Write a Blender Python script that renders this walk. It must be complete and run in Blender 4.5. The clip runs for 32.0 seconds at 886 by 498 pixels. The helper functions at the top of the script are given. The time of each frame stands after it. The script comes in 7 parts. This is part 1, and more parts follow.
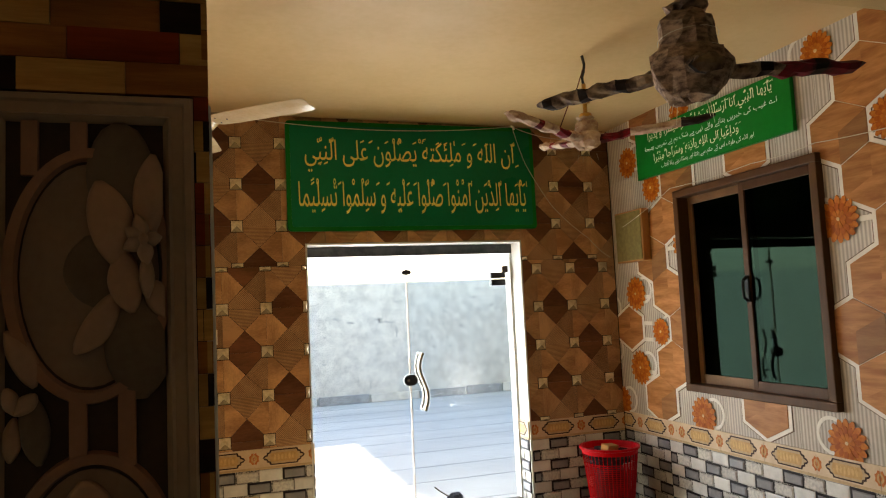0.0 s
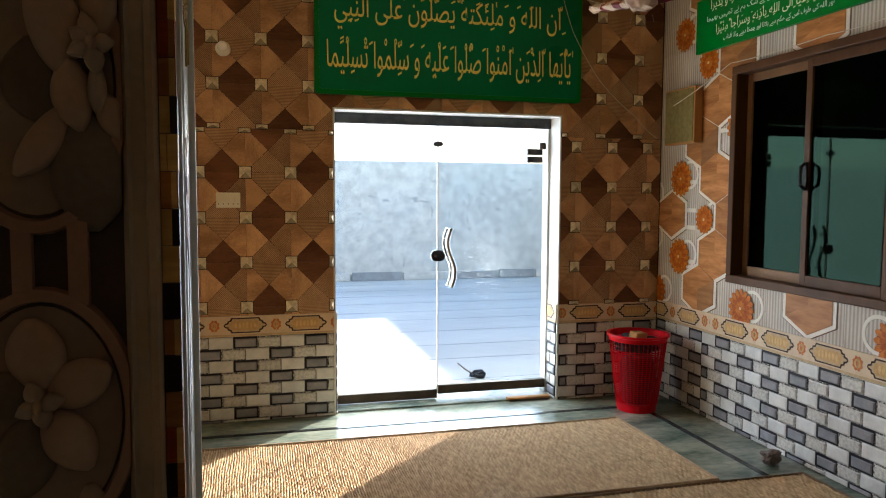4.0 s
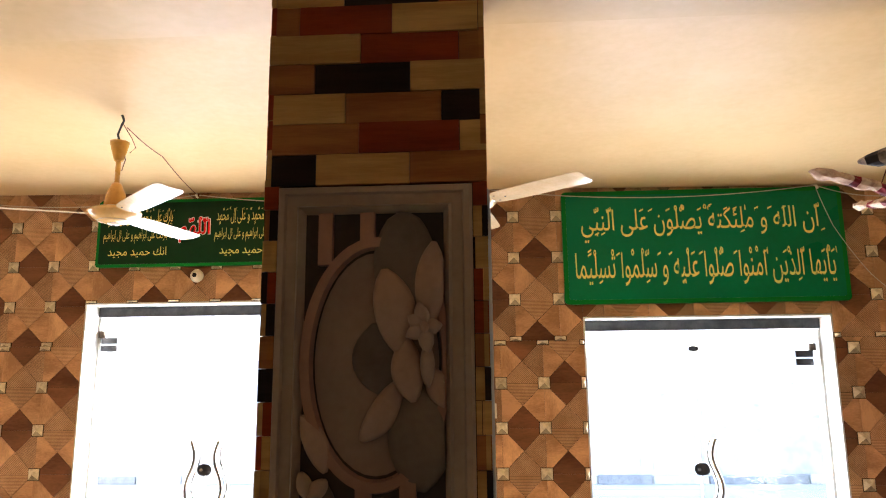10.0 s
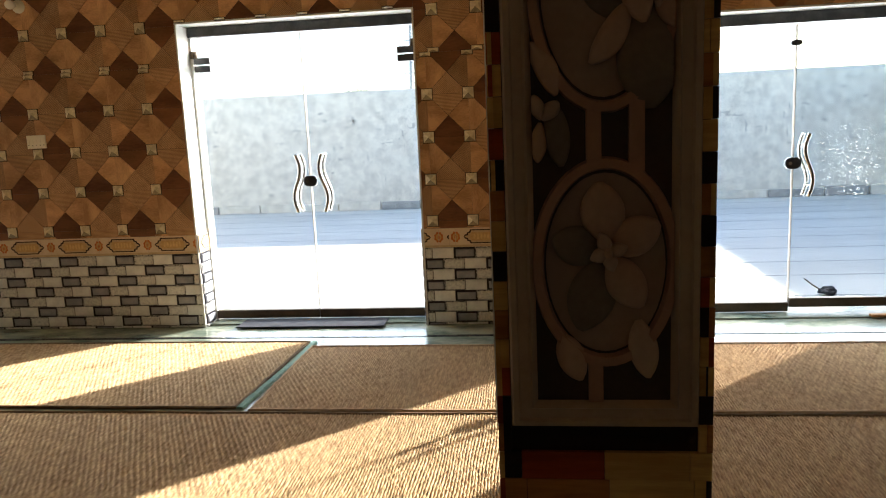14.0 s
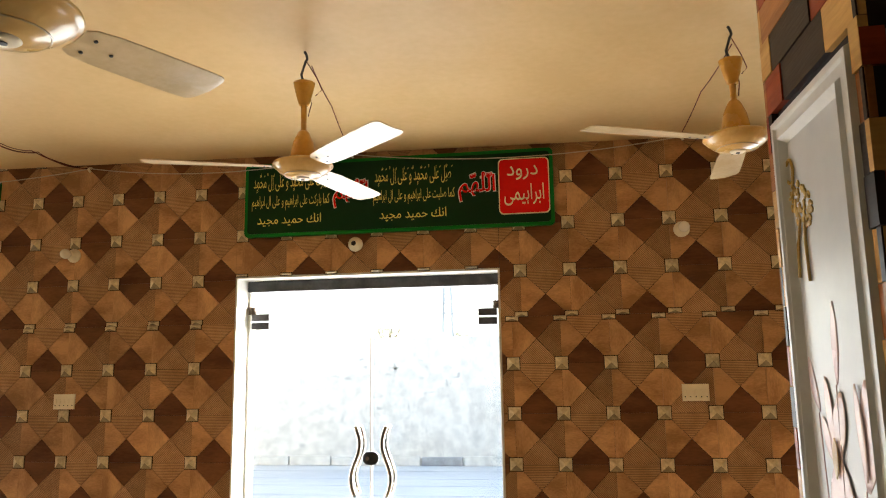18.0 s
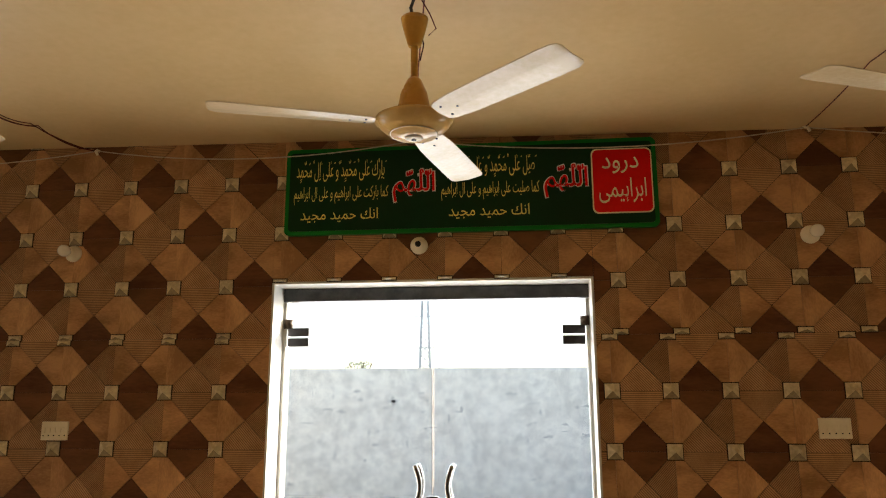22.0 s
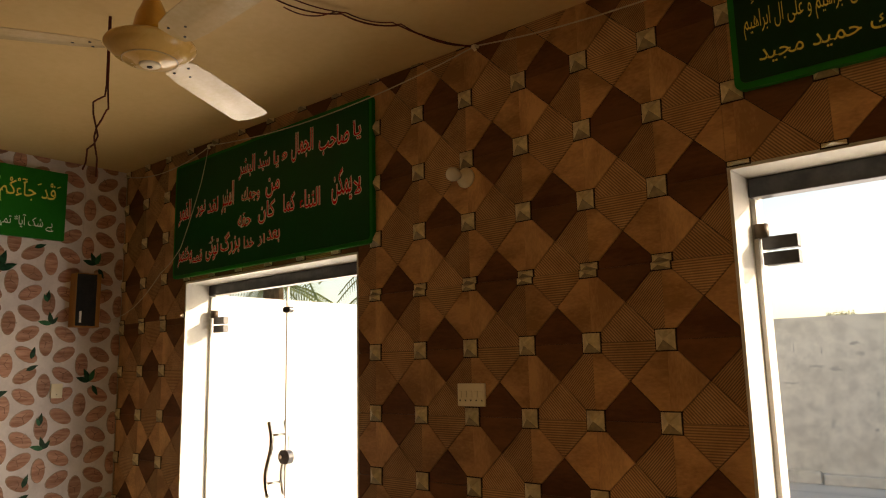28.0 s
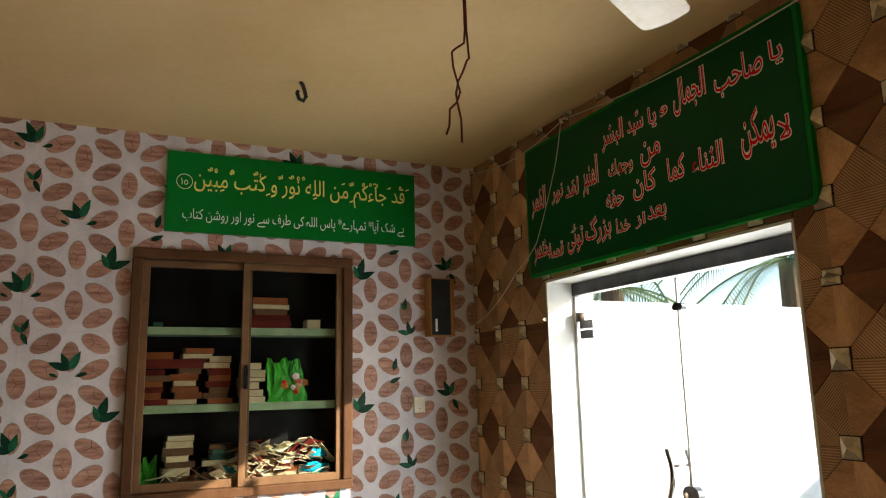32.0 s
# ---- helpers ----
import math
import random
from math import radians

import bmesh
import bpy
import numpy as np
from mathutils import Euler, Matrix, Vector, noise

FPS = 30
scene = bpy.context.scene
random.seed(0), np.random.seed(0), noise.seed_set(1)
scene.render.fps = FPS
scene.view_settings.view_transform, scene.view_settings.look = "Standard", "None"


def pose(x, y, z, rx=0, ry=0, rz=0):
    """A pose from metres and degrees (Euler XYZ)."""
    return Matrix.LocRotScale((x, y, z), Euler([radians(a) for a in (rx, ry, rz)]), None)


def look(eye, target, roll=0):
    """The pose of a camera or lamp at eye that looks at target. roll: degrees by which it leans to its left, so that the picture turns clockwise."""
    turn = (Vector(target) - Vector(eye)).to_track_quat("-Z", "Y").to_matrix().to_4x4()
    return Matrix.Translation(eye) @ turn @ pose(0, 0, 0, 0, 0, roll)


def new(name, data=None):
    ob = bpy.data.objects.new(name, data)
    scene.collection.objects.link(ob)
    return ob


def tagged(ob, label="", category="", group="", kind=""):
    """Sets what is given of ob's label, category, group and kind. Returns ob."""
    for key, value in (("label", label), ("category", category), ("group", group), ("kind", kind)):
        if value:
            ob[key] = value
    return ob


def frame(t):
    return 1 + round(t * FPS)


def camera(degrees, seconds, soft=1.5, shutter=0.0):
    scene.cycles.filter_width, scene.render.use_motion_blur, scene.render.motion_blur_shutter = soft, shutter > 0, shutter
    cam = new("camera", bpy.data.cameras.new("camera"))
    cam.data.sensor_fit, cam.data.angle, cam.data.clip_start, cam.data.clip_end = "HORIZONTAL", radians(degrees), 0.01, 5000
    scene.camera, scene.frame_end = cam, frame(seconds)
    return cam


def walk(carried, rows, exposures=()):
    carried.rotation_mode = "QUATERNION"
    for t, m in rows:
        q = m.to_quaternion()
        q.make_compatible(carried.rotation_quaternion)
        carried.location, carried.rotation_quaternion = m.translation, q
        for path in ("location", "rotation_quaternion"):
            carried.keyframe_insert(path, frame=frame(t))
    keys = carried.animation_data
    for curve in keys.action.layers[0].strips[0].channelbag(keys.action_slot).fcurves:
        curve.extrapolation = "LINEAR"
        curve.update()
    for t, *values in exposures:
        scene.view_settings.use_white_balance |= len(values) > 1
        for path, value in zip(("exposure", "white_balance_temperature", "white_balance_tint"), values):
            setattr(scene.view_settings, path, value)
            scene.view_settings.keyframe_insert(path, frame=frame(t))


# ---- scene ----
cam = camera(62.8, 32.0, 1.1)
EXPOSURES = [
    (0.0, 2.2, 6900, 12), (1.0, 3.18, 6700, 12), (2.0, 2.3, 6200, 10), (2.5, 2.15, 6100, 10),
    (4.5, 2.05, 5900, 10), (6.0, 2.05, 5900, 10), (7.0, 1.8, 6000, 10), (8.0, 2.8, 6900, 12),
    (9.0, 3.62, 6600, 12), (9.5, 3.5, 6100, 20), (10.0, 3.4, 5800, 18), (10.5, 2.9, 5900, 13),
    (11.0, 2.5, 6000, 8), (12.0, 1.93, 6200, 10), (14.0, 1.93, 6200, 10), (15.0, 1.72, 6400, 10),
    (18.0, 2.48, 6600, 12), (20.0, 2.35, 6500, 12), (21.0, 2.13, 6500, 12), (22.0, 1.73, 6700, 13),
    (24.0, 2.0, 7100, 14), (26.5, 0.9, 8900, 20), (28.0, 0.9, 8900, 20), (29.0, 1.8, 6900, 13),
    (30.0, 1.65, 5900, 11), (31.0, 1.6, 6200, 10), (32.0, 1.5, 6300, 10)]
PATH = [
    (0, (0.516, 0.008, 1.577), (1.131, 1.904, 1.743), -2.7),
    (0.5, (0.498, -0.013, 1.583), (1.076, 1.877, 1.889), -2.9),
    (1, (0.541, -0.002, 1.605), (1.067, 1.892, 1.976), -2.7),
    (1.5, (0.576, -0.02, 1.579), (1.114, 1.896, 1.784), -2.9),
    (2, (0.545, -0.006, 1.521), (1.096, 1.916, 1.491), -1.6),
    (2.5, (0.561, 0.022, 1.524), (1.102, 1.941, 1.368), 0.1),
    (4.5, (0.726, 0.24, 1.491), (1.225, 2.171, 1.347), 0.2),
    (5, (0.834, 0.222, 1.507), (1.557, 2.08, 1.341), 0.3),
    (5.5, (0.887, 0.202, 1.509), (1.795, 1.977, 1.356), 0.8),
    (6, (0.87, 0.207, 1.502), (1.713, 2.013, 1.337), 0.4),
    (6.5, (0.842, 0.215, 1.523), (1.373, 2.137, 1.364), -0.5),
    (7, (0.820, 0.221, 1.604), (1.067, 2.201, 1.481), -0.7),
    (7.5, (0.785, 0.21, 1.573), (0.805, 2.206, 1.696), -0.1),
    (8, (0.777, 0.187, 1.607), (0.592, 2.159, 1.88), 0.4),
    (8.5, (0.771, 0.142, 1.63), (0.455, 2.077, 2.026), 0.8),
    (9, (0.744, 0.125, 1.649), (0.369, 2.033, 2.117), 1.3),
    (9.5, (0.651, 0.126, 1.662), (0.392, 2.041, 2.178), 2.0),
    (10, (0.519, 0.125, 1.628), (0.398, 2.086, 1.999), -0.5),
    (10.5, (0.46, 0.109, 1.589), (0.32, 2.093, 1.799), 0.4),
    (11, (0.485, 0.058, 1.563), (0.243, 2.042, 1.63), 0.8),
    (11.5, (0.499, 0.014, 1.589), (0.249, 1.997, 1.528), 0.6),
    (12, (0.49, 0.006, 1.507), (0.2366, 1.975, 1.272), 0.1),
    (12.5, (0.476, -0.023, 1.436), (0.235, 1.934, 1.101), 0.0),
    (13, (0.447, -0.03, 1.378), (0.196, 1.897, 0.906), -1.1),
    (13.5, (0.31, -0.005, 1.358), (0.144, 1.942, 0.932), -3.1),
    (14, (0.154, 0.031, 1.416), (-0.095, 1.988, 1.085), -2.6),
    (14.5, (0.095, 0.148, 1.472), (-0.358, 2.089, 1.310), -1.7),
    (15, (0.063, 0.244, 1.481), (-0.514, 2.157, 1.409), -0.1),
    (15.5, (-0.056, 0.283, 1.569), (-0.503, 2.232, 1.598), -0.6),
    (17.5, (-0.249, 0.678, 1.64), (-0.667, 2.613, 1.926), -0.5),
    (18, (-0.305, 0.663, 1.643), (-0.599, 2.616, 1.958), -0.9),
    (18.5, (-0.396, 0.642, 1.636), (-0.637, 2.602, 1.955), -0.1),
    (19, (-0.434, 0.639, 1.622), (-0.718, 2.594, 1.93), 0.7),
    (19.5, (-0.492, 0.709, 1.607), (-0.747, 2.676, 1.864), 1.0),
    (20, (-0.561, 0.874, 1.61), (-0.787, 2.839, 1.902), 1.7),
    (20.5, (-0.682, 0.97, 1.621), (-0.84, 2.94, 1.931), 0.0),
    (21, (-0.871, 1.036, 1.642), (-0.977, 3.009, 1.954), -0.7),
    (21.5, (-1.015, 1.141, 1.603), (-1.202, 3.106, 1.923), 0.2),
    (22, (-1.014, 1.323, 1.593), (-1.217, 3.27, 2.004), -0.1),
    (22.5, (-1.049, 1.46, 1.688), (-1.183, 3.415, 2.088), 0.3),
    (23, (-1.199, 1.609, 1.644), (-1.141, 3.552, 2.115), -1.5),
    (23.5, (-1.275, 1.705, 1.663), (-1.187, 3.658, 2.087), 0.9),
    (24, (-1.234, 1.857, 1.656), (-1.199, 3.805, 2.109), -0.2),
    (24.5, (-1.196, 1.995, 1.711), (-1.193, 3.937, 2.19), 1.3),
    (26.5, (-1.386, 2.506, 1.669), (-1.894, 4.375, 2.169), 1.1),
    (27, (-1.352, 2.661, 1.662), (-2.302, 4.375, 2.057), 0.2),
    (27.5, (-1.366, 2.674, 1.667), (-2.505, 4.289, 1.972), -0.7),
    (28, (-1.49, 2.593, 1.56), (-2.779, 4.088, 1.883), -1.3),
    (28.5, (-1.574, 2.608, 1.578), (-3.04, 3.946, 1.824), -1.1),
    (29, (-1.712, 2.649, 1.586), (-3.247, 3.906, 1.841), -0.3),
    (29.5, (-1.846, 2.652, 1.572), (-3.455, 3.808, 1.845), -0.3),
    (30, (-1.924, 2.704, 1.555), (-3.632, 3.707, 1.831), -1.6),
    (30.5, (-1.967, 2.847, 1.582), (-3.758, 3.698, 1.842), -0.3),
    (31, (-2.039, 2.914, 1.569), (-3.855, 3.698, 1.868), -0.1),
    (31.5, (-2.217, 2.874, 1.555), (-3.988, 3.741, 1.89), -0.8),
    (32, (-2.398, 2.834, 1.587), (-4.183, 3.657, 1.954), -1.3),
]
walk(cam, [(t, look(eye, target, roll)) for t, eye, target, roll in PATH], EXPOSURES)

# ---- exposure, world, sun ----
W, E, N, S, TOP = -6.82, 3.60, 5.10, -4.20, 3.10   # inner faces of the walls, wall height


def ceiling_at(x):
    """Underside of the ceiling, which rises a little towards the west."""
    return 2.998 - 0.0125 * x


GLASS_Y, OUT_Y = 5.30, 5.42
DOORS = [(-5.92, -4.23, 2.16), (-2.34, -0.623, 2.228), (1.16, 2.80, 2.08)]
SUN_AZ, SUN_EL = math.atan2(0.696, 0.718), radians(20)

world = bpy.data.worlds.new("sky")
world.use_nodes = True
scene.world = world
sky = world.node_tree.nodes.new("ShaderNodeTexSky")
sky.sky_type, sky.sun_disc = "NISHITA", False
sky.sun_elevation, sky.sun_rotation = SUN_EL, math.pi / 2 - SUN_AZ
sky.dust_density, sky.air_density = 0.8, 1.0
world.node_tree.links.new(sky.outputs[0], world.node_tree.nodes["Background"].inputs[0])
world.node_tree.nodes["Background"].inputs[1].default_value = 0.15
sun = new("sun", bpy.data.lights.new("sun", "SUN"))
sun.data.energy, sun.data.angle, sun.data.color = 5.0, radians(0.6), (1.0, 0.925, 0.81)
to_sun = Vector((math.cos(SUN_AZ) * math.cos(SUN_EL), math.sin(SUN_AZ) * math.cos(SUN_EL), math.sin(SUN_EL)))
sun.matrix_world = look(to_sun * 30, (0, 0, 0))
for dx0, dx1, dz in DOORS:
    lamp = new("door_skylight", bpy.data.lights.new("door_skylight", "AREA"))
    lamp.data.shape, lamp.data.size, lamp.data.size_y = "RECTANGLE", dx1 - dx0 - 0.1, dz - 0.15
    lamp.data.energy, lamp.data.color = 12, (0.93, 0.97, 1.0)
    lamp.matrix_world = look(((dx0 + dx1) / 2, OUT_Y + 0.02, dz / 2 + 0.03), ((dx0 + dx1) / 2, 0, dz / 2))


# ---- helpers for building ----
def finish(name, bm, mats, smooth=False):
    me = bpy.data.meshes.new(name)
    bm.to_mesh(me)
    bm.free()
    for m in (mats if isinstance(mats, (list, tuple)) else [mats]):
        me.materials.append(m)
    if smooth:
        me.polygons.foreach_set("use_smooth", [True] * len(me.polygons))
    return me


def part(name, bm, mats, parent, label="", smooth=False):
    ob = new(name, finish(name, bm, mats, smooth))
    ob.parent = parent
    return tagged(ob, label)


def solid(name, bm, mats, label, category, kind="", group="", smooth=False):
    return tagged(new(name, finish(name, bm, mats, smooth)), label, category, group, kind)


def base(name, label, category, place=(0, 0, 0), group="", turn=0):
    ob = new(name)
    ob.matrix_world = pose(*place, 0, 0, turn)
    ob.empty_display_size = 0.1
    return tagged(ob, label, category, group)


def box(bm, x0, x1, y0, y1, z0, z1, mi=0, bev=0.0):
    vs = [bm.verts.new(p) for p in ((x0, y0, z0), (x1, y0, z0), (x1, y1, z0), (x0, y1, z0), (x0, y0, z1), (x1, y0, z1), (x1, y1, z1), (x0, y1, z1))]
    fs = [bm.faces.new([vs[i] for i in f]) for f in ((3, 2, 1, 0), (4, 5, 6, 7), (0, 1, 5, 4), (1, 2, 6, 5), (2, 3, 7, 6), (3, 0, 4, 7))]
    for f in fs:
        f.material_index = mi
    if bev:
        es = list({e for f in fs for e in f.edges})
        r = bmesh.ops.bevel(bm, geom=es, offset=bev, segments=2, affect="EDGES", profile=0.5)
        for f in r["faces"]:
            f.material_index = mi
    return bm


def boxes(*items, bev=0.0):
    bm = bmesh.new()
    for it in items:
        box(bm, *it, bev=bev)
    return bm


def prism(bm, pts, thick, mi=0, at=0.0, dome=0.0):
    """A flat piece: outline in the local xz-plane, front face towards -y, back at y=at."""
    n = len(pts)
    back = [bm.verts.new((x, at, z)) for x, z in pts]
    front = [bm.verts.new((x, at - thick, z)) for x, z in pts]
    if dome:
        cx, cz = sum(p[0] for p in pts) / n, sum(p[1] for p in pts) / n
        c = bm.verts.new((cx, at - thick - dome, cz))
        for i in range(n):
            bm.faces.new((front[i], front[(i + 1) % n], c)).material_index = mi
    else:
        bm.faces.new(front).material_index = mi
    for i in range(n):
        bm.faces.new((back[i], back[(i + 1) % n], front[(i + 1) % n], front[i])).material_index = mi
    return bm


def lathe(bm, profile, seg=24, mi=0, at=(0, 0, 0)):
    rings = []
    for r, z in profile:
        rings.append([bm.verts.new((at[0] + r * math.cos(2 * math.pi * i / seg), at[1] + r * math.sin(2 * math.pi * i / seg), at[2] + z)) for i in range(seg)])
    for a, b in zip(rings, rings[1:]):
        for i in range(seg):
            bm.faces.new((a[i], a[(i + 1) % seg], b[(i + 1) % seg], b[i])).material_index = mi
    bm.faces.new(rings[0][::-1]).material_index = mi
    bm.faces.new(rings[-1]).material_index = mi
    return bm


def tube(bm, pts, r, seg=8, mi=0):
    """A round bar or wire along a line of points."""
    pts = [Vector(p) for p in pts]
    rings = []
    for i, p in enumerate(pts):
        d = (pts[min(i + 1, len(pts) - 1)] - pts[max(i - 1, 0)]).normalized()
        a = d.cross(Vector((0.31, 0.17, 0.93)))
        if a.length < 1e-3:
            a = d.cross(Vector((1, 0, 0)))
        a.normalize()
        b = d.cross(a)
        rings.append([bm.verts.new(p + a * r * math.cos(2 * math.pi * k / seg) + b * r * math.sin(2 * math.pi * k / seg)) for k in range(seg)])
    for a, b in zip(rings, rings[1:]):
        for k in range(seg):
            bm.faces.new((a[k], a[(k + 1) % seg], b[(k + 1) % seg], b[k])).material_index = mi
    bm.faces.new(rings[0][::-1]).material_index = mi
    bm.faces.new(rings[-1]).material_index = mi
    return bm


def clip(poly, x0, x1, z0, z1):
    """A convex outline cut to a rectangle."""
    for ax, lim, keep_less in ((0, x0, False), (0, x1, True), (1, z0, False), (1, z1, True)):
        out = []
        for i, p in enumerate(poly):
            q = poly[(i + 1) % len(poly)]
            pi, qi = (p[ax] <= lim + 1e-9) == keep_less or abs(p[ax] - lim) < 1e-9, (q[ax] <= lim + 1e-9) == keep_less or abs(q[ax] - lim) < 1e-9
            if pi:
                out.append(p)
            if pi != qi:
                k = (lim - p[ax]) / (q[ax] - p[ax])
                out.append((p[0] + k * (q[0] - p[0]), p[1] + k * (q[1] - p[1])))
        poly = out
        if len(poly) < 3:
            return []
    clean = [p for i, p in enumerate(poly) if (p[0] - poly[i - 1][0]) ** 2 + (p[1] - poly[i - 1][1]) ** 2 > 1e-7]
    return clean if len(clean) > 2 else []


# ---- materials ----
def rich(c, k=1.1):
    """A paint colour a little more saturated, at the same mean."""
    mean = sum(c) / 3
    return tuple(min(max(mean + (v - mean) * k, 0.003), 0.92) for v in c)


def surface(name, c1, c2, scale=4.0, rough=0.6, metal=0.0, bump=0.15, fine=60.0, stretch=(1, 1, 1), rnd=0.0, spec=0.12, mix=(0.35, 0.65), stripes=None, coat=0.0, local=False):
    """Two colours mottled at a large and a small scale, with fine relief; rnd varies piece by piece; stripes=(axis rotation, pitch, depth)."""
    c1, c2 = rich(c1), rich(c2)
    m = bpy.data.materials.new(name)
    m.use_nodes = True
    nt = m.node_tree
    nd, ln = nt.nodes, nt.links
    b = nd["Principled BSDF"]
    b.inputs["Metallic"].default_value = metal
    b.inputs["Specular IOR Level"].default_value = spec
    b.inputs["Coat Weight"].default_value = coat
    if local:
        src = nd.new("ShaderNodeTexCoord").outputs["Object"]
    else:
        src = nd.new("ShaderNodeNewGeometry").outputs["Position"]
    mp = nd.new("ShaderNodeMapping")
    mp.inputs["Scale"].default_value = stretch
    ln.new(src, mp.inputs["Vector"])
    big, small = nd.new("ShaderNodeTexNoise"), nd.new("ShaderNodeTexNoise")
    big.inputs["Scale"].default_value, big.inputs["Detail"].default_value = scale, 6
    small.inputs["Scale"].default_value, small.inputs["Detail"].default_value = fine, 4
    ln.new(mp.outputs[0], big.inputs["Vector"])
    ln.new(mp.outputs[0], small.inputs["Vector"])
    add = nd.new("ShaderNodeMath")
    add.operation = "MULTIPLY_ADD"
    add.inputs[1].default_value = 0.35
    ln.new(small.outputs[0], add.inputs[0])
    ln.new(big.outputs[0], add.inputs[2])
    rg = nd.new("ShaderNodeMapRange")
    rg.inputs[1].default_value, rg.inputs[2].default_value = mix[0] + 0.17, mix[1] + 0.17
    ln.new(add.outputs[0], rg.inputs[0])
    mx = nd.new("ShaderNodeMix")
    mx.data_type = "RGBA"
    mx.inputs[6].default_value, mx.inputs[7].default_value = (*c1, 1), (*c2, 1)
    ln.new(rg.outputs[0], mx.inputs[0])
    col = mx.outputs[2]
    height = small.outputs[0]
    if stripes:
        rot, pitch, depth = stripes
        tc = nd.new("ShaderNodeMapping")
        tc.inputs["Rotation"].default_value = (0, rot, 0)
        ln.new(src, tc.inputs["Vector"])
        wv = nd.new("ShaderNodeTexWave")
        wv.bands_direction = "X"
        wv.inputs["Scale"].default_value = 0.314 / pitch
        ln.new(tc.outputs[0], wv.inputs["Vector"])
        dk = nd.new("ShaderNodeMix")
        dk.data_type, dk.blend_type = "RGBA", "MULTIPLY"
        dk.inputs[7].default_value = (1 - depth, 1 - depth, 1 - depth, 1)
        ln.new(wv.outputs["Fac"], dk.inputs[0])
        ln.new(col, dk.inputs[6])
        col = dk.outputs[2]
    if rnd:
        oi, hs = nd.new("ShaderNodeObjectInfo"), nd.new("ShaderNodeHueSaturation")
        rr = nd.new("ShaderNodeMapRange")
        rr.inputs[3].default_value, rr.inputs[4].default_value = 1 - rnd, 1 + rnd
        ln.new(oi.outputs["Random"], rr.inputs[0])
        ln.new(rr.outputs[0], hs.inputs["Value"])
        ln.new(col, hs.inputs["Color"])
        col = hs.outputs[0]
    ln.new(col, b.inputs["Base Color"])
    rr2 = nd.new("ShaderNodeMapRange")
    rr2.inputs[3].default_value, rr2.inputs[4].default_value = max(0.03, rough - 0.08), min(1, rough + 0.08)
    ln.new(big.outputs[0], rr2.inputs[0])
    ln.new(rr2.outputs[0], b.inputs["Roughness"])
    if bump:
        bp = nd.new("ShaderNodeBump")
        bp.inputs["Strength"].default_value, bp.inputs["Distance"].default_value = bump, 0.004
        ln.new(height, bp.inputs["Height"])
        ln.new(bp.outputs[0], b.inputs["Normal"])
    return m


def clear_glass(name, tint, gloss_rough=0.02, strength=1.0, sheen=(1, 1, 1)):
    m = bpy.data.materials.new(name)
    m.use_nodes = True
    nd, ln = m.node_tree.nodes, m.node_tree.links
    nd.remove(nd["Principled BSDF"])
    tr, gl, fr, mx = nd.new("ShaderNodeBsdfTransparent"), nd.new("ShaderNodeBsdfGlossy"), nd.new("ShaderNodeFresnel"), nd.new("ShaderNodeMixShader")
    tr.inputs[0].default_value = (*tint, 1)
    gl.inputs["Roughness"].default_value = gloss_rough
    gl.inputs["Color"].default_value = (*sheen, 1)
    fr.inputs[0].default_value = strength
    ln.new(fr.outputs[0], mx.inputs[0])
    ln.new(tr.outputs[0], mx.inputs[1])
    ln.new(gl.outputs[0], mx.inputs[2])
    ln.new(mx.outputs[0], nd["Material Output"].inputs[0])
    return m


clear = bpy.data.materials.new("clear_through")
clear.use_nodes = True
clear.node_tree.nodes.remove(clear.node_tree.nodes["Principled BSDF"])
clear.node_tree.links.new(clear.node_tree.nodes.new("ShaderNodeBsdfTransparent").outputs[0], clear.node_tree.nodes["Material Output"].inputs[0])


def pane_boxes(*item):
    """A pane whose front face carries the glass and whose other faces are plain clear."""
    bm = bmesh.new()
    box(bm, *item)
    bm.faces.ensure_lookup_table()
    for f in bm.faces:
        f.material_index = 0 if f.calc_center_median().y < item[2] + 1e-6 else 1
    return bm


M = {}
M["ceiling"] = surface("cream_paint", (0.63, 0.468, 0.262), (0.56, 0.405, 0.212), 1.2, 0.45, bump=0.08, fine=25)
M["plaster"] = surface("plaster", (0.60, 0.55, 0.46), (0.50, 0.46, 0.38), 2, 0.8)
M["reveal"] = surface("white_reveal_tile", (0.70, 0.69, 0.65), (0.60, 0.59, 0.55), 3, 0.35, bump=0.1)
M["tile_mid"] = surface("brown_wood_tile", (0.64, 0.39, 0.21), (0.36, 0.20, 0.10), 8, 0.4, stretch=(1, 1, 0.45), rnd=0.14, fine=110, spec=0.25, bump=0.25)
M["tile_mid2"] = surface("brown_wood_tile_level", (0.59, 0.35, 0.185), (0.32, 0.175, 0.085), 8, 0.4, stretch=(0.45, 1, 1), rnd=0.14, fine=110, spec=0.25, bump=0.25)
M["tile_dark"] = surface("dark_wood_tile", (0.175, 0.078, 0.043), (0.10, 0.043, 0.024), 9, 0.45, stretch=(0.3, 1, 1), rnd=0.15, fine=90)
M["tile_dark2"] = surface("dark_wood_tile_lower", (0.215, 0.10, 0.053), (0.13, 0.06, 0.031), 9, 0.45, stretch=(0.3, 1, 1), rnd=0.15, fine=90)
M["tile_groove2"] = surface("grooved_tile_level", (0.60, 0.385, 0.225), (0.48, 0.29, 0.16), 9, 0.5, rnd=0.14, stripes=(0.75, 0.0095, 0.6), fine=90)
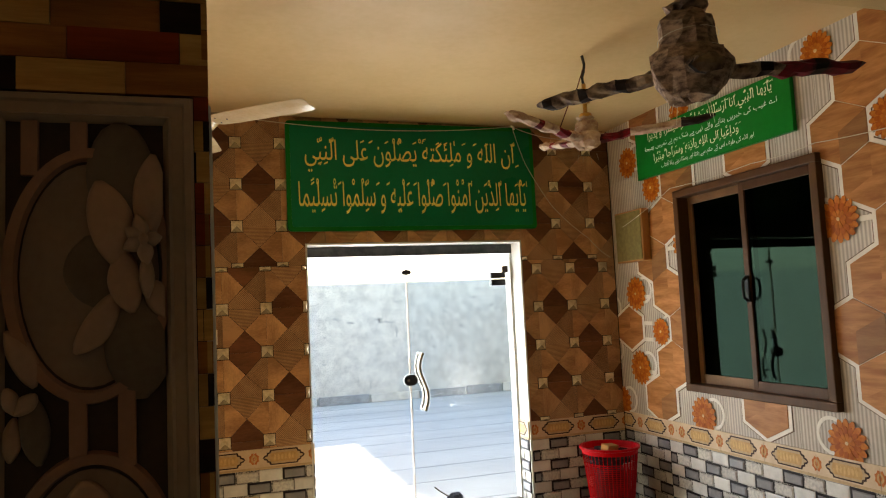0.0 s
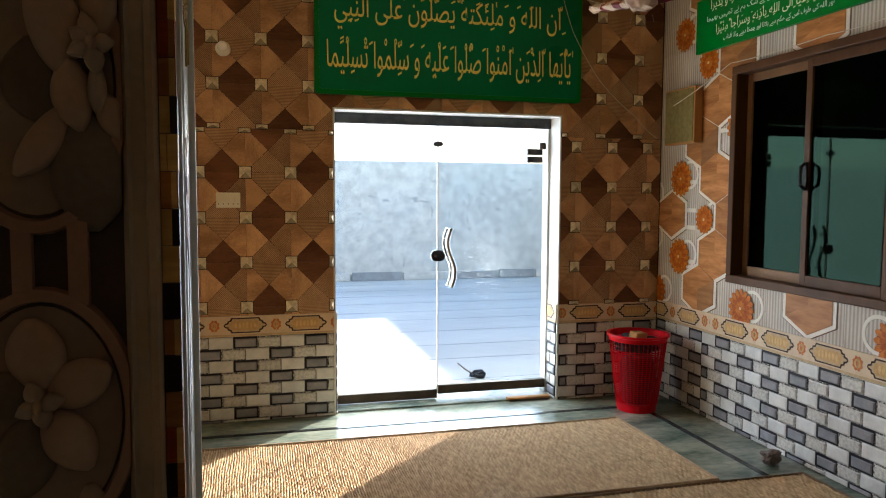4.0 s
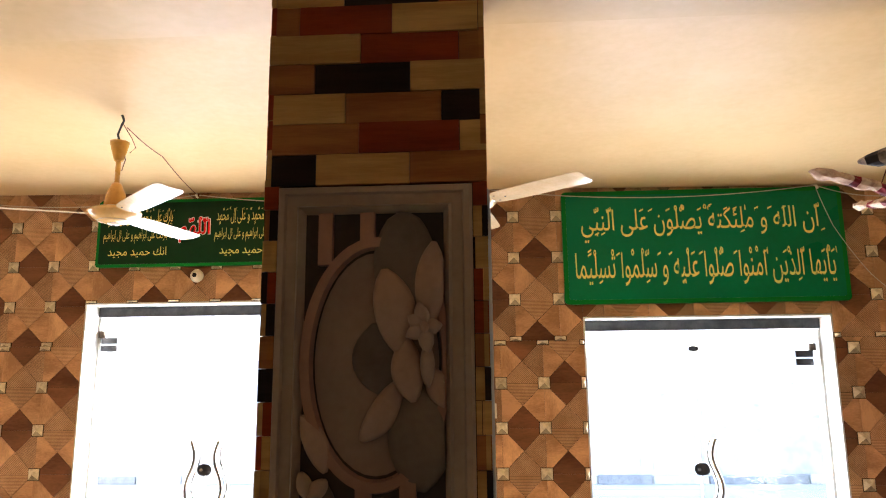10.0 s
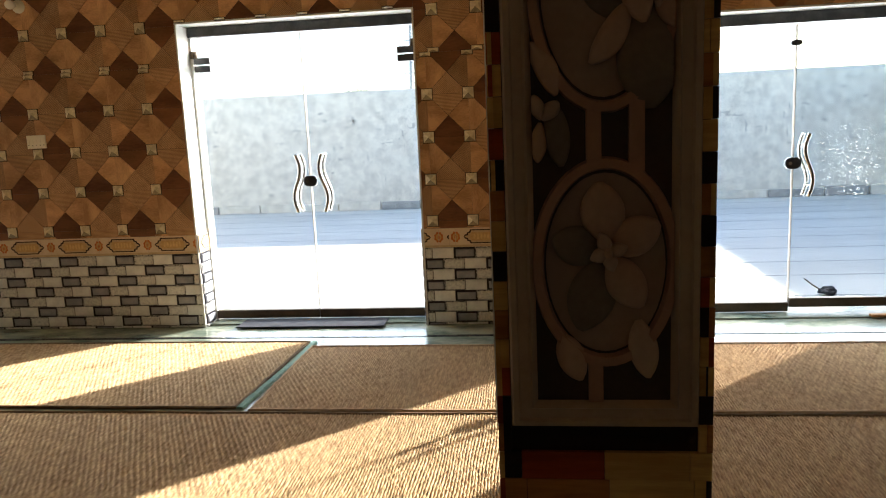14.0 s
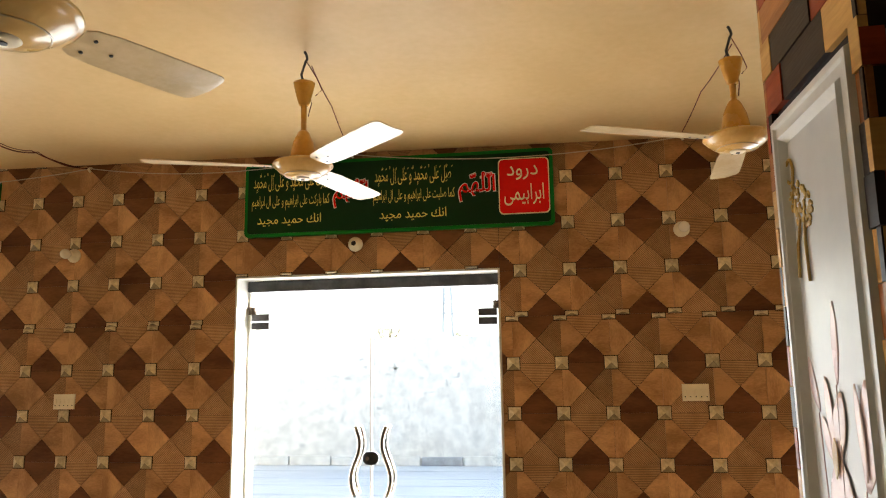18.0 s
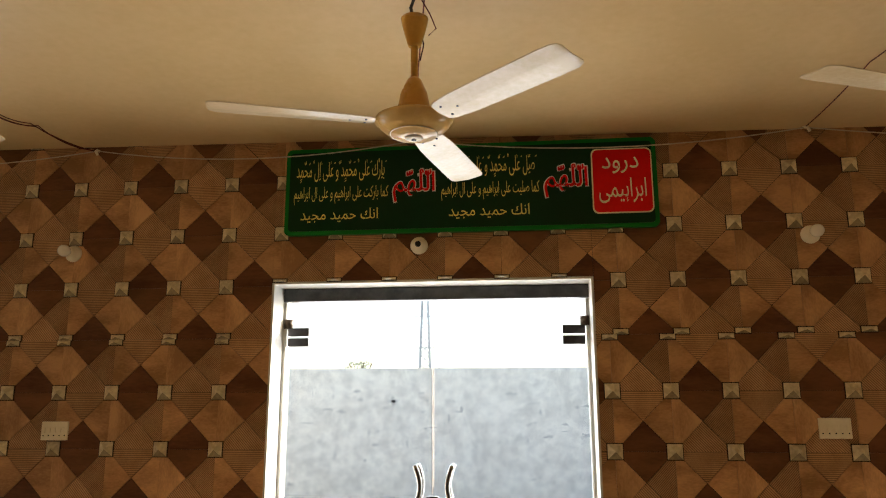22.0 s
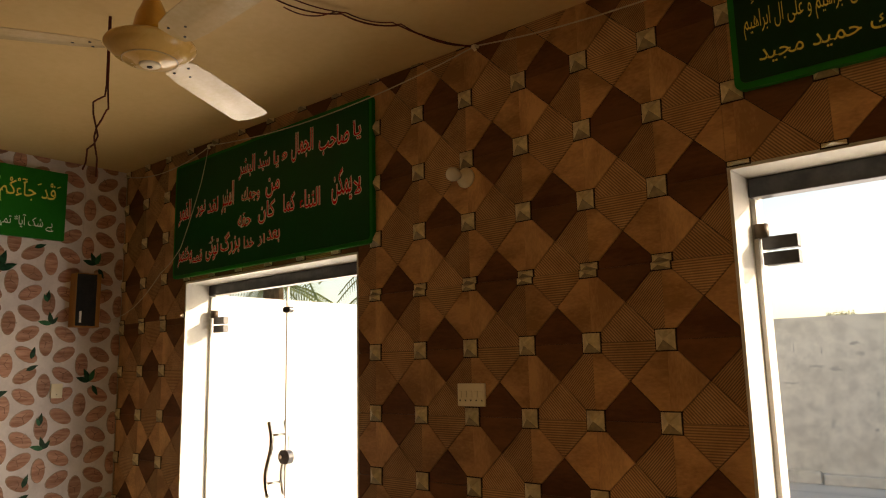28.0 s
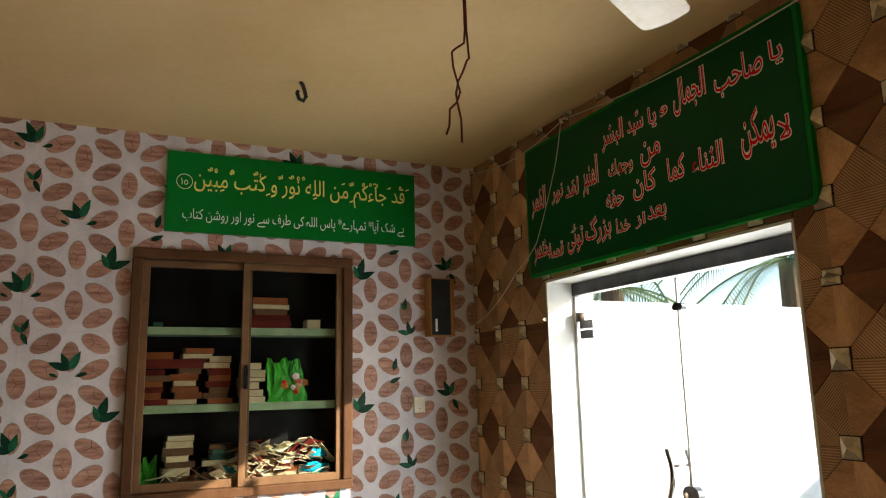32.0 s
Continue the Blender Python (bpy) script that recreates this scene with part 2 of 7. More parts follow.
M["tile_groove3"] = surface("grooved_tile_fine", (0.50, 0.315, 0.18), (0.40, 0.235, 0.13), 9, 0.5, rnd=0.14, stripes=(-0.75, 0.008, 0.62), fine=90)
M["tile_groove"] = surface("grooved_tile_across", (0.57, 0.36, 0.205), (0.45, 0.265, 0.145), 9, 0.5, rnd=0.14, stripes=(1.5708, 0.0095, 0.55), fine=90)
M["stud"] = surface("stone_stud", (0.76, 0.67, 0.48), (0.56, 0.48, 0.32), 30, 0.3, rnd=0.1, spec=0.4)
# same stone, darker: shade of the studs' sides and lower facet, put into colour
M["stud_shade"] = surface("stone_stud_shaded_facet", (0.34, 0.28, 0.17), (0.24, 0.195, 0.12), 30, 0.3, rnd=0.1, spec=0.4)
M["grout"] = surface("tile_grout", (0.05, 0.032, 0.02), (0.035, 0.022, 0.014), 20, 0.9)
M["joint_pale"] = surface("pale_grout", (0.50, 0.47, 0.42), (0.40, 0.37, 0.33), 10, 0.85)
M["brick_white"] = surface("white_glazed_brick", (0.70, 0.69, 0.66), (0.58, 0.57, 0.55), 12, 0.25, rnd=0.06, bump=0.06, spec=0.3)
M["brick_grey"] = surface("grey_glazed_brick", (0.30, 0.29, 0.30), (0.22, 0.22, 0.235), 12, 0.22, rnd=0.1, bump=0.06, spec=0.35)
M["brick_rim"] = surface("dark_rim", (0.012, 0.011, 0.014), (0.022, 0.019, 0.023), 14, 0.4)
M["brick_speck"] = surface("speckled_rim", (0.035, 0.032, 0.032), (0.50, 0.48, 0.44), 150, 0.5, fine=320, mix=(0.46, 0.58))
M["brick_mottled"] = surface("mottled_grey_brick", (0.42, 0.41, 0.39), (0.60, 0.58, 0.54), 60, 0.35, fine=260, rnd=0.06, mix=(0.35, 0.6))
M["brick_edge"] = surface("grey_brick_edge", (0.30, 0.29, 0.27), (0.24, 0.23, 0.21), 20, 0.4)
M["chrome"] = surface("polished_steel", (0.40, 0.38, 0.35), (0.34, 0.325, 0.30), 14, 0.1, 1.0, bump=0.0)
M["border_bg"] = surface("cream_border_tile", (0.66, 0.53, 0.38), (0.58, 0.45, 0.31), 10, 0.35)
M["border_line"] = surface("brown_border_line", (0.03, 0.016, 0.012), (0.05, 0.026, 0.02), 12, 0.4)
M["border_gold"] = surface("ochre_border_field", (0.56, 0.37, 0.18), (0.47, 0.29, 0.13), 40, 0.4)
M["border_tan"] = surface("tan_border_band", (0.52, 0.39, 0.24), (0.44, 0.32, 0.19), 30, 0.4)
M["border_pale"] = surface("pale_ochre_border_motif", (0.66, 0.45, 0.22), (0.56, 0.37, 0.17), 40, 0.4)
M["border_red"] = surface("rust_border_rosette", (0.42, 0.13, 0.05), (0.52, 0.20, 0.07), 30, 0.4)
M["floor"] = surface("green_grey_marble", (0.090, 0.122, 0.095), (0.32, 0.335, 0.262), 3.2, 0.2, bump=0.03, fine=18, mix=(0.31, 0.66), stretch=(1.0, 2.0, 1), spec=0.5)
M["inlay"] = surface("black_inlay", (0.02, 0.022, 0.022), (0.035, 0.037, 0.036), 6, 0.2, bump=0.03, spec=0.4)
M["mat"] = surface("woven_straw", (0.60, 0.44, 0.26), (0.31, 0.205, 0.115), 30, 0.8, bump=1.0, fine=120, stretch=(2.2, 0.55, 1), rnd=0.05, mix=(0.3, 0.7))
M["mat_edge"] = surface("dark_mat_binding", (0.13, 0.09, 0.055), (0.19, 0.135, 0.085), 30, 0.9, bump=0.6)
M["mat_edge_green"] = surface("green_mat_binding", (0.16, 0.25, 0.20), (0.24, 0.33, 0.26), 30, 0.85, bump=0.6)
M["mat_edge_tan"] = surface("tan_mat_binding", (0.42, 0.30, 0.19), (0.33, 0.23, 0.14), 30, 0.85, bump=0.6)
M["sign_green"] = surface("green_sign_board", (0.003, 0.150, 0.020), (0.005, 0.178, 0.028), 1.5, 0.35, bump=0.03, fine=30)
M["sign_dark"] = surface("deep_green_sign_field", (0.003, 0.028, 0.009), (0.003, 0.036, 0.012), 1.5, 0.35, bump=0.03, fine=30)
M["sign_mid"] = surface("mid_green_sign_field", (0.003, 0.060, 0.015), (0.003, 0.075, 0.020), 1.5, 0.35, bump=0.03, fine=30)
M["sign_teal"] = surface("teal_green_sign_field", (0.003, 0.15, 0.06), (0.004, 0.18, 0.08), 1.5, 0.3, bump=0.03, fine=30)
M["ink_yellow"] = surface("yellow_lettering", (0.89, 0.80, 0.26), (0.83, 0.73, 0.21), 20, 0.5, bump=0)
M["ink_cream"] = surface("cream_lettering", (0.88, 0.85, 0.62), (0.82, 0.78, 0.56), 20, 0.5, bump=0)
M["ink_white"] = surface("white_lettering", (0.90, 0.90, 0.88), (0.84, 0.84, 0.82), 20, 0.5, bump=0)
M["ink_rose"] = surface("pale_rose_lettering_edge", (0.92, 0.84, 0.80), (0.86, 0.76, 0.72), 20, 0.5, bump=0)
M["ink_red"] = surface("red_lettering", (0.78, 0.03, 0.025), (0.66, 0.02, 0.02), 20, 0.5, bump=0)
M["sign_red"] = surface("red_sign_panel", (0.75, 0.03, 0.03), (0.66, 0.025, 0.025), 3, 0.35, bump=0.03)
M["glass"] = clear_glass("clear_door_glass", (0.93, 0.96, 0.95), 0.01, 1.3)
M["dusty_glass"] = clear_glass("dusty_door_glass", (0.80, 0.855, 0.865), 0.015, 1.3)
M["steel"] = surface("brushed_steel", (0.62, 0.60, 0.56), (0.50, 0.49, 0.46), 14, 0.22, 1.0, bump=0.03)
M["dark_steel"] = surface("dark_lock_steel", (0.06, 0.06, 0.065), (0.10, 0.10, 0.10), 14, 0.35, 0.8, bump=0.03)
M["sill"] = surface("brown_metal_sill", (0.10, 0.075, 0.055), (0.07, 0.055, 0.04), 10, 0.45, 0.3)
M["fan_body"] = surface("aged_cream_enamel", (0.72, 0.50, 0.21), (0.62, 0.40, 0.15), 6, 0.28, bump=0.05, coat=0.3, spec=0.4)
M["fan_canopy"] = surface("amber_enamel", (0.64, 0.36, 0.09), (0.52, 0.27, 0.06), 6, 0.28, bump=0.05, coat=0.3, spec=0.4)
M["fan_blade"] = surface("dusty_fan_blade", (0.70, 0.58, 0.40), (0.58, 0.46, 0.28), 5, 0.22, bump=0.03, spec=0.55)
M["black"] = surface("black_plastic", (0.015, 0.015, 0.016), (0.03, 0.03, 0.03), 10, 0.45, bump=0.05)
M["wire_dark"] = surface("dark_wire", (0.15, 0.03, 0.022), (0.07, 0.025, 0.02), 20, 0.6, bump=0)
M["wire_white"] = surface("off_white_wire", (0.60, 0.55, 0.45), (0.50, 0.46, 0.38), 20, 0.5, bump=0)
M["ivory"] = surface("ivory_plastic", (0.88, 0.83, 0.70), (0.81, 0.75, 0.61), 8, 0.35, bump=0.03)
M["bulb"] = surface("milky_bulb_glass", (0.88, 0.85, 0.78), (0.84, 0.80, 0.72), 8, 0.2, bump=0)
M["alu"] = surface("bronze_aluminium", (0.095, 0.046, 0.020), (0.072, 0.034, 0.015), 6, 0.45, 0.0, bump=0.04, stretch=(1, 1, 0.2))
M["alu_light"] = surface("light_bronze_aluminium", (0.20, 0.112, 0.058), (0.15, 0.084, 0.044), 6, 0.4, 0.1, bump=0.04)
M["yard"] = surface("cement_yard", (0.80, 0.76, 0.69), (0.67, 0.635, 0.58), 1.0, 0.6, bump=0.2, fine=14, stretch=(0.35, 1, 1))
M["yard_wall"] = surface("stained_cement_render", (0.86, 0.80, 0.70), (0.66, 0.61, 0.53), 7.0, 0.9, bump=0.6, fine=30, mix=(0.34, 0.68))
M["wall_stain"] = surface("dark_scraped_stain", (0.50, 0.465, 0.41), (0.62, 0.58, 0.51), 9, 0.9, bump=0.5)
M["south_paint"] = surface("dim_brown_paint", (0.24, 0.18, 0.13), (0.19, 0.14, 0.105), 2, 0.8)
M["white_wall"] = surface("whitewashed_wall", (0.80, 0.79, 0.74), (0.72, 0.71, 0.66), 2, 0.85, bump=0.2, fine=18)


lime = bpy.data.materials.new("dried_lime_splash")
lime.use_nodes = True
lime.node_tree.nodes.remove(lime.node_tree.nodes["Principled BSDF"])
tl = lime.node_tree.nodes.new("ShaderNodeBsdfTranslucent")
tl.inputs[0].default_value = (0.92, 0.93, 0.93, 1)
lime.node_tree.links.new(tl.outputs[0], lime.node_tree.nodes["Material Output"].inputs[0])
M["lime"] = lime


# ---- structure: floor, ceiling, walls ----
solid("floor", boxes((W - 0.25, E + 0.25, S - 0.25, OUT_Y, -0.12, 0.0)), M["floor"], "grey-green marble floor with dark inlaid lines", "floor", "structure")
bm = boxes((W - 0.25, E + 0.25, S - 0.25, OUT_Y + 0.1, 0, 0.2))
for v in bm.verts:
    v.co.z += ceiling_at(v.co.x)
solid("ceiling", bm, M["ceiling"], "cream painted flat ceiling with slight stains", "ceiling", "structure")
solid("beam", boxes((W, E, 1.53, 1.97, 2.60, TOP)), M["ceiling"], "cream painted ceiling beam resting on the pillar", "beam", "structure")

bm = bmesh.new()
edges = [W - 0.25, *[v for d in DOORS for v in d[:2]], E + 0.25]
for i in range(0, 8, 2):
    box(bm, edges[i], edges[i + 1], N + 0.012, OUT_Y, 0, TOP)
for dx0, dx1, dz in DOORS:
    box(bm, dx0, dx1, N + 0.012, OUT_Y, dz, TOP)
wall_north = solid("wall_north", bm, M["grout"], "brown tiled wall with three glazed door openings", "wall", "structure")

WIN = (2.99, 4.237, 0.955, 2.312)   # window in the east wall: y0, y1, z0, z1
bm = bmesh.new()
for y0, y1, z0, z1 in ((S - 0.25, WIN[0], 0, TOP), (WIN[1], N + 0.012, 0, TOP), (WIN[0], WIN[1], 0, WIN[2]), (WIN[0], WIN[1], WIN[3], TOP)):
    box(bm, E + 0.012, E + 0.25, y0, y1, z0, z1)
wall_east = solid("wall_east", bm, M["joint_pale"], "patterned tile wall with a sliding window", "wall", "structure")
CAB = (2.93, 4.222, 0.985, 2.392)   # bookcase niche in the west wall: y0, y1, z0, z1
bm = bmesh.new()
for y0, y1, z0, z1 in ((S - 0.25, CAB[0], 0, TOP), (CAB[1], N + 0.012, 0, TOP), (CAB[0], CAB[1], 0, CAB[2]), (CAB[0], CAB[1], CAB[3], TOP)):
    box(bm, W - 0.25, W - 0.012, y0, y1, z0, z1)
box(bm, W - 0.55, W - 0.25, CAB[0] - 0.1, CAB[1] + 0.1, CAB[2] - 0.1, CAB[3] + 0.1)
wall_west = solid("wall_west", bm, M["joint_pale"], "white tile wall with oval wood insets", "wall", "structure")
solid("wall_south", boxes((W - 0.25, E + 0.25, S - 0.25, S, 0, TOP)), M["south_paint"], "plain dim brown painted wall", "wall", "structure")
solid("dark_room", boxes((E + 0.25, E + 2.2, 2.2, 5.0, 0.2, 0.3), (E + 2.2, E + 2.3, 2.2, 5.0, 0.3, 2.9), (E + 0.25, E + 2.2, 2.1, 2.2, 0.3, 2.9), (E + 0.25, E + 2.2, 5.0, 5.1, 0.3, 2.9), (E + 0.25, E + 2.3, 2.1, 5.1, 2.9, 3.0)), M["plaster"], "unlit plain room behind the window", "room", "structure")

# door reveals, soffits and thresholds
for i, (dx0, dx1, dz) in enumerate(DOORS):
    t = 0.012
    bm = boxes((dx0, dx0 + t, N + 0.002, OUT_Y, 0, dz - t), (dx1 - t, dx1, N + 0.002, OUT_Y, 0, dz - t), (dx0, dx1, N + 0.002, OUT_Y, dz - t, dz))
    solid("trim_reveal", bm, M["reveal"], "white tiled door reveal with worn edges", "door reveal", "structure")
    solid("threshold", boxes((dx0 + t, dx1 - t, N + 0.05, OUT_Y + 0.05, 0.0, 0.012), bev=0.003), M["floor"], "grey marble door threshold", "threshold", "structure")

# ---- the yard outside ----
solid("ground", boxes((-400, 400, OUT_Y, 600, -0.6, -0.03), (-400, 400, -400, S - 0.25, -0.6, -0.03), (-400, W - 0.25, S - 0.25, OUT_Y, -0.6, -0.03), (E + 0.25, 400, S - 0.25, OUT_Y, -0.6, -0.03)), M["yard"], "smooth grey cement yard with faint joints", "ground", "structure")
bm = boxes((-8.5, 9.5, 13.2, 13.43, -0.03, 2.125))
solid("yard_wall_north", bm, M["yard_wall"], "stained grey cement boundary wall", "boundary wall", "structure")
bm = boxes((-8.5, 6.39, 13.12, 13.2, -0.03, 0.10))
solid("kerb", bm, M["yard_wall"], "low cement kerb along the boundary wall", "kerb", "structure")
solid("yard_wall_west", boxes((-8.53, -8.3, OUT_Y, 13.2, -0.03, 2.37)), M["white_wall"], "whitewashed boundary wall in full sun", "boundary wall", "structure")
solid("yard_wall_east", boxes((6.4, 6.63, 4.0, 13.2, -0.03, 2.1)), M["yard_wall"], "grey cement side wall of the yard", "boundary wall", "structure")

# ---- more materials ----
M["hex_wood3"] = surface("oak_tile_dark_grain", (0.30, 0.155, 0.070), (0.22, 0.105, 0.046), 6, 0.4, stretch=(1, 0.5, 4.0), rnd=0.14, fine=40)
M["hex_wood"] = surface("pale_oak_tile", (0.46, 0.222, 0.092), (0.25, 0.105, 0.038), 8, 0.4, stretch=(1, 0.35, 3.2), rnd=0.14, fine=30, mix=(0.3, 0.68))
M["hex_wood2"] = surface("oak_tile_slant", (0.48, 0.232, 0.096), (0.27, 0.113, 0.042), 8, 0.4, stretch=(1, 0.5, 2.6), rnd=0.14, fine=30, mix=(0.3, 0.68))
M["hex_rim"] = surface("white_moulding", (0.78, 0.74, 0.67), (0.70, 0.66, 0.59), 6, 0.4, bump=0.06)
M["board"] = surface("white_striped_board", (0.68, 0.62, 0.54), (0.54, 0.48, 0.41), 6, 0.5, stretch=(1, 4, 0.5), stripes=(0, 0.024, 0.42), local=True)
M["petal_deep"] = surface("deep_orange_petal", (0.27, 0.06, 0.014), (0.20, 0.04, 0.010), 30, 0.4, bump=0.1)
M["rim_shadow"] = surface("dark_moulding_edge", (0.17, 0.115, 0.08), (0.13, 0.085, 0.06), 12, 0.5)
M["wrap_pale"] = surface("pale_printed_wrapping", (0.58, 0.47, 0.36), (0.24, 0.12, 0.09), 22, 0.7, bump=0.6, fine=60, mix=(0.36, 0.8))
M["petal_mid"] = surface("burnt_orange_petal", (0.39, 0.108, 0.022), (0.29, 0.072, 0.015), 30, 0.4, bump=0.1)
# leaf colour paled to stand in for the haze of distance
M["far_leaf"] = surface("haze_paled_foliage", (0.28, 0.30, 0.22), (0.36, 0.37, 0.29), 10, 0.7)
M["petal"] = surface("orange_petal", (0.50, 0.178, 0.038), (0.39, 0.118, 0.024), 30, 0.4, bump=0.1)
M["petal_heart"] = surface("pale_flower_heart", (0.70, 0.55, 0.32), (0.60, 0.42, 0.22), 30, 0.4)
M["lattice"] = surface("white_lattice_tile", (0.77, 0.73, 0.755), (0.64, 0.60, 0.625), 7, 0.32, bump=0.05, rnd=0.03)
M["oval_rim"] = surface("pale_oval_shadow_line", (0.42, 0.32, 0.27), (0.34, 0.26, 0.22), 20, 0.4)
M["oval"] = surface("pink_wood_oval", (0.55, 0.335, 0.265), (0.30, 0.15, 0.11), 12, 0.38, stretch=(1, 0.5, 4.0), rnd=0.18, fine=45, mix=(0.3, 0.68))
M["oval_crease"] = surface("dark_oval_crease", (0.13, 0.07, 0.05), (0.17, 0.09, 0.065), 20, 0.5)
M["leaf_light"] = surface("green_leaf", (0.02, 0.10, 0.05), (0.03, 0.15, 0.075), 30, 0.35)
M["leaf"] = surface("dark_green_leaf", (0.008, 0.035, 0.02), (0.014, 0.065, 0.035), 30, 0.35)
M["plank_tan"] = surface("tan_plank_tile", (0.64, 0.385, 0.145), (0.47, 0.26, 0.09), 6, 0.4, stretch=(0.5, 0.5, 5), rnd=0.15, fine=50)
M["plank_red"] = surface("red_brown_plank_tile", (0.34, 0.062, 0.022), (0.21, 0.036, 0.014), 6, 0.4, stretch=(0.5, 0.5, 5), rnd=0.15, fine=50)
M["plank_mid"] = surface("mid_brown_plank_tile", (0.40, 0.165, 0.056), (0.26, 0.10, 0.035), 6, 0.4, stretch=(0.5, 0.5, 5), rnd=0.15, fine=50)
M["plank_black"] = surface("black_brown_plank_tile", (0.018, 0.010, 0.007), (0.028, 0.014, 0.010), 6, 0.4, stretch=(0.5, 0.5, 5), rnd=0.1, fine=50)
M["panel_frame"] = surface("taupe_moulded_frame", (0.47, 0.345, 0.25), (0.39, 0.28, 0.205), 5, 0.4, bump=0.05)
# sunken ground darkened: the recess's shade is painted in
M["panel_back"] = surface("shaded_panel_ground", (0.085, 0.058, 0.042), (0.062, 0.043, 0.032), 3, 0.4, bump=0.05)
M["panel_flower"] = surface("taupe_carved_flower", (0.48, 0.315, 0.225), (0.38, 0.245, 0.175), 4, 0.45, bump=0.05)
# greyer petals, also darkened to carry the relief's shading in their colour
M["panel_shade"] = surface("shaded_grey_carved_petal", (0.2, 0.15, 0.11), (0.15, 0.11, 0.08), 4, 0.45, bump=0.05)
M["panel_warm"] = surface("warm_taupe_carved_rib", (0.40, 0.225, 0.155), (0.32, 0.18, 0.125), 4, 0.45, bump=0.05)
M["panel_pale"] = surface("pale_taupe_carved_petal", (0.46, 0.32, 0.235), (0.37, 0.255, 0.19), 4, 0.45, bump=0.05)
M["panel_ground"] = surface("smooth_taupe_oval", (0.35, 0.245, 0.18), (0.28, 0.19, 0.14), 3, 0.45, bump=0.05)
M["panel_white"] = surface("glossy_white_panel", (0.64, 0.64, 0.63), (0.55, 0.555, 0.56), 2, 0.35, bump=0.10, fine=22, spec=0.2)
M["frame_white"] = surface("glossy_white_frame", (0.70, 0.69, 0.66), (0.60, 0.59, 0.56), 3, 0.35, bump=0.06, spec=0.22)
M["lily"] = surface("pale_pink_lily", (0.90, 0.74, 0.70), (0.82, 0.62, 0.58), 12, 0.25)
M["lily_mauve"] = surface("mauve_lily_bud", (0.80, 0.63, 0.62), (0.70, 0.52, 0.52), 12, 0.25)
M["gold"] = surface("gold_ornament", (0.58, 0.4, 0.13), (0.44, 0.29, 0.09), 30, 0.35)
M["red_plastic"] = surface("red_plastic", (0.55, 0.022, 0.03), (0.44, 0.015, 0.022), 8, 0.35, bump=0.05)
M["card"] = surface("brown_cardboard", (0.45, 0.28, 0.12), (0.37, 0.22, 0.09), 10, 0.8)
M["green_bag"] = surface("bright_green_bag", (0.06, 0.38, 0.04), (0.10, 0.48, 0.07), 12, 0.4, bump=0.4, fine=25)
M["pink_bag"] = surface("pink_printed_bag", (0.55, 0.10, 0.16), (0.45, 0.25, 0.08), 30, 0.45, mix=(0.45, 0.55))
M["blue_bag"] = surface("blue_wrapper", (0.03, 0.30, 0.45), (0.05, 0.40, 0.55), 20, 0.4)
M["shelf"] = surface("pale_green_shelf", (0.36, 0.46, 0.30), (0.27, 0.36, 0.22), 8, 0.6, bump=0.1)
# near black: the shade inside the bookcase is put into its colour
M["niche"] = surface("dark_niche_shade", (0.010, 0.009, 0.008), (0.007, 0.006, 0.006), 5, 0.8)
M["paper"] = surface("old_paper", (0.60, 0.50, 0.34), (0.48, 0.38, 0.24), 30, 0.8, stretch=(1, 1, 8))
for nm, a in (("cover_rust", (0.30, 0.10, 0.04)), ("cover_maroon", (0.16, 0.025, 0.02)), ("cover_brown", (0.17, 0.09, 0.045)), ("cover_green", (0.05, 0.13, 0.09)), ("cover_cream", (0.58, 0.47, 0.31))):
    M[nm] = surface(nm, a, tuple(v * 0.75 for v in a), 14, 0.55, rnd=0.2)
M["window_glass"] = clear_glass("dark_window_glass", (0.05, 0.10, 0.07), 0.012, 1.7, (0.085, 0.15, 0.108))
M["frame_red"] = surface("red_brown_frame", (0.13, 0.066, 0.034), (0.09, 0.044, 0.023), 5, 0.35, 0.1, bump=0.05, stretch=(1, 1, 0.3))
M["cab_glass"] = clear_glass("bookcase_glass", (0.86, 0.90, 0.87), 0.02, 1.12)
M["speaker_wood"] = surface("wood_speaker_case", (0.42, 0.22, 0.09), (0.33, 0.16, 0.06), 8, 0.45, stretch=(1, 1, 0.2))
M["speaker_olive"] = surface("olive_speaker_front", (0.20, 0.16, 0.06), (0.15, 0.12, 0.045), 30, 0.6)
M["cloth"] = surface("grey_wrapping_cloth", (0.20, 0.165, 0.145), (0.13, 0.105, 0.095), 9, 0.8, bump=0.8, fine=45)
M["newsprint"] = surface("printed_newspaper", (0.40, 0.285, 0.205), (0.11, 0.072, 0.05), 34, 0.75, bump=0.6, fine=240, stretch=(1, 1, 2.2), mix=(0.36, 0.66))
M["cloth_red"] = surface("printed_red_wrapping", (0.22, 0.012, 0.022), (0.05, 0.010, 0.012), 12, 0.55, bump=0.6, fine=40)
M["cloth_black"] = surface("black_wrapping_cloth", (0.030, 0.022, 0.020), (0.016, 0.012, 0.011), 9, 0.7, bump=0.6, fine=40)
M["paper_wrap"] = surface("printed_paper_wrapping", (0.30, 0.225, 0.16), (0.06, 0.038, 0.030), 26, 0.7, bump=0.6, fine=40)
M["canopy_white"] = surface("white_fan_canopy", (0.68, 0.62, 0.52), (0.60, 0.54, 0.45), 8, 0.35)
M["rubber"] = surface("dark_rubber_mat", (0.035, 0.035, 0.04), (0.055, 0.055, 0.06), 12, 0.8, bump=0.5)
M["frond"] = surface("palm_leaf", (0.10, 0.135, 0.06), (0.15, 0.18, 0.085), 10, 0.55)
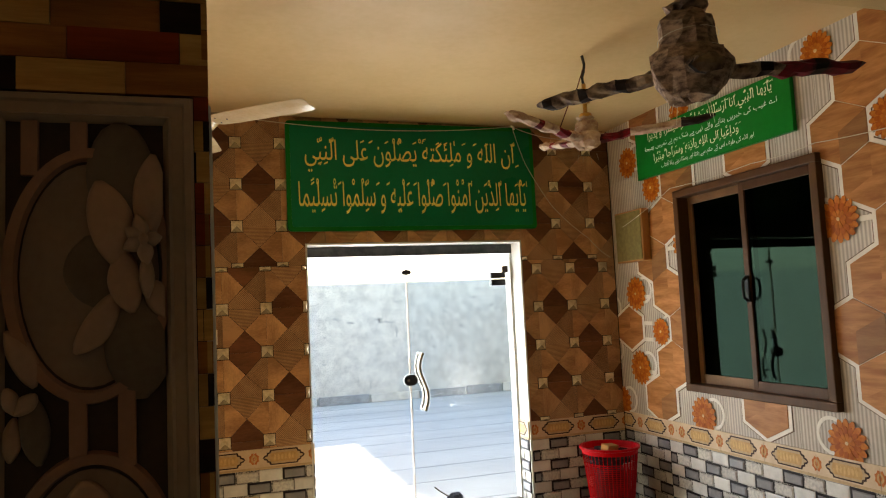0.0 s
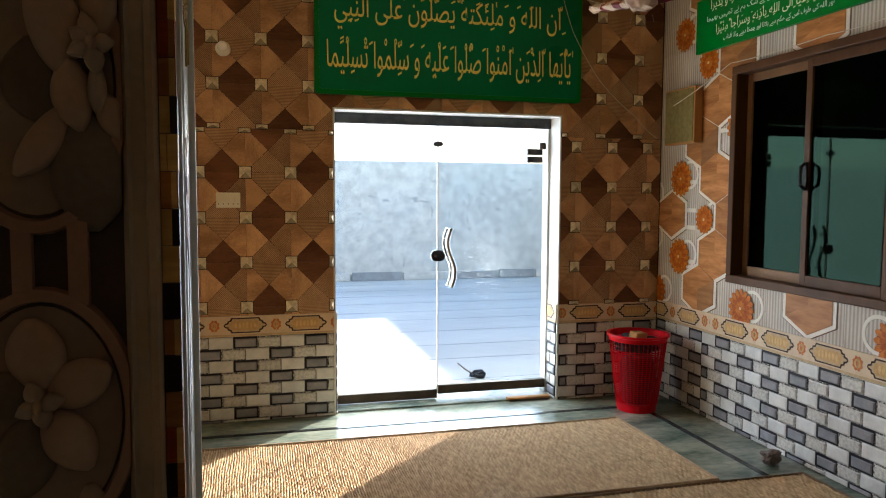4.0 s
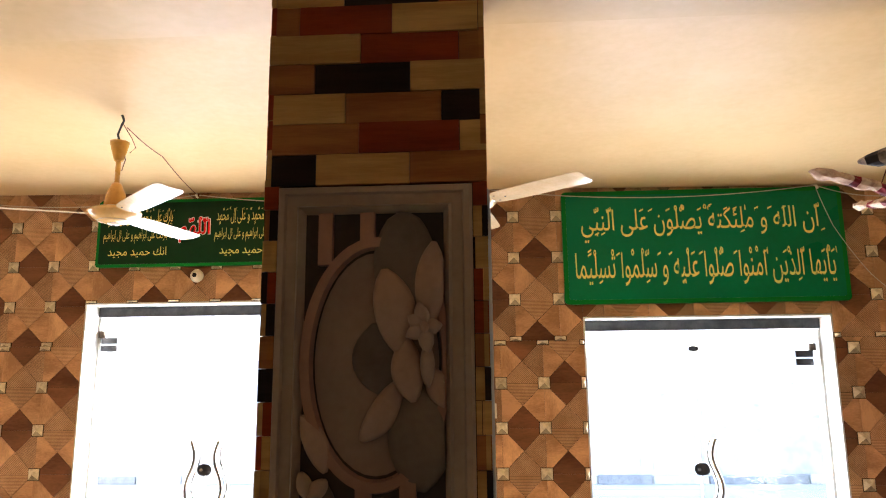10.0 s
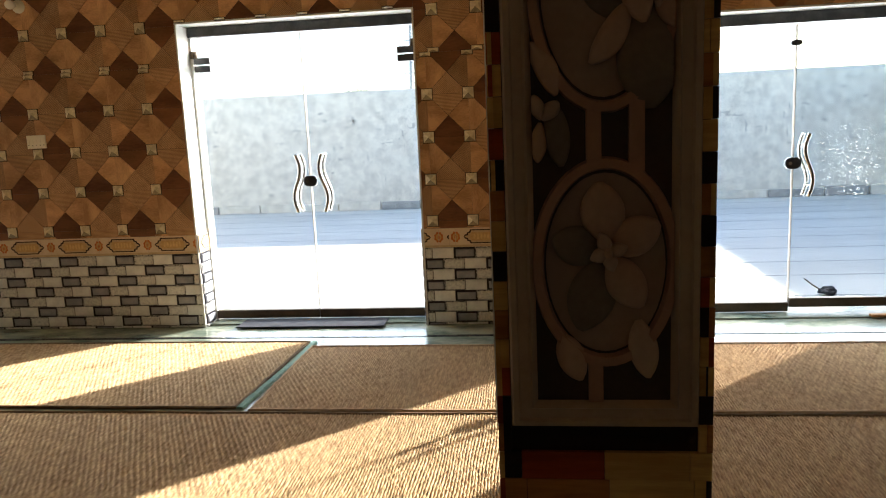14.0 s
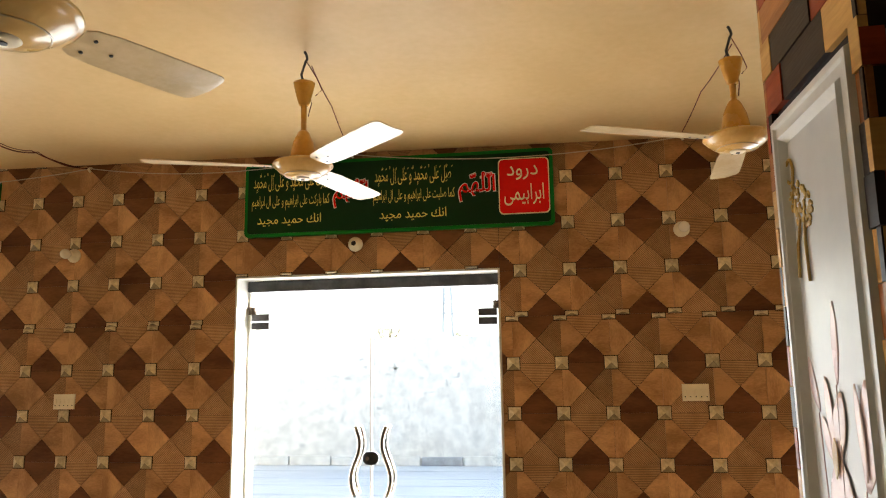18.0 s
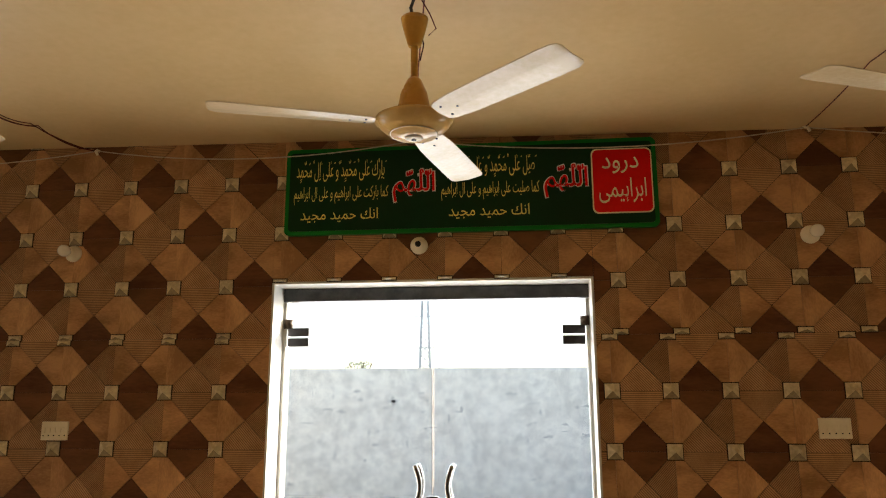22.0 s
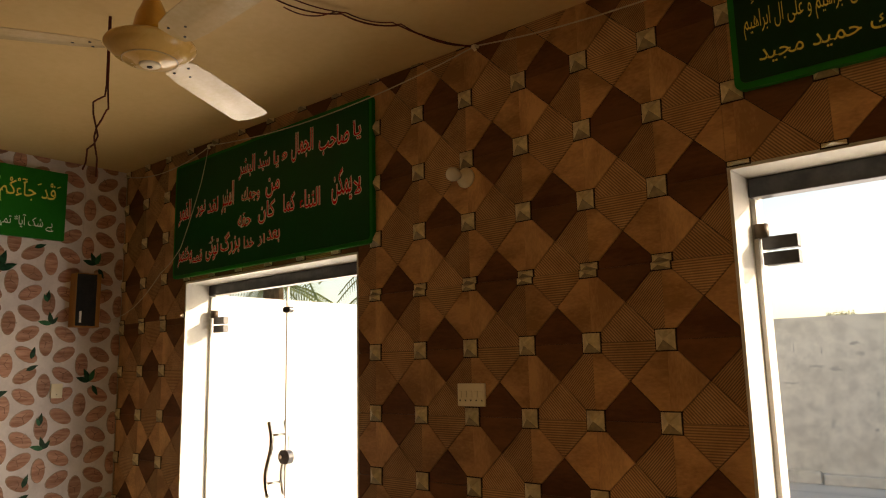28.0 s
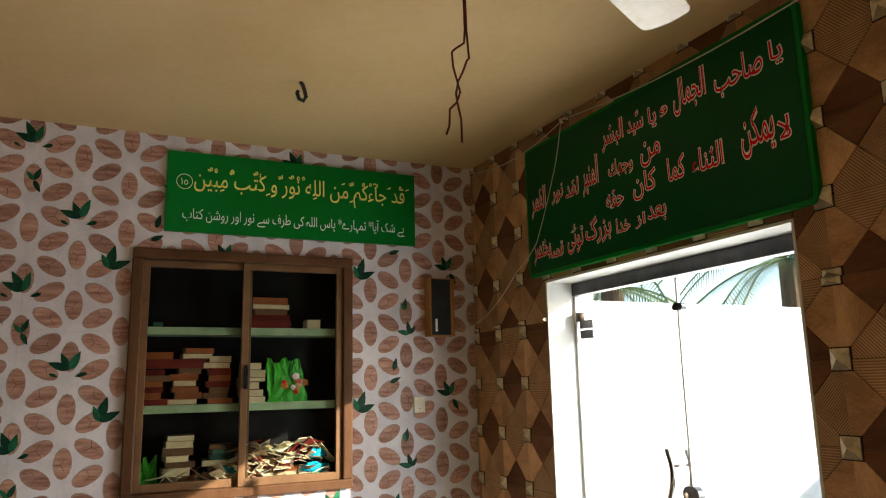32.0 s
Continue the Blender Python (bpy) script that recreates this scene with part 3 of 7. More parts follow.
M["bark"] = surface("bark", (0.12, 0.085, 0.055), (0.08, 0.055, 0.035), 12, 0.9, bump=0.8)
M["tower_steel"] = surface("galvanised_tower_steel", (0.32, 0.34, 0.36), (0.26, 0.28, 0.30), 6, 0.5, 0.4)
M["kerb_grey"] = surface("weathered_grey_kerb", (0.46, 0.445, 0.42), (0.34, 0.33, 0.31), 8, 0.9, bump=0.4)
M["joint_dark"] = surface("yard_joint", (0.36, 0.355, 0.34), (0.28, 0.275, 0.265), 6, 0.9)

# ---- Arabic-script lettering: joins the letters by their contextual forms ----
DUAL = {}
for line in ("626 FE89", "628 FE8F", "62A FE95", "62B FE99", "62C FE9D", "62D FEA1", "62E FEA5", "633 FEB1", "634 FEB5", "635 FEB9", "636 FEBD", "637 FEC1", "638 FEC5", "639 FEC9", "63A FECD", "641 FED1", "642 FED5", "643 FED9", "644 FEDD", "645 FEE1", "646 FEE5", "647 FEE9", "64A FEF1", "67E FB56", "686 FB7A", "6A9 FB8E", "6AF FB92", "6C1 FBA6", "6BE FBAA", "6CC FBFC", "679 FB66"):
    a, b = line.split()
    DUAL[int(a, 16)] = int(b, 16)
RIGHT = {}
for line in ("622 FE81", "623 FE83", "624 FE85", "625 FE87", "627 FE8D", "629 FE93", "62F FEA9", "630 FEAB", "631 FEAD", "632 FEAF", "648 FEED", "649 FEEF", "688 FB88", "6BA FB9E", "6D2 FBAE", "691 FB8C"):
    a, b = line.split()
    RIGHT[int(a, 16)] = int(b, 16)


def joined(text):
    """The text in visual order, each letter in the form that its neighbours ask for, marks kept after their letter."""
    units = []
    for ch in text:
        if 0x64B <= ord(ch) <= 0x655 or ord(ch) == 0x670:
            if units:
                units[-1][1] += ch
        else:
            units.append([ch, ""])
    out, i, prev = [], 0, False
    while i < len(units):
        c = ord(units[i][0])
        marks = units[i][1]
        nxt = ord(units[i + 1][0]) if i + 1 < len(units) else 0
        if c == 0x644 and nxt in (0x627, 0x622, 0x623):
            form = {0x627: 0xFEFB, 0x622: 0xFEF5, 0x623: 0xFEF7}[nxt] + (1 if prev else 0)
            out.append(chr(form) + marks + units[i + 1][1])
            i, prev = i + 2, False
            continue
        goes_on = nxt in DUAL or nxt in RIGHT
        if c in DUAL:
            form = DUAL[c] + (3 if prev and goes_on else 2 if goes_on else 1 if prev else 0)
            out.append(chr(form) + marks)
            prev = True
        elif c in RIGHT:
            out.append(chr(RIGHT[c] + (1 if prev else 0)) + marks)
            prev = False
        else:
            out.append(units[i][0] + marks)
            prev = False
        i += 1
    return "".join(reversed(out))


def lettering(text, mat, parent, u0, u1, v0, v1, depth, name="letter", bold=0.0, shape=True):
    """Raised letters fitted into a rectangle of the parent's front (local xz-plane), in front of y = -depth."""
    cu = bpy.data.curves.new(name, "FONT")
    cu.body, cu.resolution_u, cu.offset = joined(text) if shape else text, 3, bold
    tmp = bpy.data.objects.new(name, cu)
    scene.collection.objects.link(tmp)
    me = bpy.data.meshes.new_from_object(tmp.evaluated_get(bpy.context.evaluated_depsgraph_get()))
    bpy.data.objects.remove(tmp)
    co = np.empty(len(me.vertices) * 3)
    me.vertices.foreach_get("co", co)
    co = co.reshape(-1, 3)
    lo, hi = co.min(0), co.max(0)
    flat = np.empty_like(co)
    flat[:, 0] = u0 + (co[:, 0] - lo[0]) / (hi[0] - lo[0]) * (u1 - u0)
    flat[:, 2] = v0 + (co[:, 1] - lo[1]) / (hi[1] - lo[1]) * (v1 - v0)
    flat[:, 1] = -depth
    me.vertices.foreach_set("co", flat.ravel())
    me.materials.clear()
    me.materials.append(mat)
    me.update()
    # every separate letter or mark is a part
    root = list(range(len(me.vertices)))

    def top_of(v):
        while root[v] != v:
            root[v] = root[root[v]]
            v = root[v]
        return v
    for p in me.polygons:
        first = top_of(p.vertices[0])
        for v in p.vertices[1:]:
            root[top_of(v)] = first
    groups = {}
    for p in me.polygons:
        groups.setdefault(top_of(p.vertices[0]), []).append(tuple(p.vertices))
    for polys in groups.values():
        used = sorted({v for p in polys for v in p})
        at = {v: k for k, v in enumerate(used)}
        piece = bpy.data.meshes.new(name)
        piece.from_pydata([tuple(flat[v]) for v in used], [], [[at[v] for v in p] for p in polys])
        piece.materials.append(mat)
        new(name, piece).parent = parent


def rounded(u0, u1, v0, v1, r, n=5):
    pts = []
    for cx, cz, a0 in ((u1 - r, v0 + r, -90), (u1 - r, v1 - r, 0), (u0 + r, v1 - r, 90), (u0 + r, v0 + r, 180)):
        pts += [(cx + r * math.cos(radians(a0 + 90 * k / n)), cz + r * math.sin(radians(a0 + 90 * k / n))) for k in range(n + 1)]
    return pts


def sign_board(m, w, h, label, field, rim=0.03, r=0.03):
    ob = base("sign_board", label, "sign", group="green calligraphy boards")
    ob.matrix_world = m @ pose(0, -0.012, 0)
    bm = bmesh.new()
    prism(bm, rounded(0, w, 0, h, r), 0.026, at=0.012)
    part("board", bm, M["sign_green"], ob)
    if field:
        bm = bmesh.new()
        prism(bm, rounded(rim, w - rim, rim, h - rim, max(r - 0.01, 0.008)), 0.003, at=-0.0142)
        part("field", bm, M[field], ob, "darker inner field of the board")
    return ob


def at_north(u, v):
    return pose(u, N - 0.002, v)


def at_east(y, v):
    return pose(E - 0.002, y, v, 0, 0, -90)


def at_west(y, v):
    return pose(W + 0.002, y, v, 0, 0, 90)


D = 0.0185
s3 = sign_board(at_north(1.04, 2.163), 1.888, 0.785, "green board with yellow Arabic verse above a glass door", "sign_teal")
lettering("اِنَّ اللهَ وَ مَلٰئِكَتَهٗ يُصَلُّوْنَ عَلَى النَّبِيِّ", M["ink_yellow"], s3, 0.13, 1.76, 0.42, 0.68, D, bold=0.001)
lettering("يٰاَيُّهَا الَّذِيْنَ اٰمَنُوْا صَلُّوْا عَلَيْهِ وَ سَلِّمُوْا تَسْلِيْمًا", M["ink_yellow"], s3, 0.08, 1.82, 0.12, 0.38, D, bold=0.001)

s2 = sign_board(at_north(-2.278, 2.478), 2.005, 0.49, "long green board with prayer lettering and a red panel", "sign_dark", 0.022)
for u in (0.06, 0.875):
    first = "صَلِّ عَلٰى مُحَمَّدٍ وَّ عَلٰى اٰلِ مُحَمَّدٍ" if u > 0.5 else "بَارِكْ عَلٰى مُحَمَّدٍ وَّ عَلٰى اٰلِ مُحَمَّدٍ"
    second = "كما صليت على ابراهيم و على ال ابراهيم" if u > 0.5 else "كما باركت على ابراهيم و على ال ابراهيم"
    lettering(first, M["ink_yellow"], s2, u, u + 0.505, 0.294, 0.425, D, bold=-0.003)
    lettering(second, M["ink_yellow"], s2, u - 0.01, u + 0.515, 0.171, 0.27, D, bold=-0.003)
    lettering("انك حميد مجيد", M["ink_yellow"], s2, u + 0.03, u + 0.46, 0.068, 0.144, D, bold=0.004)
    lettering("اللّٰهُمَّ", M["ink_white"], s2, u + 0.535, u + 0.775, 0.165, 0.36, D, bold=0.035)
    lettering("اللّٰهُمَّ", M["ink_red"], s2, u + 0.541, u + 0.769, 0.171, 0.354, D + 0.0012, bold=0.012)
bm = bmesh.new()
prism(bm, rounded(1.665, 1.98, 0.075, 0.43, 0.03), 0.003, at=-0.0175)
part("red_panel_rim", bm, M["ink_cream"], s2)
bm = bmesh.new()
prism(bm, rounded(1.672, 1.973, 0.082, 0.423, 0.027), 0.003, at=-0.0195)
part("red_panel", bm, M["sign_red"], s2, "bright red title panel")
lettering("درود", M["ink_cream"], s2, 1.72, 1.91, 0.29, 0.38, D + 0.0055, bold=0.004)
lettering("ابراہیمی", M["ink_cream"], s2, 1.70, 1.945, 0.13, 0.265, D + 0.0055, bold=0.004)

s1 = sign_board(at_north(-6.036, 2.186), 1.943, 0.78, "dark green board with red Persian couplets and white outlines", "sign_mid", 0.02)
COUPLET_A = [("يا", 1.808, 1.869, 0.563, 0.664), ("صاحب", 1.517, 1.788, 0.534, 0.675), ("الجمال", 1.277, 1.487, 0.548, 0.712), ("و", 1.194, 1.245, 0.581, 0.622), ("يا", 1.115, 1.168, 0.551, 0.649), ("سيّد", 0.959, 1.083, 0.558, 0.669), ("البشر", 0.755, 0.937, 0.543, 0.677)]
COUPLET_B = [("من", 1.038, 1.184, 0.380, 0.495), ("وجهك", 0.790, 0.992, 0.384, 0.479), ("المنير", 0.574, 0.718, 0.356, 0.552), ("لقد", 0.411, 0.543, 0.389, 0.480), ("نور", 0.273, 0.395, 0.384, 0.483), ("القمر", 0.054, 0.221, 0.348, 0.518)]
COUPLET_C = [("لا", 1.809, 1.869, 0.270, 0.356), ("يمكن", 1.631, 1.803, 0.243, 0.433), ("الثناء", 1.356, 1.548, 0.254, 0.363), ("كما", 1.212, 1.325, 0.267, 0.373), ("كان", 0.967, 1.143, 0.236, 0.362), ("حقه", 0.759, 0.906, 0.245, 0.326)]
COUPLET_D = [("بعد", 1.058, 1.190, 0.106, 0.185), ("از", 0.971, 1.045, 0.104, 0.169), ("خدا", 0.828, 0.938, 0.110, 0.179), ("بزرگ", 0.568, 0.799, 0.090, 0.233), ("توئی", 0.405, 0.560, 0.076, 0.228), ("قصہ", 0.215, 0.373, 0.085, 0.161), ("مختصر", 0.061, 0.251, 0.072, 0.203)]
for line in (COUPLET_A, COUPLET_B, COUPLET_C, COUPLET_D):
    for text, u0, u1, v0, v1 in line:
        inset = 0.05 * (u1 - u0)
        lettering(text, M["ink_rose"], s1, u0 + inset - 0.005, u1 - inset + 0.005, v0 - 0.005, v1 + 0.005, D, bold=0.040)
        lettering(text, M["ink_red"], s1, u0 + inset, u1 - inset, v0, v1, D + 0.0012, bold=-0.004)

s0 = sign_board(at_west(3.09, 2.499), 1.567, 0.486, "green board with yellow verse and white Urdu translation", None, r=0.006)
lettering("قَدْ جَآءَكُمْ مِّنَ اللهِ نُوْرٌ وَّ كِتٰبٌ مُّبِيْنٌ", M["ink_yellow"], s0, 0.152, 1.525, 0.225, 0.405, 0.015, bold=0.004)
lettering("بے شک آیا* تمہارے* پاس اللہ کی طرف سے نور اور روشن کتاب", M["ink_white"], s0, 0.094, 1.49, 0.055, 0.155, 0.015)
lettering("١٥", M["ink_cream"], s0, 0.078, 0.118, 0.283, 0.323, 0.015, shape=False)
bm = bmesh.new()
tube(bm, [(0.098 + 0.045 * math.cos(a * 0.3491), -0.0155, 0.303 + 0.045 * math.sin(a * 0.3491)) for a in range(19)], 0.0025, 5)
part("verse_ring", bm, M["ink_cream"], s0)

s4 = sign_board(at_east(4.645, 2.462), 1.52, 0.35, "green board with white verse and small Urdu lines", None, r=0.006)
lettering("يٰاَيُّهَا النَّبِيُّ اِنَّا اَرْسَلْنٰكَ شَاهِدًا وَّ مُبَشِّرًا وَّ نَذِيْرًا", M["ink_cream"], s4, 0.16, 1.40, 0.235, 0.335, 0.015, bold=0.003)
lettering("اے غیب کی خبریں بتانے والے نبی بے شک ہم نے تمہیں بھیجا", M["ink_white"], s4, 0.12, 1.42, 0.175, 0.225, 0.015)
lettering("وَدَاعِيًا اِلَى اللهِ بِاِذْنِهٖ وَسِرَاجًا مُّنِيْرًا", M["ink_cream"], s4, 0.22, 1.12, 0.085, 0.165, 0.015, bold=0.003)
lettering("اور اللہ کی طرف اس کے حکم سے بلاتا اور چمکا دینے والا آفتاب", M["ink_white"], s4, 0.30, 1.22, 0.025, 0.075, 0.015)

s5 = sign_board(at_east(2.235, 1.71), 1.10, 1.0, "large green board with hollow white Arabic lettering", None, r=0.008)
for v0, v1 in ((0.365, 0.50), (0.125, 0.295)):
    lettering("النَا", M["ink_white"], s5, 0.105, 0.345, v0, v1, 0.015, bold=0.030)
    lettering("النَا", M["sign_green"], s5, 0.112, 0.338, v0 + 0.006, v1 - 0.006, 0.0162, bold=0.004)



# ---- glass doors ----
def s_handle(parent, x, side):
    bm = bmesh.new()
    for y in (-0.055, 0.06):
        pts = [(x + side * 0.028 * math.sin(2 * math.pi * k / 20), y, 0.835 + 0.43 * k / 20) for k in range(21)]
        tube(bm, pts, 0.0135, 10)
    for z in (0.91, 1.19):
        k = (z - 0.835) / 0.43
        xx = x + side * 0.028 * math.sin(2 * math.pi * k)
        tube(bm, [(xx, -0.055, z), (xx, 0.06, z)], 0.008, 8)
    return part("handle", bm, M["chrome"], parent, "polished S-shaped steel pull handle", smooth=True)


def glass_door(i, x0, x1, top, mid, low_right, label, handles, patches):
    door = base("door_%d" % i, label, "door")
    door["kind"] = "structure"
    door.location = (0, GLASS_Y, 0)
    a, b = x0 + 0.03, x1 - 0.03
    part("header_bar", boxes((x0 + 0.012, x1 - 0.012, -0.03, 0.03, top - 0.085, top - 0.013), bev=0.004), M["dark_steel"], door, "dark header rail")
    for pa, pb, z0 in ((a, mid - 0.003, 0.055), (mid + 0.003, b, low_right)):
        bm = pane_boxes(pa, pb, -0.006, 0.006, z0, top - 0.09)
        dusty = i == 3 and pa > a
        pane = part("pane", bm, [M["dusty_glass" if dusty else "glass"], clear], door, "dusty toughened glass leaf" if dusty else "clear toughened glass leaf")
        pane.visible_shadow = False
        part("bottom_rail", boxes((pa, pb, -0.022, 0.022, z0 - 0.035, z0 + 0.03), bev=0.004), M["sill"], door)
        ex = pb - 0.0025 if pa == a else pa - 0.0003
        part("edge_strip", boxes((ex, ex + 0.0028, -0.0075, 0.0075, z0 + 0.03, top - 0.09)), M["joint_pale"], door)
    part("jamb_strip", boxes((x0 + 0.012, x0 + 0.03, -0.02, 0.02, 0.0, top - 0.09), bev=0.002), M["reveal"], door)
    part("jamb_strip", boxes((x1 - 0.03, x1 - 0.012, -0.02, 0.02, 0.0, top - 0.09), bev=0.002), M["reveal"], door)
    for hx, side in handles:
        s_handle(door, hx, side)
    bm = bmesh.new()
    prism(bm, rounded(mid - 0.052, mid + 0.052, 1.025, 1.105, 0.038), 0.036, at=0.018)
    lock = part("lock", bm, M["dark_steel"], door, "dark rounded lock case")
    bm = bmesh.new()
    prism(bm, [(mid - 0.02 + 0.012 * math.cos(k * 0.5236), 1.065 + 0.012 * math.sin(k * 0.5236)) for k in range(12)], 0.008, at=-0.018)
    part("keyhole", bm, M["steel"], lock)
    for px, w in patches:
        bm = boxes((px - w, px + w, -0.02, 0.02, top - 0.335, top - 0.288), (px - w, px + w, -0.02, 0.02, top - 0.278, top - 0.232), bev=0.003)
        part("patch_fitting", bm, M["dark_steel"], door, "dark steel patch hinge on the glass")
        cx = px - 0.06 if px < mid else px + 0.06
        bm = bmesh.new()
        tube(bm, [(cx, -0.012, top - 0.235), (cx, -0.012, top - 0.185)], 0.025, 12)
        part("closer_pin", bm, M["sill"], door, smooth=True)
    return door


glass_door(1, *DOORS[0], -5.075, 0.055, "frameless double glass door with one steel handle", [(-5.17, -1)], [(-5.80, 0.06)])
glass_door(2, *DOORS[1], -1.485, 0.055, "frameless double glass door with curved steel handles", [(-1.575, -1), (-1.375, 1)], [(-2.24, 0.06), (-0.72, 0.06)])
d3 = glass_door(3, *DOORS[2], 1.93, 0.085, "frameless glass door with dusty scratched right leaf", [(2.02, 1)], [(2.67, 0.06)])
bm = bmesh.new()
prism(bm, rounded(1.895, 1.965, 1.85, 1.885, 0.017), 0.03, at=0.015)
part("knob_plate", bm, M["dark_steel"], d3)
bm = bmesh.new()
prism(bm, rounded(-5.105, -5.035, 1.91, 1.945, 0.017), 0.03, at=0.015)
part("knob_plate", bm, M["dark_steel"], bpy.data.objects["door_1"])
rs = random.Random(4)
bm = bmesh.new()
for k in range(520):
    cx, cz = 2.33 + rs.gauss(0, 0.13), 1.02 + rs.gauss(0, 0.13)
    if rs.random() < 0.3:
        cx, cz = 2.05 + rs.gauss(0.1, 0.16), 1.10 + rs.gauss(0, 0.22)
    cx = min(max(cx, 1.96), 2.72)
    a, ln = rs.uniform(0, math.pi), rs.uniform(0.003, 0.026)
    pts = [(cx + ln * (t - 0.5) * math.cos(a) + 0.3 * ln * math.sin(3 * t), -0.0075, cz + ln * (t - 0.5) * math.sin(a) + 0.3 * ln * math.cos(4 * t)) for t in (0, 0.33, 0.66, 1)]
    tube(bm, pts, rs.uniform(0.0003, 0.0008), 3)
part("scratches", bm, M["lime"], d3, "white scuffs and dried splashes on the glass")

# ---- sliding window ----
win = base("window_1", "bronze aluminium sliding window with dark glass", "window")
win["kind"] = "structure"
win.matrix_world = at_east(WIN[1], WIN[2])
ww, wh = WIN[1] - WIN[0], WIN[3] - WIN[2]
part("window_frame", boxes((0, ww, -0.035, 0.11, 0, 0.05), (0, ww, -0.035, 0.11, wh - 0.05, wh), (0, 0.05, -0.035, 0.11, 0.05, wh - 0.05), (ww - 0.05, ww, -0.035, 0.11, 0.05, wh - 0.05), bev=0.006), M["alu"], win)
for k, (u0, u1, y) in enumerate(((0.05, ww / 2 + 0.02, 0.05), (ww / 2 - 0.02, ww - 0.05, 0.005))):
    sash = part("sash", boxes((u0, u0 + 0.042, y, y + 0.035, 0.05, wh - 0.05), (u1 - 0.042, u1, y, y + 0.035, 0.05, wh - 0.05), (u0 + 0.042, u1 - 0.042, y, y + 0.035, 0.05, 0.11), (u0 + 0.042, u1 - 0.042, y, y + 0.035, wh - 0.10, wh - 0.05), bev=0.003), M["alu"] if k else M["alu_light"], win)
    part("pane", pane_boxes(u0 + 0.042, u1 - 0.042, y + 0.014, y + 0.019, 0.11, wh - 0.10), [M["window_glass"], clear], sash, "dark reflecting glass pane")
    hx = u1 - 0.02 if k == 0 else u0 + 0.022
    bm = boxes((hx - 0.016, hx + 0.016, y - 0.012, y, 0.58, 0.74), bev=0.004)
    tube(bm, [(hx, y - 0.01, 0.59), (hx + 0.01, y - 0.045, 0.61), (hx + 0.012, y - 0.05, 0.66), (hx + 0.01, y - 0.045, 0.71), (hx, y - 0.01, 0.73)], 0.009, 8)
    part("latch", bm, M["black"], sash, "black sliding latch")

# ---- bookcase let into the wall ----
cab = base("bookcase", "wall bookcase with bronze sliding glass doors full of books", "bookcase")
cab.matrix_world = at_west(CAB[0], CAB[2])
cw, ch = CAB[1] - CAB[0], CAB[3] - CAB[2]
part("outer_frame", boxes((0, cw, -0.035, 0.06, 0, 0.055), (0, cw, -0.035, 0.06, ch - 0.06, ch), (0, 0.06, -0.035, 0.06, 0.055, ch - 0.06), (cw - 0.06, cw, -0.035, 0.06, 0.055, ch - 0.06), bev=0.008), M["frame_red"], cab)
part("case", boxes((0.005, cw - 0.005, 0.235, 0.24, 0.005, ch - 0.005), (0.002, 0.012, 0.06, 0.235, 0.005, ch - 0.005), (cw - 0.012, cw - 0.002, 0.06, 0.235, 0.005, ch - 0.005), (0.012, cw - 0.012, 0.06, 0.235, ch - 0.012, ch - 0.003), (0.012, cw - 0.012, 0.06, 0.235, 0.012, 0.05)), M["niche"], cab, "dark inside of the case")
SHELVES = (0.05, 0.52, 0.965)
for z in SHELVES[1:]:
    part("shelf", boxes((0.013, cw - 0.013, 0.062, 0.234, z - 0.045, z), bev=0.003), M["shelf"], cab, "pale green painted shelf")
for u0, u1, y in ((0.06, cw / 2 + 0.03, 0.022), (cw / 2 - 0.03, cw - 0.06, -0.012)):
    sash = part("sliding_door", boxes((u0, u0 + 0.04, y, y + 0.03, 0.055, ch - 0.06), (u1 - 0.04, u1, y, y + 0.03, 0.055, ch - 0.06), (u0 + 0.04, u1 - 0.04, y, y + 0.03, 0.055, 0.10), (u0 + 0.04, u1 - 0.04, y, y + 0.03, ch - 0.10, ch - 0.06), bev=0.003), M["alu_light"], cab)
    part("pane", pane_boxes(u0 + 0.04, u1 - 0.04, y + 0.012, y + 0.016, 0.10, ch - 0.10), [M["cab_glass"], clear], sash)
bm = boxes((cw / 2 - 0.012, cw / 2 + 0.012, -0.024, -0.012, 0.60, 0.74), bev=0.003)
tube(bm, [(cw / 2, -0.02, 0.61), (cw / 2, -0.05, 0.63), (cw / 2, -0.05, 0.71), (cw / 2, -0.02, 0.73)], 0.008, 8)
part("latch", bm, M["black"], cab, "black sliding latch")

rb = random.Random(11)
COVERS = ["cover_rust", "cover_rust", "cover_maroon", "cover_brown", "cover_brown", "cover_green", "cover_cream"]


def book(u, v, w, d, t, cover, turn=0.0, lean=0.0):
    """A closed book lying flat: two boards and a spine round a block of pages."""
    bm = boxes((-w / 2, w / 2, -d / 2, d / 2, 0, 0.003), (-w / 2, w / 2, -d / 2, d / 2, t - 0.003, t), (-w / 2, w / 2, -d / 2, -d / 2 + 0.003, 0.003, t - 0.003))
    box(bm, -w / 2 + 0.003, w / 2 - 0.004, -d / 2 + 0.0035, d / 2 - 0.004, 0.003, t - 0.003, mi=1)
    ob = solid("book", bm, [M[cover], M["paper"]], {"cover_rust": "rust-brown hardback book lying on a bookcase shelf", "cover_maroon": "dark maroon hardback book lying on a bookcase shelf", "cover_brown": "brown hardback book lying on a bookcase shelf", "cover_green": "dark green hardback book lying on a bookcase shelf", "cover_cream": "worn cream paperback book lying on a bookcase shelf"}[cover], "book", group="books in the bookcase")
    ob.matrix_world = at_west(CAB[0], CAB[2]) @ pose(u, 0.14, v, lean, 0, turn)
    return ob


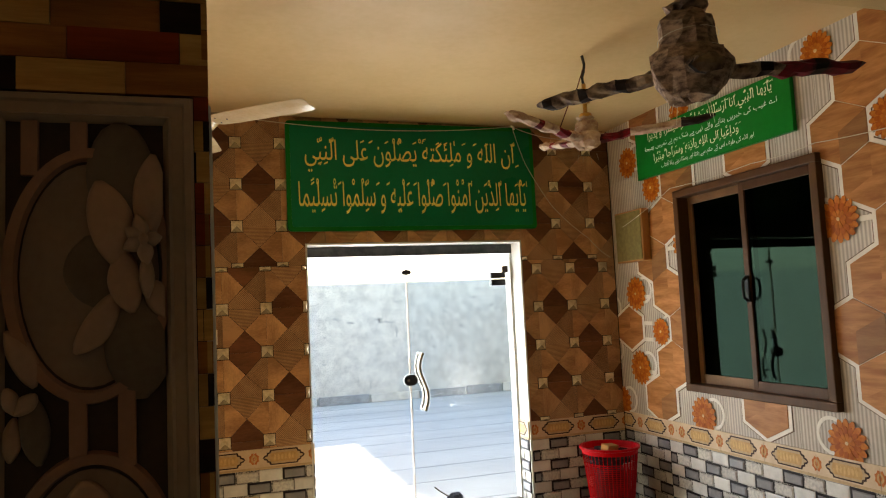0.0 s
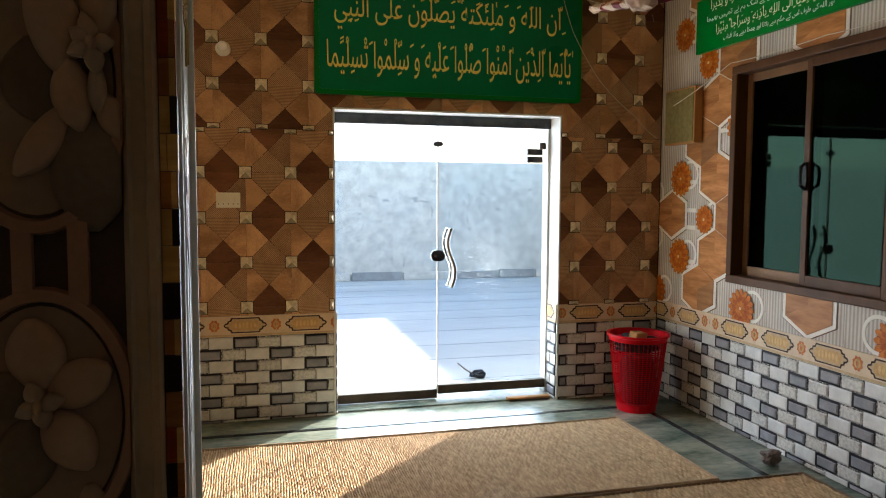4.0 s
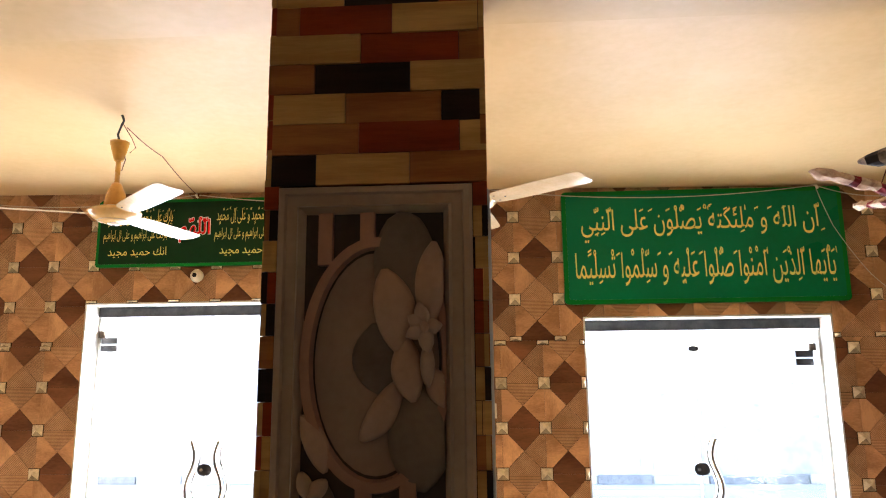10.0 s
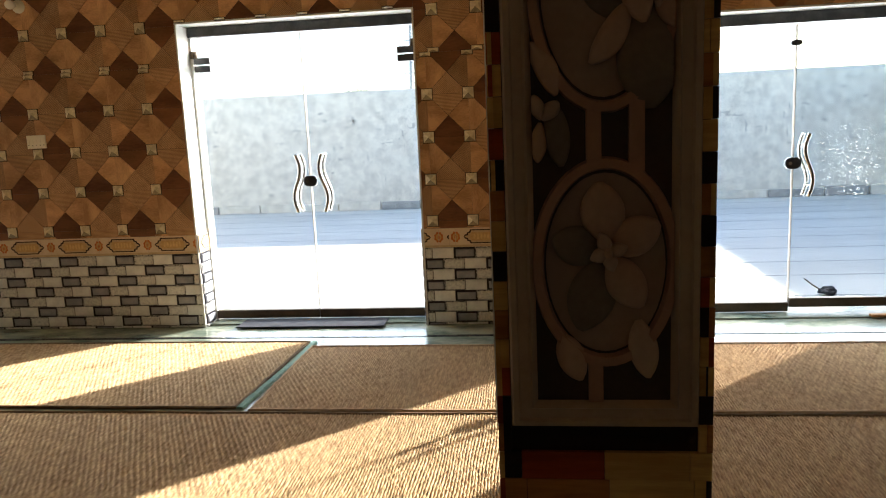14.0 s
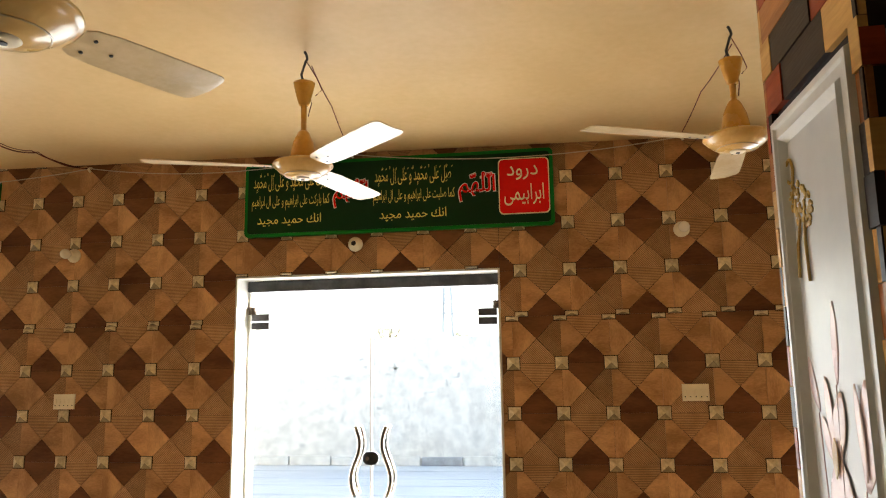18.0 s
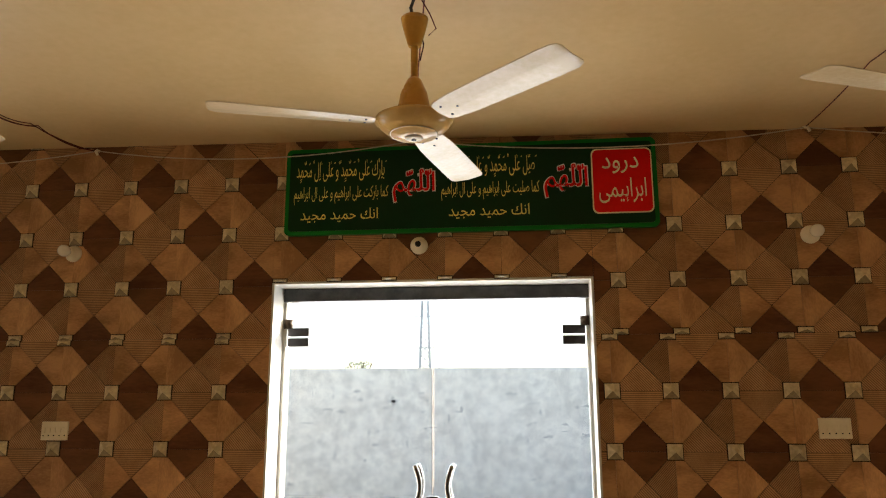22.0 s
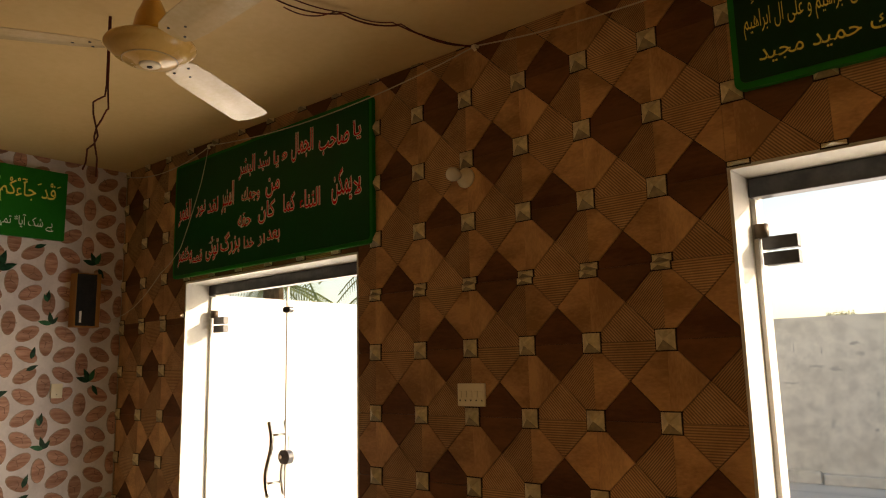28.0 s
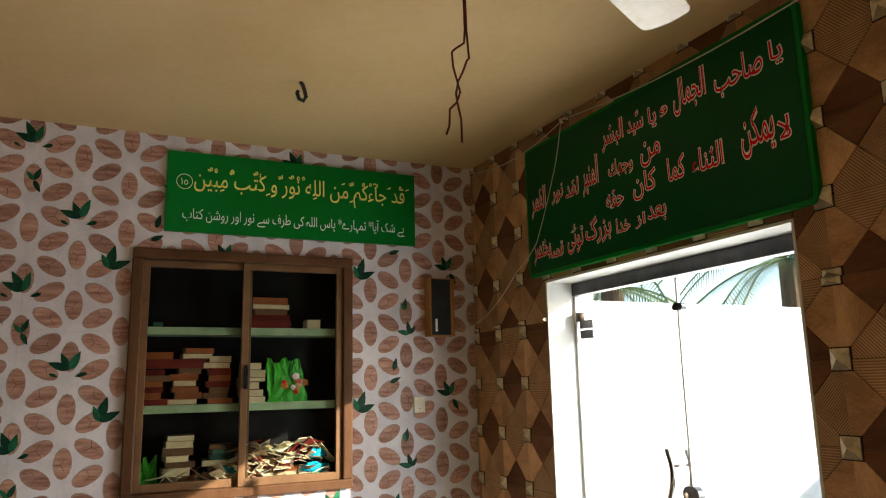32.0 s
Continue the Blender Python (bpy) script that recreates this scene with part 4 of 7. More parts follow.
def stack(u, z, n, w, covers=COVERS, tmin=0.018, tmax=0.05, mess=5):
    for k in range(n):
        t = rb.uniform(tmin, tmax)
        flip = 180 if rb.random() < (0.6 if "cover_cream" in covers else 0.15) else 0
        book(u + rb.uniform(-0.016, 0.016), z, w * rb.uniform(0.72, 1.05), 0.125, t, rb.choice(covers), flip + rb.uniform(-mess, mess) * 0.7)
        z += t + 0.0006
    return z


OLD = ["cover_rust", "cover_rust", "cover_brown", "cover_maroon"]
top_z = SHELVES[2] + 0.001
for w, t, cover, turn in ((0.25, 0.045, "cover_maroon", 2), (0.24, 0.035, "cover_maroon", -4), (0.20, 0.035, "cover_brown", 3), (0.23, 0.028, "cover_cream", 184), (0.21, 0.042, "cover_rust", -2)):
    book(0.80, top_z, w, 0.125, t, cover, turn)
    top_z += t + 0.0006
stack(1.06, SHELVES[2] + 0.001, 1, 0.10, ["cover_cream"], 0.05, 0.06)
stack(0.15, SHELVES[2] + 0.001, 1, 0.07, ["cover_green"], 0.02, 0.03)
za = stack(0.15, SHELVES[1] + 0.001, 6, 0.15, OLD, 0.03, 0.038)
zb = stack(0.325, SHELVES[1] + 0.001, 6, 0.17, OLD, 0.03, 0.038)
zc = max(za, zb)
book(0.25, zc, 0.35, 0.125, 0.052, "cover_maroon", 1)
book(0.165, zc + 0.053, 0.17, 0.12, 0.04, "cover_rust", -3)
book(0.38, zc + 0.053, 0.17, 0.12, 0.032, "cover_brown", 183)
book(0.39, zc + 0.0856, 0.16, 0.12, 0.03, "cover_rust", 4)
zd = stack(0.505, SHELVES[1] + 0.001, 7, 0.15, OLD, 0.03, 0.044)
book(0.51, zd, 0.13, 0.12, 0.035, "cover_cream", 182)
stack(0.70, SHELVES[1] + 0.001, 6, 0.15, ["cover_brown", "cover_cream", "cover_brown", "cover_rust"], 0.025, 0.045)
stack(0.30, SHELVES[0] + 0.001, 8, 0.17, ["cover_cream", "cover_cream", "cover_brown"], 0.025, 0.045, 10)
stack(0.53, SHELVES[0] + 0.001, 8, 0.16, ["cover_green", "cover_brown", "cover_green"], 0.02, 0.04, 12)
for u, n in ((0.74, 5), (0.90, 6), (1.06, 5), (0.42, 3), (0.65, 3)):
    stack(u, SHELVES[0] + 0.001, n, 0.155, ["cover_cream", "cover_cream", "cover_rust", "cover_maroon"], 0.008, 0.028, 25)


def crumpled(name, label, mat, place, size, seed, category="bag"):
    """A soft bag or cloth: a dented, folded lump."""
    bm = bmesh.new()
    bmesh.ops.create_icosphere(bm, subdivisions=4, radius=1)
    for v in bm.verts:
        n1 = noise.noise(v.co * 1.6 + Vector((seed, 0, 0)))
        n2 = noise.noise(v.co * 5 + Vector((0, seed, 0)))
        v.co *= 1 + 0.45 * n1 + 0.34 * abs(n2) + 0.16 * abs(noise.noise(v.co * 11 + Vector((seed, 3, 0))))
        v.co.x *= size[0]
        v.co.y *= size[1]
        v.co.z *= size[2]
    lo = min(v.co.z for v in bm.verts)
    for v in bm.verts:
        v.co.z = max(v.co.z - lo - 0.1 * size[2], 0.0)
    ob = solid(name, bm, mat, label, category)
    ob.matrix_world = place
    return ob


inside = at_west(CAB[0], CAB[2])


def leafy_bag(place, w, h, seed, label, spots=()):
    """A plastic bag of thin folded sheets standing up in points, with printed flower spots."""
    rg = random.Random(seed)
    ob = base("plastic_bag", label, "bag")
    ob.matrix_world = place
    for k in range(9):
        bm = bmesh.new()
        cx, hh, ww = rg.uniform(-w / 2, w / 2) * 0.7, h * rg.uniform(0.55, 1.0), w * rg.uniform(0.16, 0.3)
        y, lean, turn = rg.uniform(-0.03, 0.035), rg.uniform(-0.35, 0.35), rg.uniform(-0.5, 0.5)
        rows = []
        for j in range(7):
            t = j / 6
            half = ww * (1 - 0.75 * t * t) * (0.75 + 0.5 * rg.random())
            row = []
            for q in range(5):
                e = (q / 4 - 0.5) * 2
                row.append(bm.verts.new((cx + lean * hh * t + e * half * math.cos(turn), y + e * half * math.sin(turn) * 0.4 + rg.uniform(-0.008, 0.008), hh * t)))
            rows.append(row)
        for a, b in zip(rows, rows[1:]):
            for q in range(4):
                bm.faces.new((a[q], a[q + 1], b[q + 1], b[q]))
        part("bag_fold", bm, M["green_bag"], ob)
    for k, mat in enumerate(spots):
        bm = bmesh.new()
        cx, cz, r = rg.uniform(-w / 2, w / 2) * 0.9, h * rg.uniform(0.12, 0.6), rg.uniform(0.014, 0.026)
        prism(bm, [(cx + r * (0.8 + 0.3 * (q % 2)) * math.cos(q * 0.628), cz + r * (0.8 + 0.3 * (q % 2)) * math.sin(q * 0.628)) for q in range(10)], 0.003, at=-0.046, dome=0.004)
        part("printed_flower", bm, M[mat], ob)
    return ob


leafy_bag(inside @ pose(0.13, 0.14, SHELVES[0] + 0.001), 0.13, 0.20, 3, "bright green plastic bag crumpled on a shelf")
leafy_bag(inside @ pose(0.93, 0.14, SHELVES[1] + 0.001), 0.22, 0.27, 8, "bright green bag with printed flowers on a shelf", ("red_plastic", "petal", "lily_mauve", "petal", "pink_bag", "border_gold", "red_plastic", "petal", "lily_mauve", "petal"))
leafy_bag(inside @ pose(1.12, 0.10, SHELVES[0] + 0.001), 0.11, 0.09, 6, "crumpled green wrapper among loose papers")
crumpled("wrapper", "blue plastic wrapper among loose papers", M["blue_bag"], inside @ pose(0.56, 0.085, SHELVES[0] + 0.06), (0.045, 0.02, 0.028), 9, "wrapper")
crumpled("wrapper", "blue plastic wrapper at the foot of loose papers", M["blue_bag"], inside @ pose(1.09, 0.08, SHELVES[0] + 0.04), (0.07, 0.018, 0.025), 4, "wrapper")
crumpled("wrapper", "blue plastic wrapper among loose papers", M["blue_bag"], inside @ pose(1.10, 0.085, SHELVES[0] + 0.13), (0.05, 0.02, 0.03), 6, "wrapper")
# loose papers and thin booklets heaped on the lowest shelf
for k in range(105):
    u, lift = rb.uniform(0.20, 1.17) if k < 45 else rb.uniform(0.62, 1.16), rb.uniform(0.0, 0.20)
    if 0.24 < u < 0.60:
        lift *= 0.35
    w, d, t = rb.uniform(0.09, 0.17), rb.uniform(0.06, 0.11), rb.uniform(0.002, 0.007)
    bm = bmesh.new()
    rows = [[bm.verts.new((w * (a / 4 - 0.5), d * (b - 0.5), 0.012 * math.sin(a * 0.9 + k) + c)) for a in range(5)] for b, c in ((0, 0), (1, 0), (1, t), (0, t))]
    for p, q in zip(rows, rows[1:] + rows[:1]):
        for a in range(4):
            bm.faces.new((p[a], p[a + 1], q[a + 1], q[a]))
    sheet = solid("booklet", bm, M[rb.choice(("paper", "cover_cream", "paper", "ink_cream", "cover_brown", "cover_maroon"))], "thin worn paper booklet heaped on the lowest shelf", "booklet", group="papers in the bookcase")
    sheet.matrix_world = inside @ pose(u, rb.uniform(0.085, 0.11), SHELVES[0] + 0.02 + lift, rb.uniform(-30, 15), rb.uniform(-42, 42), rb.uniform(-50, 50))

# ---- pillar ----
PIL = (0.066, 0.522, 1.54, 1.922)
pillar = solid("pillar", boxes((PIL[0] + 0.012, PIL[1] - 0.012, PIL[2] + 0.012, PIL[3] - 0.012, 0, 2.60)), M["plank_black"], "square pillar clad in mixed brown wood-look tiles with panels", "pillar", "structure")
PANEL_Z = (0.765, 2.03)
rp = random.Random(21)
PLANKS = [M["plank_tan"], M["plank_red"], M["plank_mid"], M["plank_black"], M["plank_tan"]]
FACES = [(pose(PIL[0], PIL[2] + 0.012, 0), PIL[1] - PIL[0]), (pose(PIL[1] - 0.012, PIL[2], 0, 0, 0, 90), PIL[3] - PIL[2]), (pose(PIL[0] + 0.012, PIL[3], 0, 0, 0, -90), PIL[3] - PIL[2]), (pose(PIL[1], PIL[3] - 0.012, 0, 0, 0, 180), PIL[1] - PIL[0])]


def moulded_frame(parent, w, h, mat, bw=0.062, rise=1.0):
    """A picture-frame moulding: stepped bars mitred round an opening."""
    bm = bmesh.new()
    steps = [(0.0, 0.010), (0.006, 0.022), (0.018, 0.022), (0.022, 0.016), (0.044, 0.016), (0.050, 0.024), (0.062, 0.008)]
    rings = []
    for off, y in steps:
        off, y = off * bw / 0.062, y * rise
        rings.append([bm.verts.new(p) for p in ((off, -y, off), (w - off, -y, off), (w - off, -y, h - off), (off, -y, h - off))])
    outer = [bm.verts.new(p) for p in ((0, 0, 0), (w, 0, 0), (w, 0, h), (0, 0, h))]
    for a, b in zip([outer] + rings, rings):
        for k in range(4):
            bm.faces.new((a[k], a[(k + 1) % 4], b[(k + 1) % 4], b[k]))
    return part("panel_frame", bm, mat, parent, "stepped moulding round the panel")


def petal_pts(cx, cz, length, width, angle, n=7, tip=0.25):
    """An outline like a petal or leaf, from its foot at (cx, cz) along the angle in degrees."""
    side = [(length * k / n, width / 2 * math.sin(math.pi * (k / n) ** (0.75 if tip > 0 else 1))) for k in range(n + 1)]
    pts = side + [(x, -y) for x, y in side[-2:0:-1]]
    c, s = math.cos(radians(angle)), math.sin(radians(angle))
    return [(cx + x * c - y * s, cz + x * s + y * c) for x, y in pts][::-1]


def curved_petal(name, parent, foot, tip, width, mat, lift, at, box4, sway=0.0, fat=0.55, label=""):
    """A carved petal: rounded outline from foot to tip, swelling towards the viewer, with rolled edges down to the ground."""
    b = bmesh.new()
    (fx, fz), (tx, tz) = foot, tip
    ln = math.hypot(tx - fx, tz - fz)
    dx, dz = (tx - fx) / ln, (tz - fz) / ln
    n, k = 10, 6
    top = []
    for i in range(n + 1):
        t = i / n
        half = width / 2 * max(math.sin(math.pi * min(max(t, 0.02), 0.985)) ** fat, 0.05)
        row = []
        for j in range(-k, k + 1):
            e = j / k
            side = e * half + sway * math.sin(math.pi * t)
            x, z = fx + dx * ln * t - dz * side, fz + dz * ln * t + dx * side
            x, z = min(max(x, box4[0]), box4[1]), min(max(z, box4[2]), box4[3])
            rise = lift * (0.35 + 0.65 * (1 - e * e) ** 0.6) * (0.55 + 0.45 * math.sin(math.pi * t)) + 0.10 * lift * math.cos(3 * e + 4 * t)
            row.append(b.verts.new((x, at - rise, z)))
        top.append(row)
    for p, q in zip(top, top[1:]):
        for j in range(2 * k):
            b.faces.new((p[j], p[j + 1], q[j + 1], q[j]))
    rim = top[0][:] + [row[-1] for row in top[1:]] + top[-1][-2::-1] + [row[0] for row in top[-2:0:-1]]
    low = [b.verts.new((v.co.x, at, v.co.z)) for v in rim]
    for i in range(len(rim)):
        j = (i + 1) % len(rim)
        b.faces.new((rim[j], rim[i], low[i], low[j]))
    bmesh.ops.recalc_face_normals(b, faces=b.faces)
    return part(name, b, mat, parent, label, smooth=True)


# the courses of planks over the south panel, from its top up: material and right end of each plank
COURSES = [(("black", 0.23), ("tan", 0.655), ("mid", 1)), (("mid", 0.425), ("red", 0.88), ("tan", 1)), (("tan", 0.36), ("mid", 0.80), ("black", 1)), (("mid", 0.215), ("black", 0.657), ("tan", 1)),
           (("tan", 0.427), ("red", 0.882), ("mid", 1)), (("mid", 0.137), ("red", 0.573), ("tan", 0.972), ("red", 1)), (("tan", 0.345), ("black", 0.79), ("red", 1)), (("black", 0.21), ("mid", 0.64), ("tan", 1)), (("tan", 0.5), ("black", 1))]
z = PANEL_Z[1] + 0.0035
for course in COURSES:
    z1, u = min(z + 0.0662, 2.5985), 0.0
    for kind, end in course:
        u1 = end * (PIL[1] - PIL[0])
        ob = part("plank", boxes((u + 0.0007, u1 - 0.0007, -rp.choice((0.009, 0.011, 0.0135)), 0, z + 0.0007, z1 - 0.0007)), M["plank_" + kind], pillar)
        ob.matrix_basis = FACES[0][0]
        u = u1
    z = z1
for fi, (m, fw) in enumerate(FACES):
    # planks in courses of uneven bond
    z, row = 0.0, 0
    while z < (PANEL_Z[1] if fi == 0 else 2.598):
        z1 = min(z + 0.064, PANEL_Z[1] + 0.003 if fi == 0 else 2.598)
        u = -rp.uniform(0.02, 0.14)
        while u < fw:
            u1 = u + 0.18
            spans = [(max(u, 0.0), min(u1, fw))]
            if fi < 3 and z1 > PANEL_Z[0] and z < PANEL_Z[1]:
                spans = [(max(u, 0.0), min(u1, 0.03)), (max(u, fw - 0.03), min(u1, fw))]
            for a, b in spans:
                if b - a > 0.004:
                    t = rp.choice((0.009, 0.011, 0.012))
                    ob = part("plank", boxes((a + 0.0007, b - 0.0007, -t, 0, z + 0.0007, z1 - 0.0007)), rp.choice(PLANKS), pillar)
                    ob.matrix_basis = m
            u = u1
        z, row = z1, row + 1
    if fi == 3:
        continue
    pw, ph = fw - 0.062, PANEL_Z[1] - PANEL_Z[0] - 0.002
    panel = base("relief_panel", ("tall taupe panel with carved orchid relief in a moulded frame", "glossy pale panel with lilies in a moulded frame", "glossy white panel with pink lilies and gold ornament")[fi], "wall panel")
    panel.matrix_world = m @ pose(0.031, 0, PANEL_Z[0] + 0.001)
    dark = fi == 0
    moulded_frame(panel, pw, ph, M["panel_frame"] if dark else M["frame_white"], 0.058 if dark else 0.047, 1.35 if dark else 0.75)
    part("ground", boxes((0.04, pw - 0.04, -0.006, 0, 0.04, ph - 0.04)), M["panel_back"] if dark else M["panel_white"], panel)
    rim = 0.058 if dark else 0.047
    a0, a1, b0, b1 = rim, pw - rim, rim, ph - rim
    if dark:
        def piece(name, pts, t, mat, at=-0.006, dome=0.0, label=""):
            pts = clip(pts, a0, a1, b0, b1) if not dome else [(min(max(x, a0), a1), min(max(y, b0), b1)) for x, y in pts]
            if len(pts) > 2:
                b = bmesh.new()
                prism(b, pts, t, at=at, dome=dome)
                part(name, b, mat, panel, label)

        def oval_ring(cx, cz, ra, rb_, w, th, at=-0.006):
            b = bmesh.new()
            n, loops = 48, []
            for k in range(n):
                tt = 2 * math.pi * k / n
                loops.append([b.verts.new((min(max(cx + (ra + g) * math.cos(tt), a0 - 0.004), a1 + 0.004), y, min(max(cz + (rb_ + g) * math.sin(tt), b0 - 0.004), b1 + 0.004))) for g, y in ((w, at), (w * 0.85, at - th), (w * 0.15, at - th), (0, at))])
            for k in range(n):
                p, q = loops[k], loops[(k + 1) % n]
                for c in range(3):
                    b.faces.new((p[c], q[c], q[c + 1], p[c + 1]))
            part("carved_ring", b, M["panel_warm"], panel)

        def bar(x0, x1, z0, z1, th):
            piece("carved_bar", [(x0, z0), (x1, z0), (x1, z1), (x0, z1)], th, M["panel_warm"])
        # upper medallion: domed oval in a ring, ribs above and below; the lower one is alike
        for cz, rz in ((0.91, 0.221), (0.355, 0.195)):
            piece("carved_oval", [(0.203 + 0.122 * math.cos(q * 0.1745), cz + (rz - 0.006) * math.sin(q * 0.1745)) for q in range(36)], 0.003, M["panel_ground"], dome=0.010)
            oval_ring(0.203, cz, 0.126, rz, 0.027, 0.019)
        bar(0.086, 0.114, 1.10, 1.21, 0.018)
        bar(0.170, 0.199, 1.148, 1.21, 0.018)
        bar(0.166, 0.196, 0.565, 0.675, 0.018)
        bar(0.250, 0.281, 0.545, 0.70, 0.018)
        bar(0.166, 0.196, 0.058, 0.145, 0.018)
        GREY, WARM, PALE = M["panel_shade"], M["panel_flower"], M["panel_pale"]
        inner = (a0, a1, b0, b1)
        for foot, tip, wd, mat, lift, at, sway in (
                ((0.262, 0.985), (0.256, 1.215), 0.125, GREY, 0.020, -0.012, 0.0), ((0.205, 0.985), (0.222, 0.845), 0.115, GREY, 0.008, -0.014, 0.0), ((0.288, 0.868), (0.290, 0.668), 0.125, GREY, 0.022, -0.012, 0.0),
                ((0.308, 0.975), (0.318, 1.142), 0.060, WARM, 0.026, -0.020, 0.004), ((0.252, 0.925), (0.220, 1.088), 0.082, WARM, 0.028, -0.022, -0.006), ((0.262, 0.955), (0.278, 0.832), 0.060, WARM, 0.026, -0.022, -0.006),
                ((0.303, 0.945), (0.306, 0.858), 0.028, PALE, 0.026, -0.026, 0.0), ((0.310, 0.895), (0.343, 0.822), 0.050, WARM, 0.020, -0.018, 0.0), ((0.248, 0.872), (0.177, 0.760), 0.056, WARM, 0.024, -0.016, 0.008),
                ((0.058, 0.808), (0.108, 0.702), 0.046, WARM, 0.018, -0.014, 0.006), ((0.100, 0.690), (0.116, 0.560), 0.052, GREY, 0.020, -0.014, 0.0), ((0.075, 0.650), (0.068, 0.570), 0.034, WARM, 0.018, -0.016, 0.0), ((0.078, 0.655), (0.112, 0.690), 0.034, PALE, 0.024, -0.020, 0.0), ((0.078, 0.655), (0.062, 0.705), 0.030, PALE, 0.022, -0.020, 0.0),
                ((0.205, 0.40), (0.190, 0.525), 0.090, WARM, 0.024, -0.016, 0.0), ((0.210, 0.385), (0.310, 0.440), 0.080, WARM, 0.024, -0.018, 0.0), ((0.200, 0.38), (0.095, 0.410), 0.085, GREY, 0.018, -0.012, 0.0), ((0.210, 0.37), (0.275, 0.265), 0.080, WARM, 0.024, -0.016, 0.0), ((0.200, 0.365), (0.150, 0.215), 0.100, GREY, 0.018, -0.012, 0.0), ((0.270, 0.235), (0.290, 0.110), 0.060, PALE, 0.020, -0.012, 0.0), ((0.112, 0.205), (0.150, 0.105), 0.060, WARM, 0.020, -0.012, 0.0)):
            curved_petal("carved_petal", panel, foot, tip, wd, mat, lift, at, inner, sway)
        for cx, cz, tips in ((0.301, 0.972, ((0.288, 1.022), (0.334, 0.977), (0.306, 0.922), (0.264, 0.955), (0.268, 0.995))), (0.205, 0.385, ((0.19, 0.425), (0.245, 0.395), (0.215, 0.345), (0.17, 0.37)))):
            for tx, tz in tips:
                curved_petal("carved_petal", panel, (cx + (cx - tx) * 0.12, cz + (cz - tz) * 0.12), (tx, tz), 0.030, PALE, 0.018, -0.040, inner, 0.0, 0.8)
            curved_petal("flower_heart", panel, (cx, cz - 0.012), (cx, cz + 0.012), 0.018, WARM, 0.012, -0.052, inner)
    else:
        turned = (lambda p: p) if fi == 2 else (lambda p: (pw - p[0], p[1]))

        def bloom(name, foot, tip, wd, mm, at=-0.006, sway=0.0, fat=0.6):
            curved_petal(name, panel, turned(foot), turned(tip), wd, M[mm], 0.0014, at, (a0, a1, b0, b1), sway, fat)
        bloom("lily_bud", (0.158, 0.842), (0.167, 0.955), 0.024, "lily_mauve")
        bloom("lily_bud", (0.083, 0.802), (0.053, 0.880), 0.026, "lily_mauve", sway=0.004)
        bloom("lily_bud", (0.226, 0.712), (0.250, 0.850), 0.056, "lily_mauve", sway=-0.008)
        bloom("lily_petal", (0.234, 0.725), (0.222, 0.845), 0.022, "lily", -0.009)
        for foot, tip, wd in (((0.132, 0.745), (0.116, 0.852), 0.028), ((0.138, 0.74), (0.170, 0.832), 0.046), ((0.125, 0.735), (0.093, 0.795), 0.028), ((0.140, 0.745), (0.178, 0.640), 0.050), ((0.130, 0.735), (0.110, 0.640), 0.042), ((0.136, 0.74), (0.142, 0.610), 0.040)):
            bloom("lily_petal", foot, tip, wd, "lily", -0.0075)
        bloom("lily_throat", (0.136, 0.715), (0.140, 0.770), 0.022, "petal_heart", -0.0105)
        for foot, tip in (((0.160, 0.842), (0.150, 0.60)), ((0.226, 0.714), (0.205, 0.40)), ((0.140, 0.61), (0.150, 0.25)), ((0.084, 0.80), (0.098, 0.56))):
            b = bmesh.new()
            tube(b, [(*turned(foot), 0), (*turned(tip), 0)], 0.0009, 4)
            for v in b.verts:
                v.co = (v.co.x, -0.0085 + v.co.z, v.co.y)
            part("stem", b, M["lily_mauve"], panel)
        b = bmesh.new()
        curl = [(0.052 + 0.016 * (1 - q / 40) * math.cos(0.4 * q - 1.2), 1.165 + 0.026 * (1 - q / 40) * math.sin(0.4 * q - 1.2)) for q in range(15, -1, -1)]
        for line in (curl + [(0.066, 1.135), (0.055, 1.125), (0.036, 1.124)], [(0.036, 1.124), (0.028, 1.10), (0.034, 1.05), (0.026, 0.99)], [(0.081, 1.086), (0.062, 1.05), (0.056, 1.00)], [(0.100, 1.085), (0.094, 1.05), (0.098, 0.99)]):
            tube(b, [(turned(p)[0], -0.0085, p[1]) for p in line], 0.0024, 5)
        part("scroll", b, M["gold"], panel, "gold scroll ornament")
        b = bmesh.new()
        rg = random.Random(3)
        for q in range(70):
            t, e = rg.random(), rg.uniform(-1, 1)
            cu, cv = 0.040 + 0.092 * t, 1.122 - 0.030 * t + e * 0.036 * math.sin(math.pi * (0.12 + 0.80 * t))
            cu, cv = turned((cu, cv))
            ro = rg.uniform(0.0035, 0.0060)
            prism(b, [(cu + ro * math.cos(g * 1.2566), cv + ro * math.sin(g * 1.2566)) for g in range(5)], 0.0016 + 0.0005 * rg.random(), at=-0.006, dome=0.001)
        part("gold_leaf", b, M["gold"], panel, "gold leaf made of small flecks")


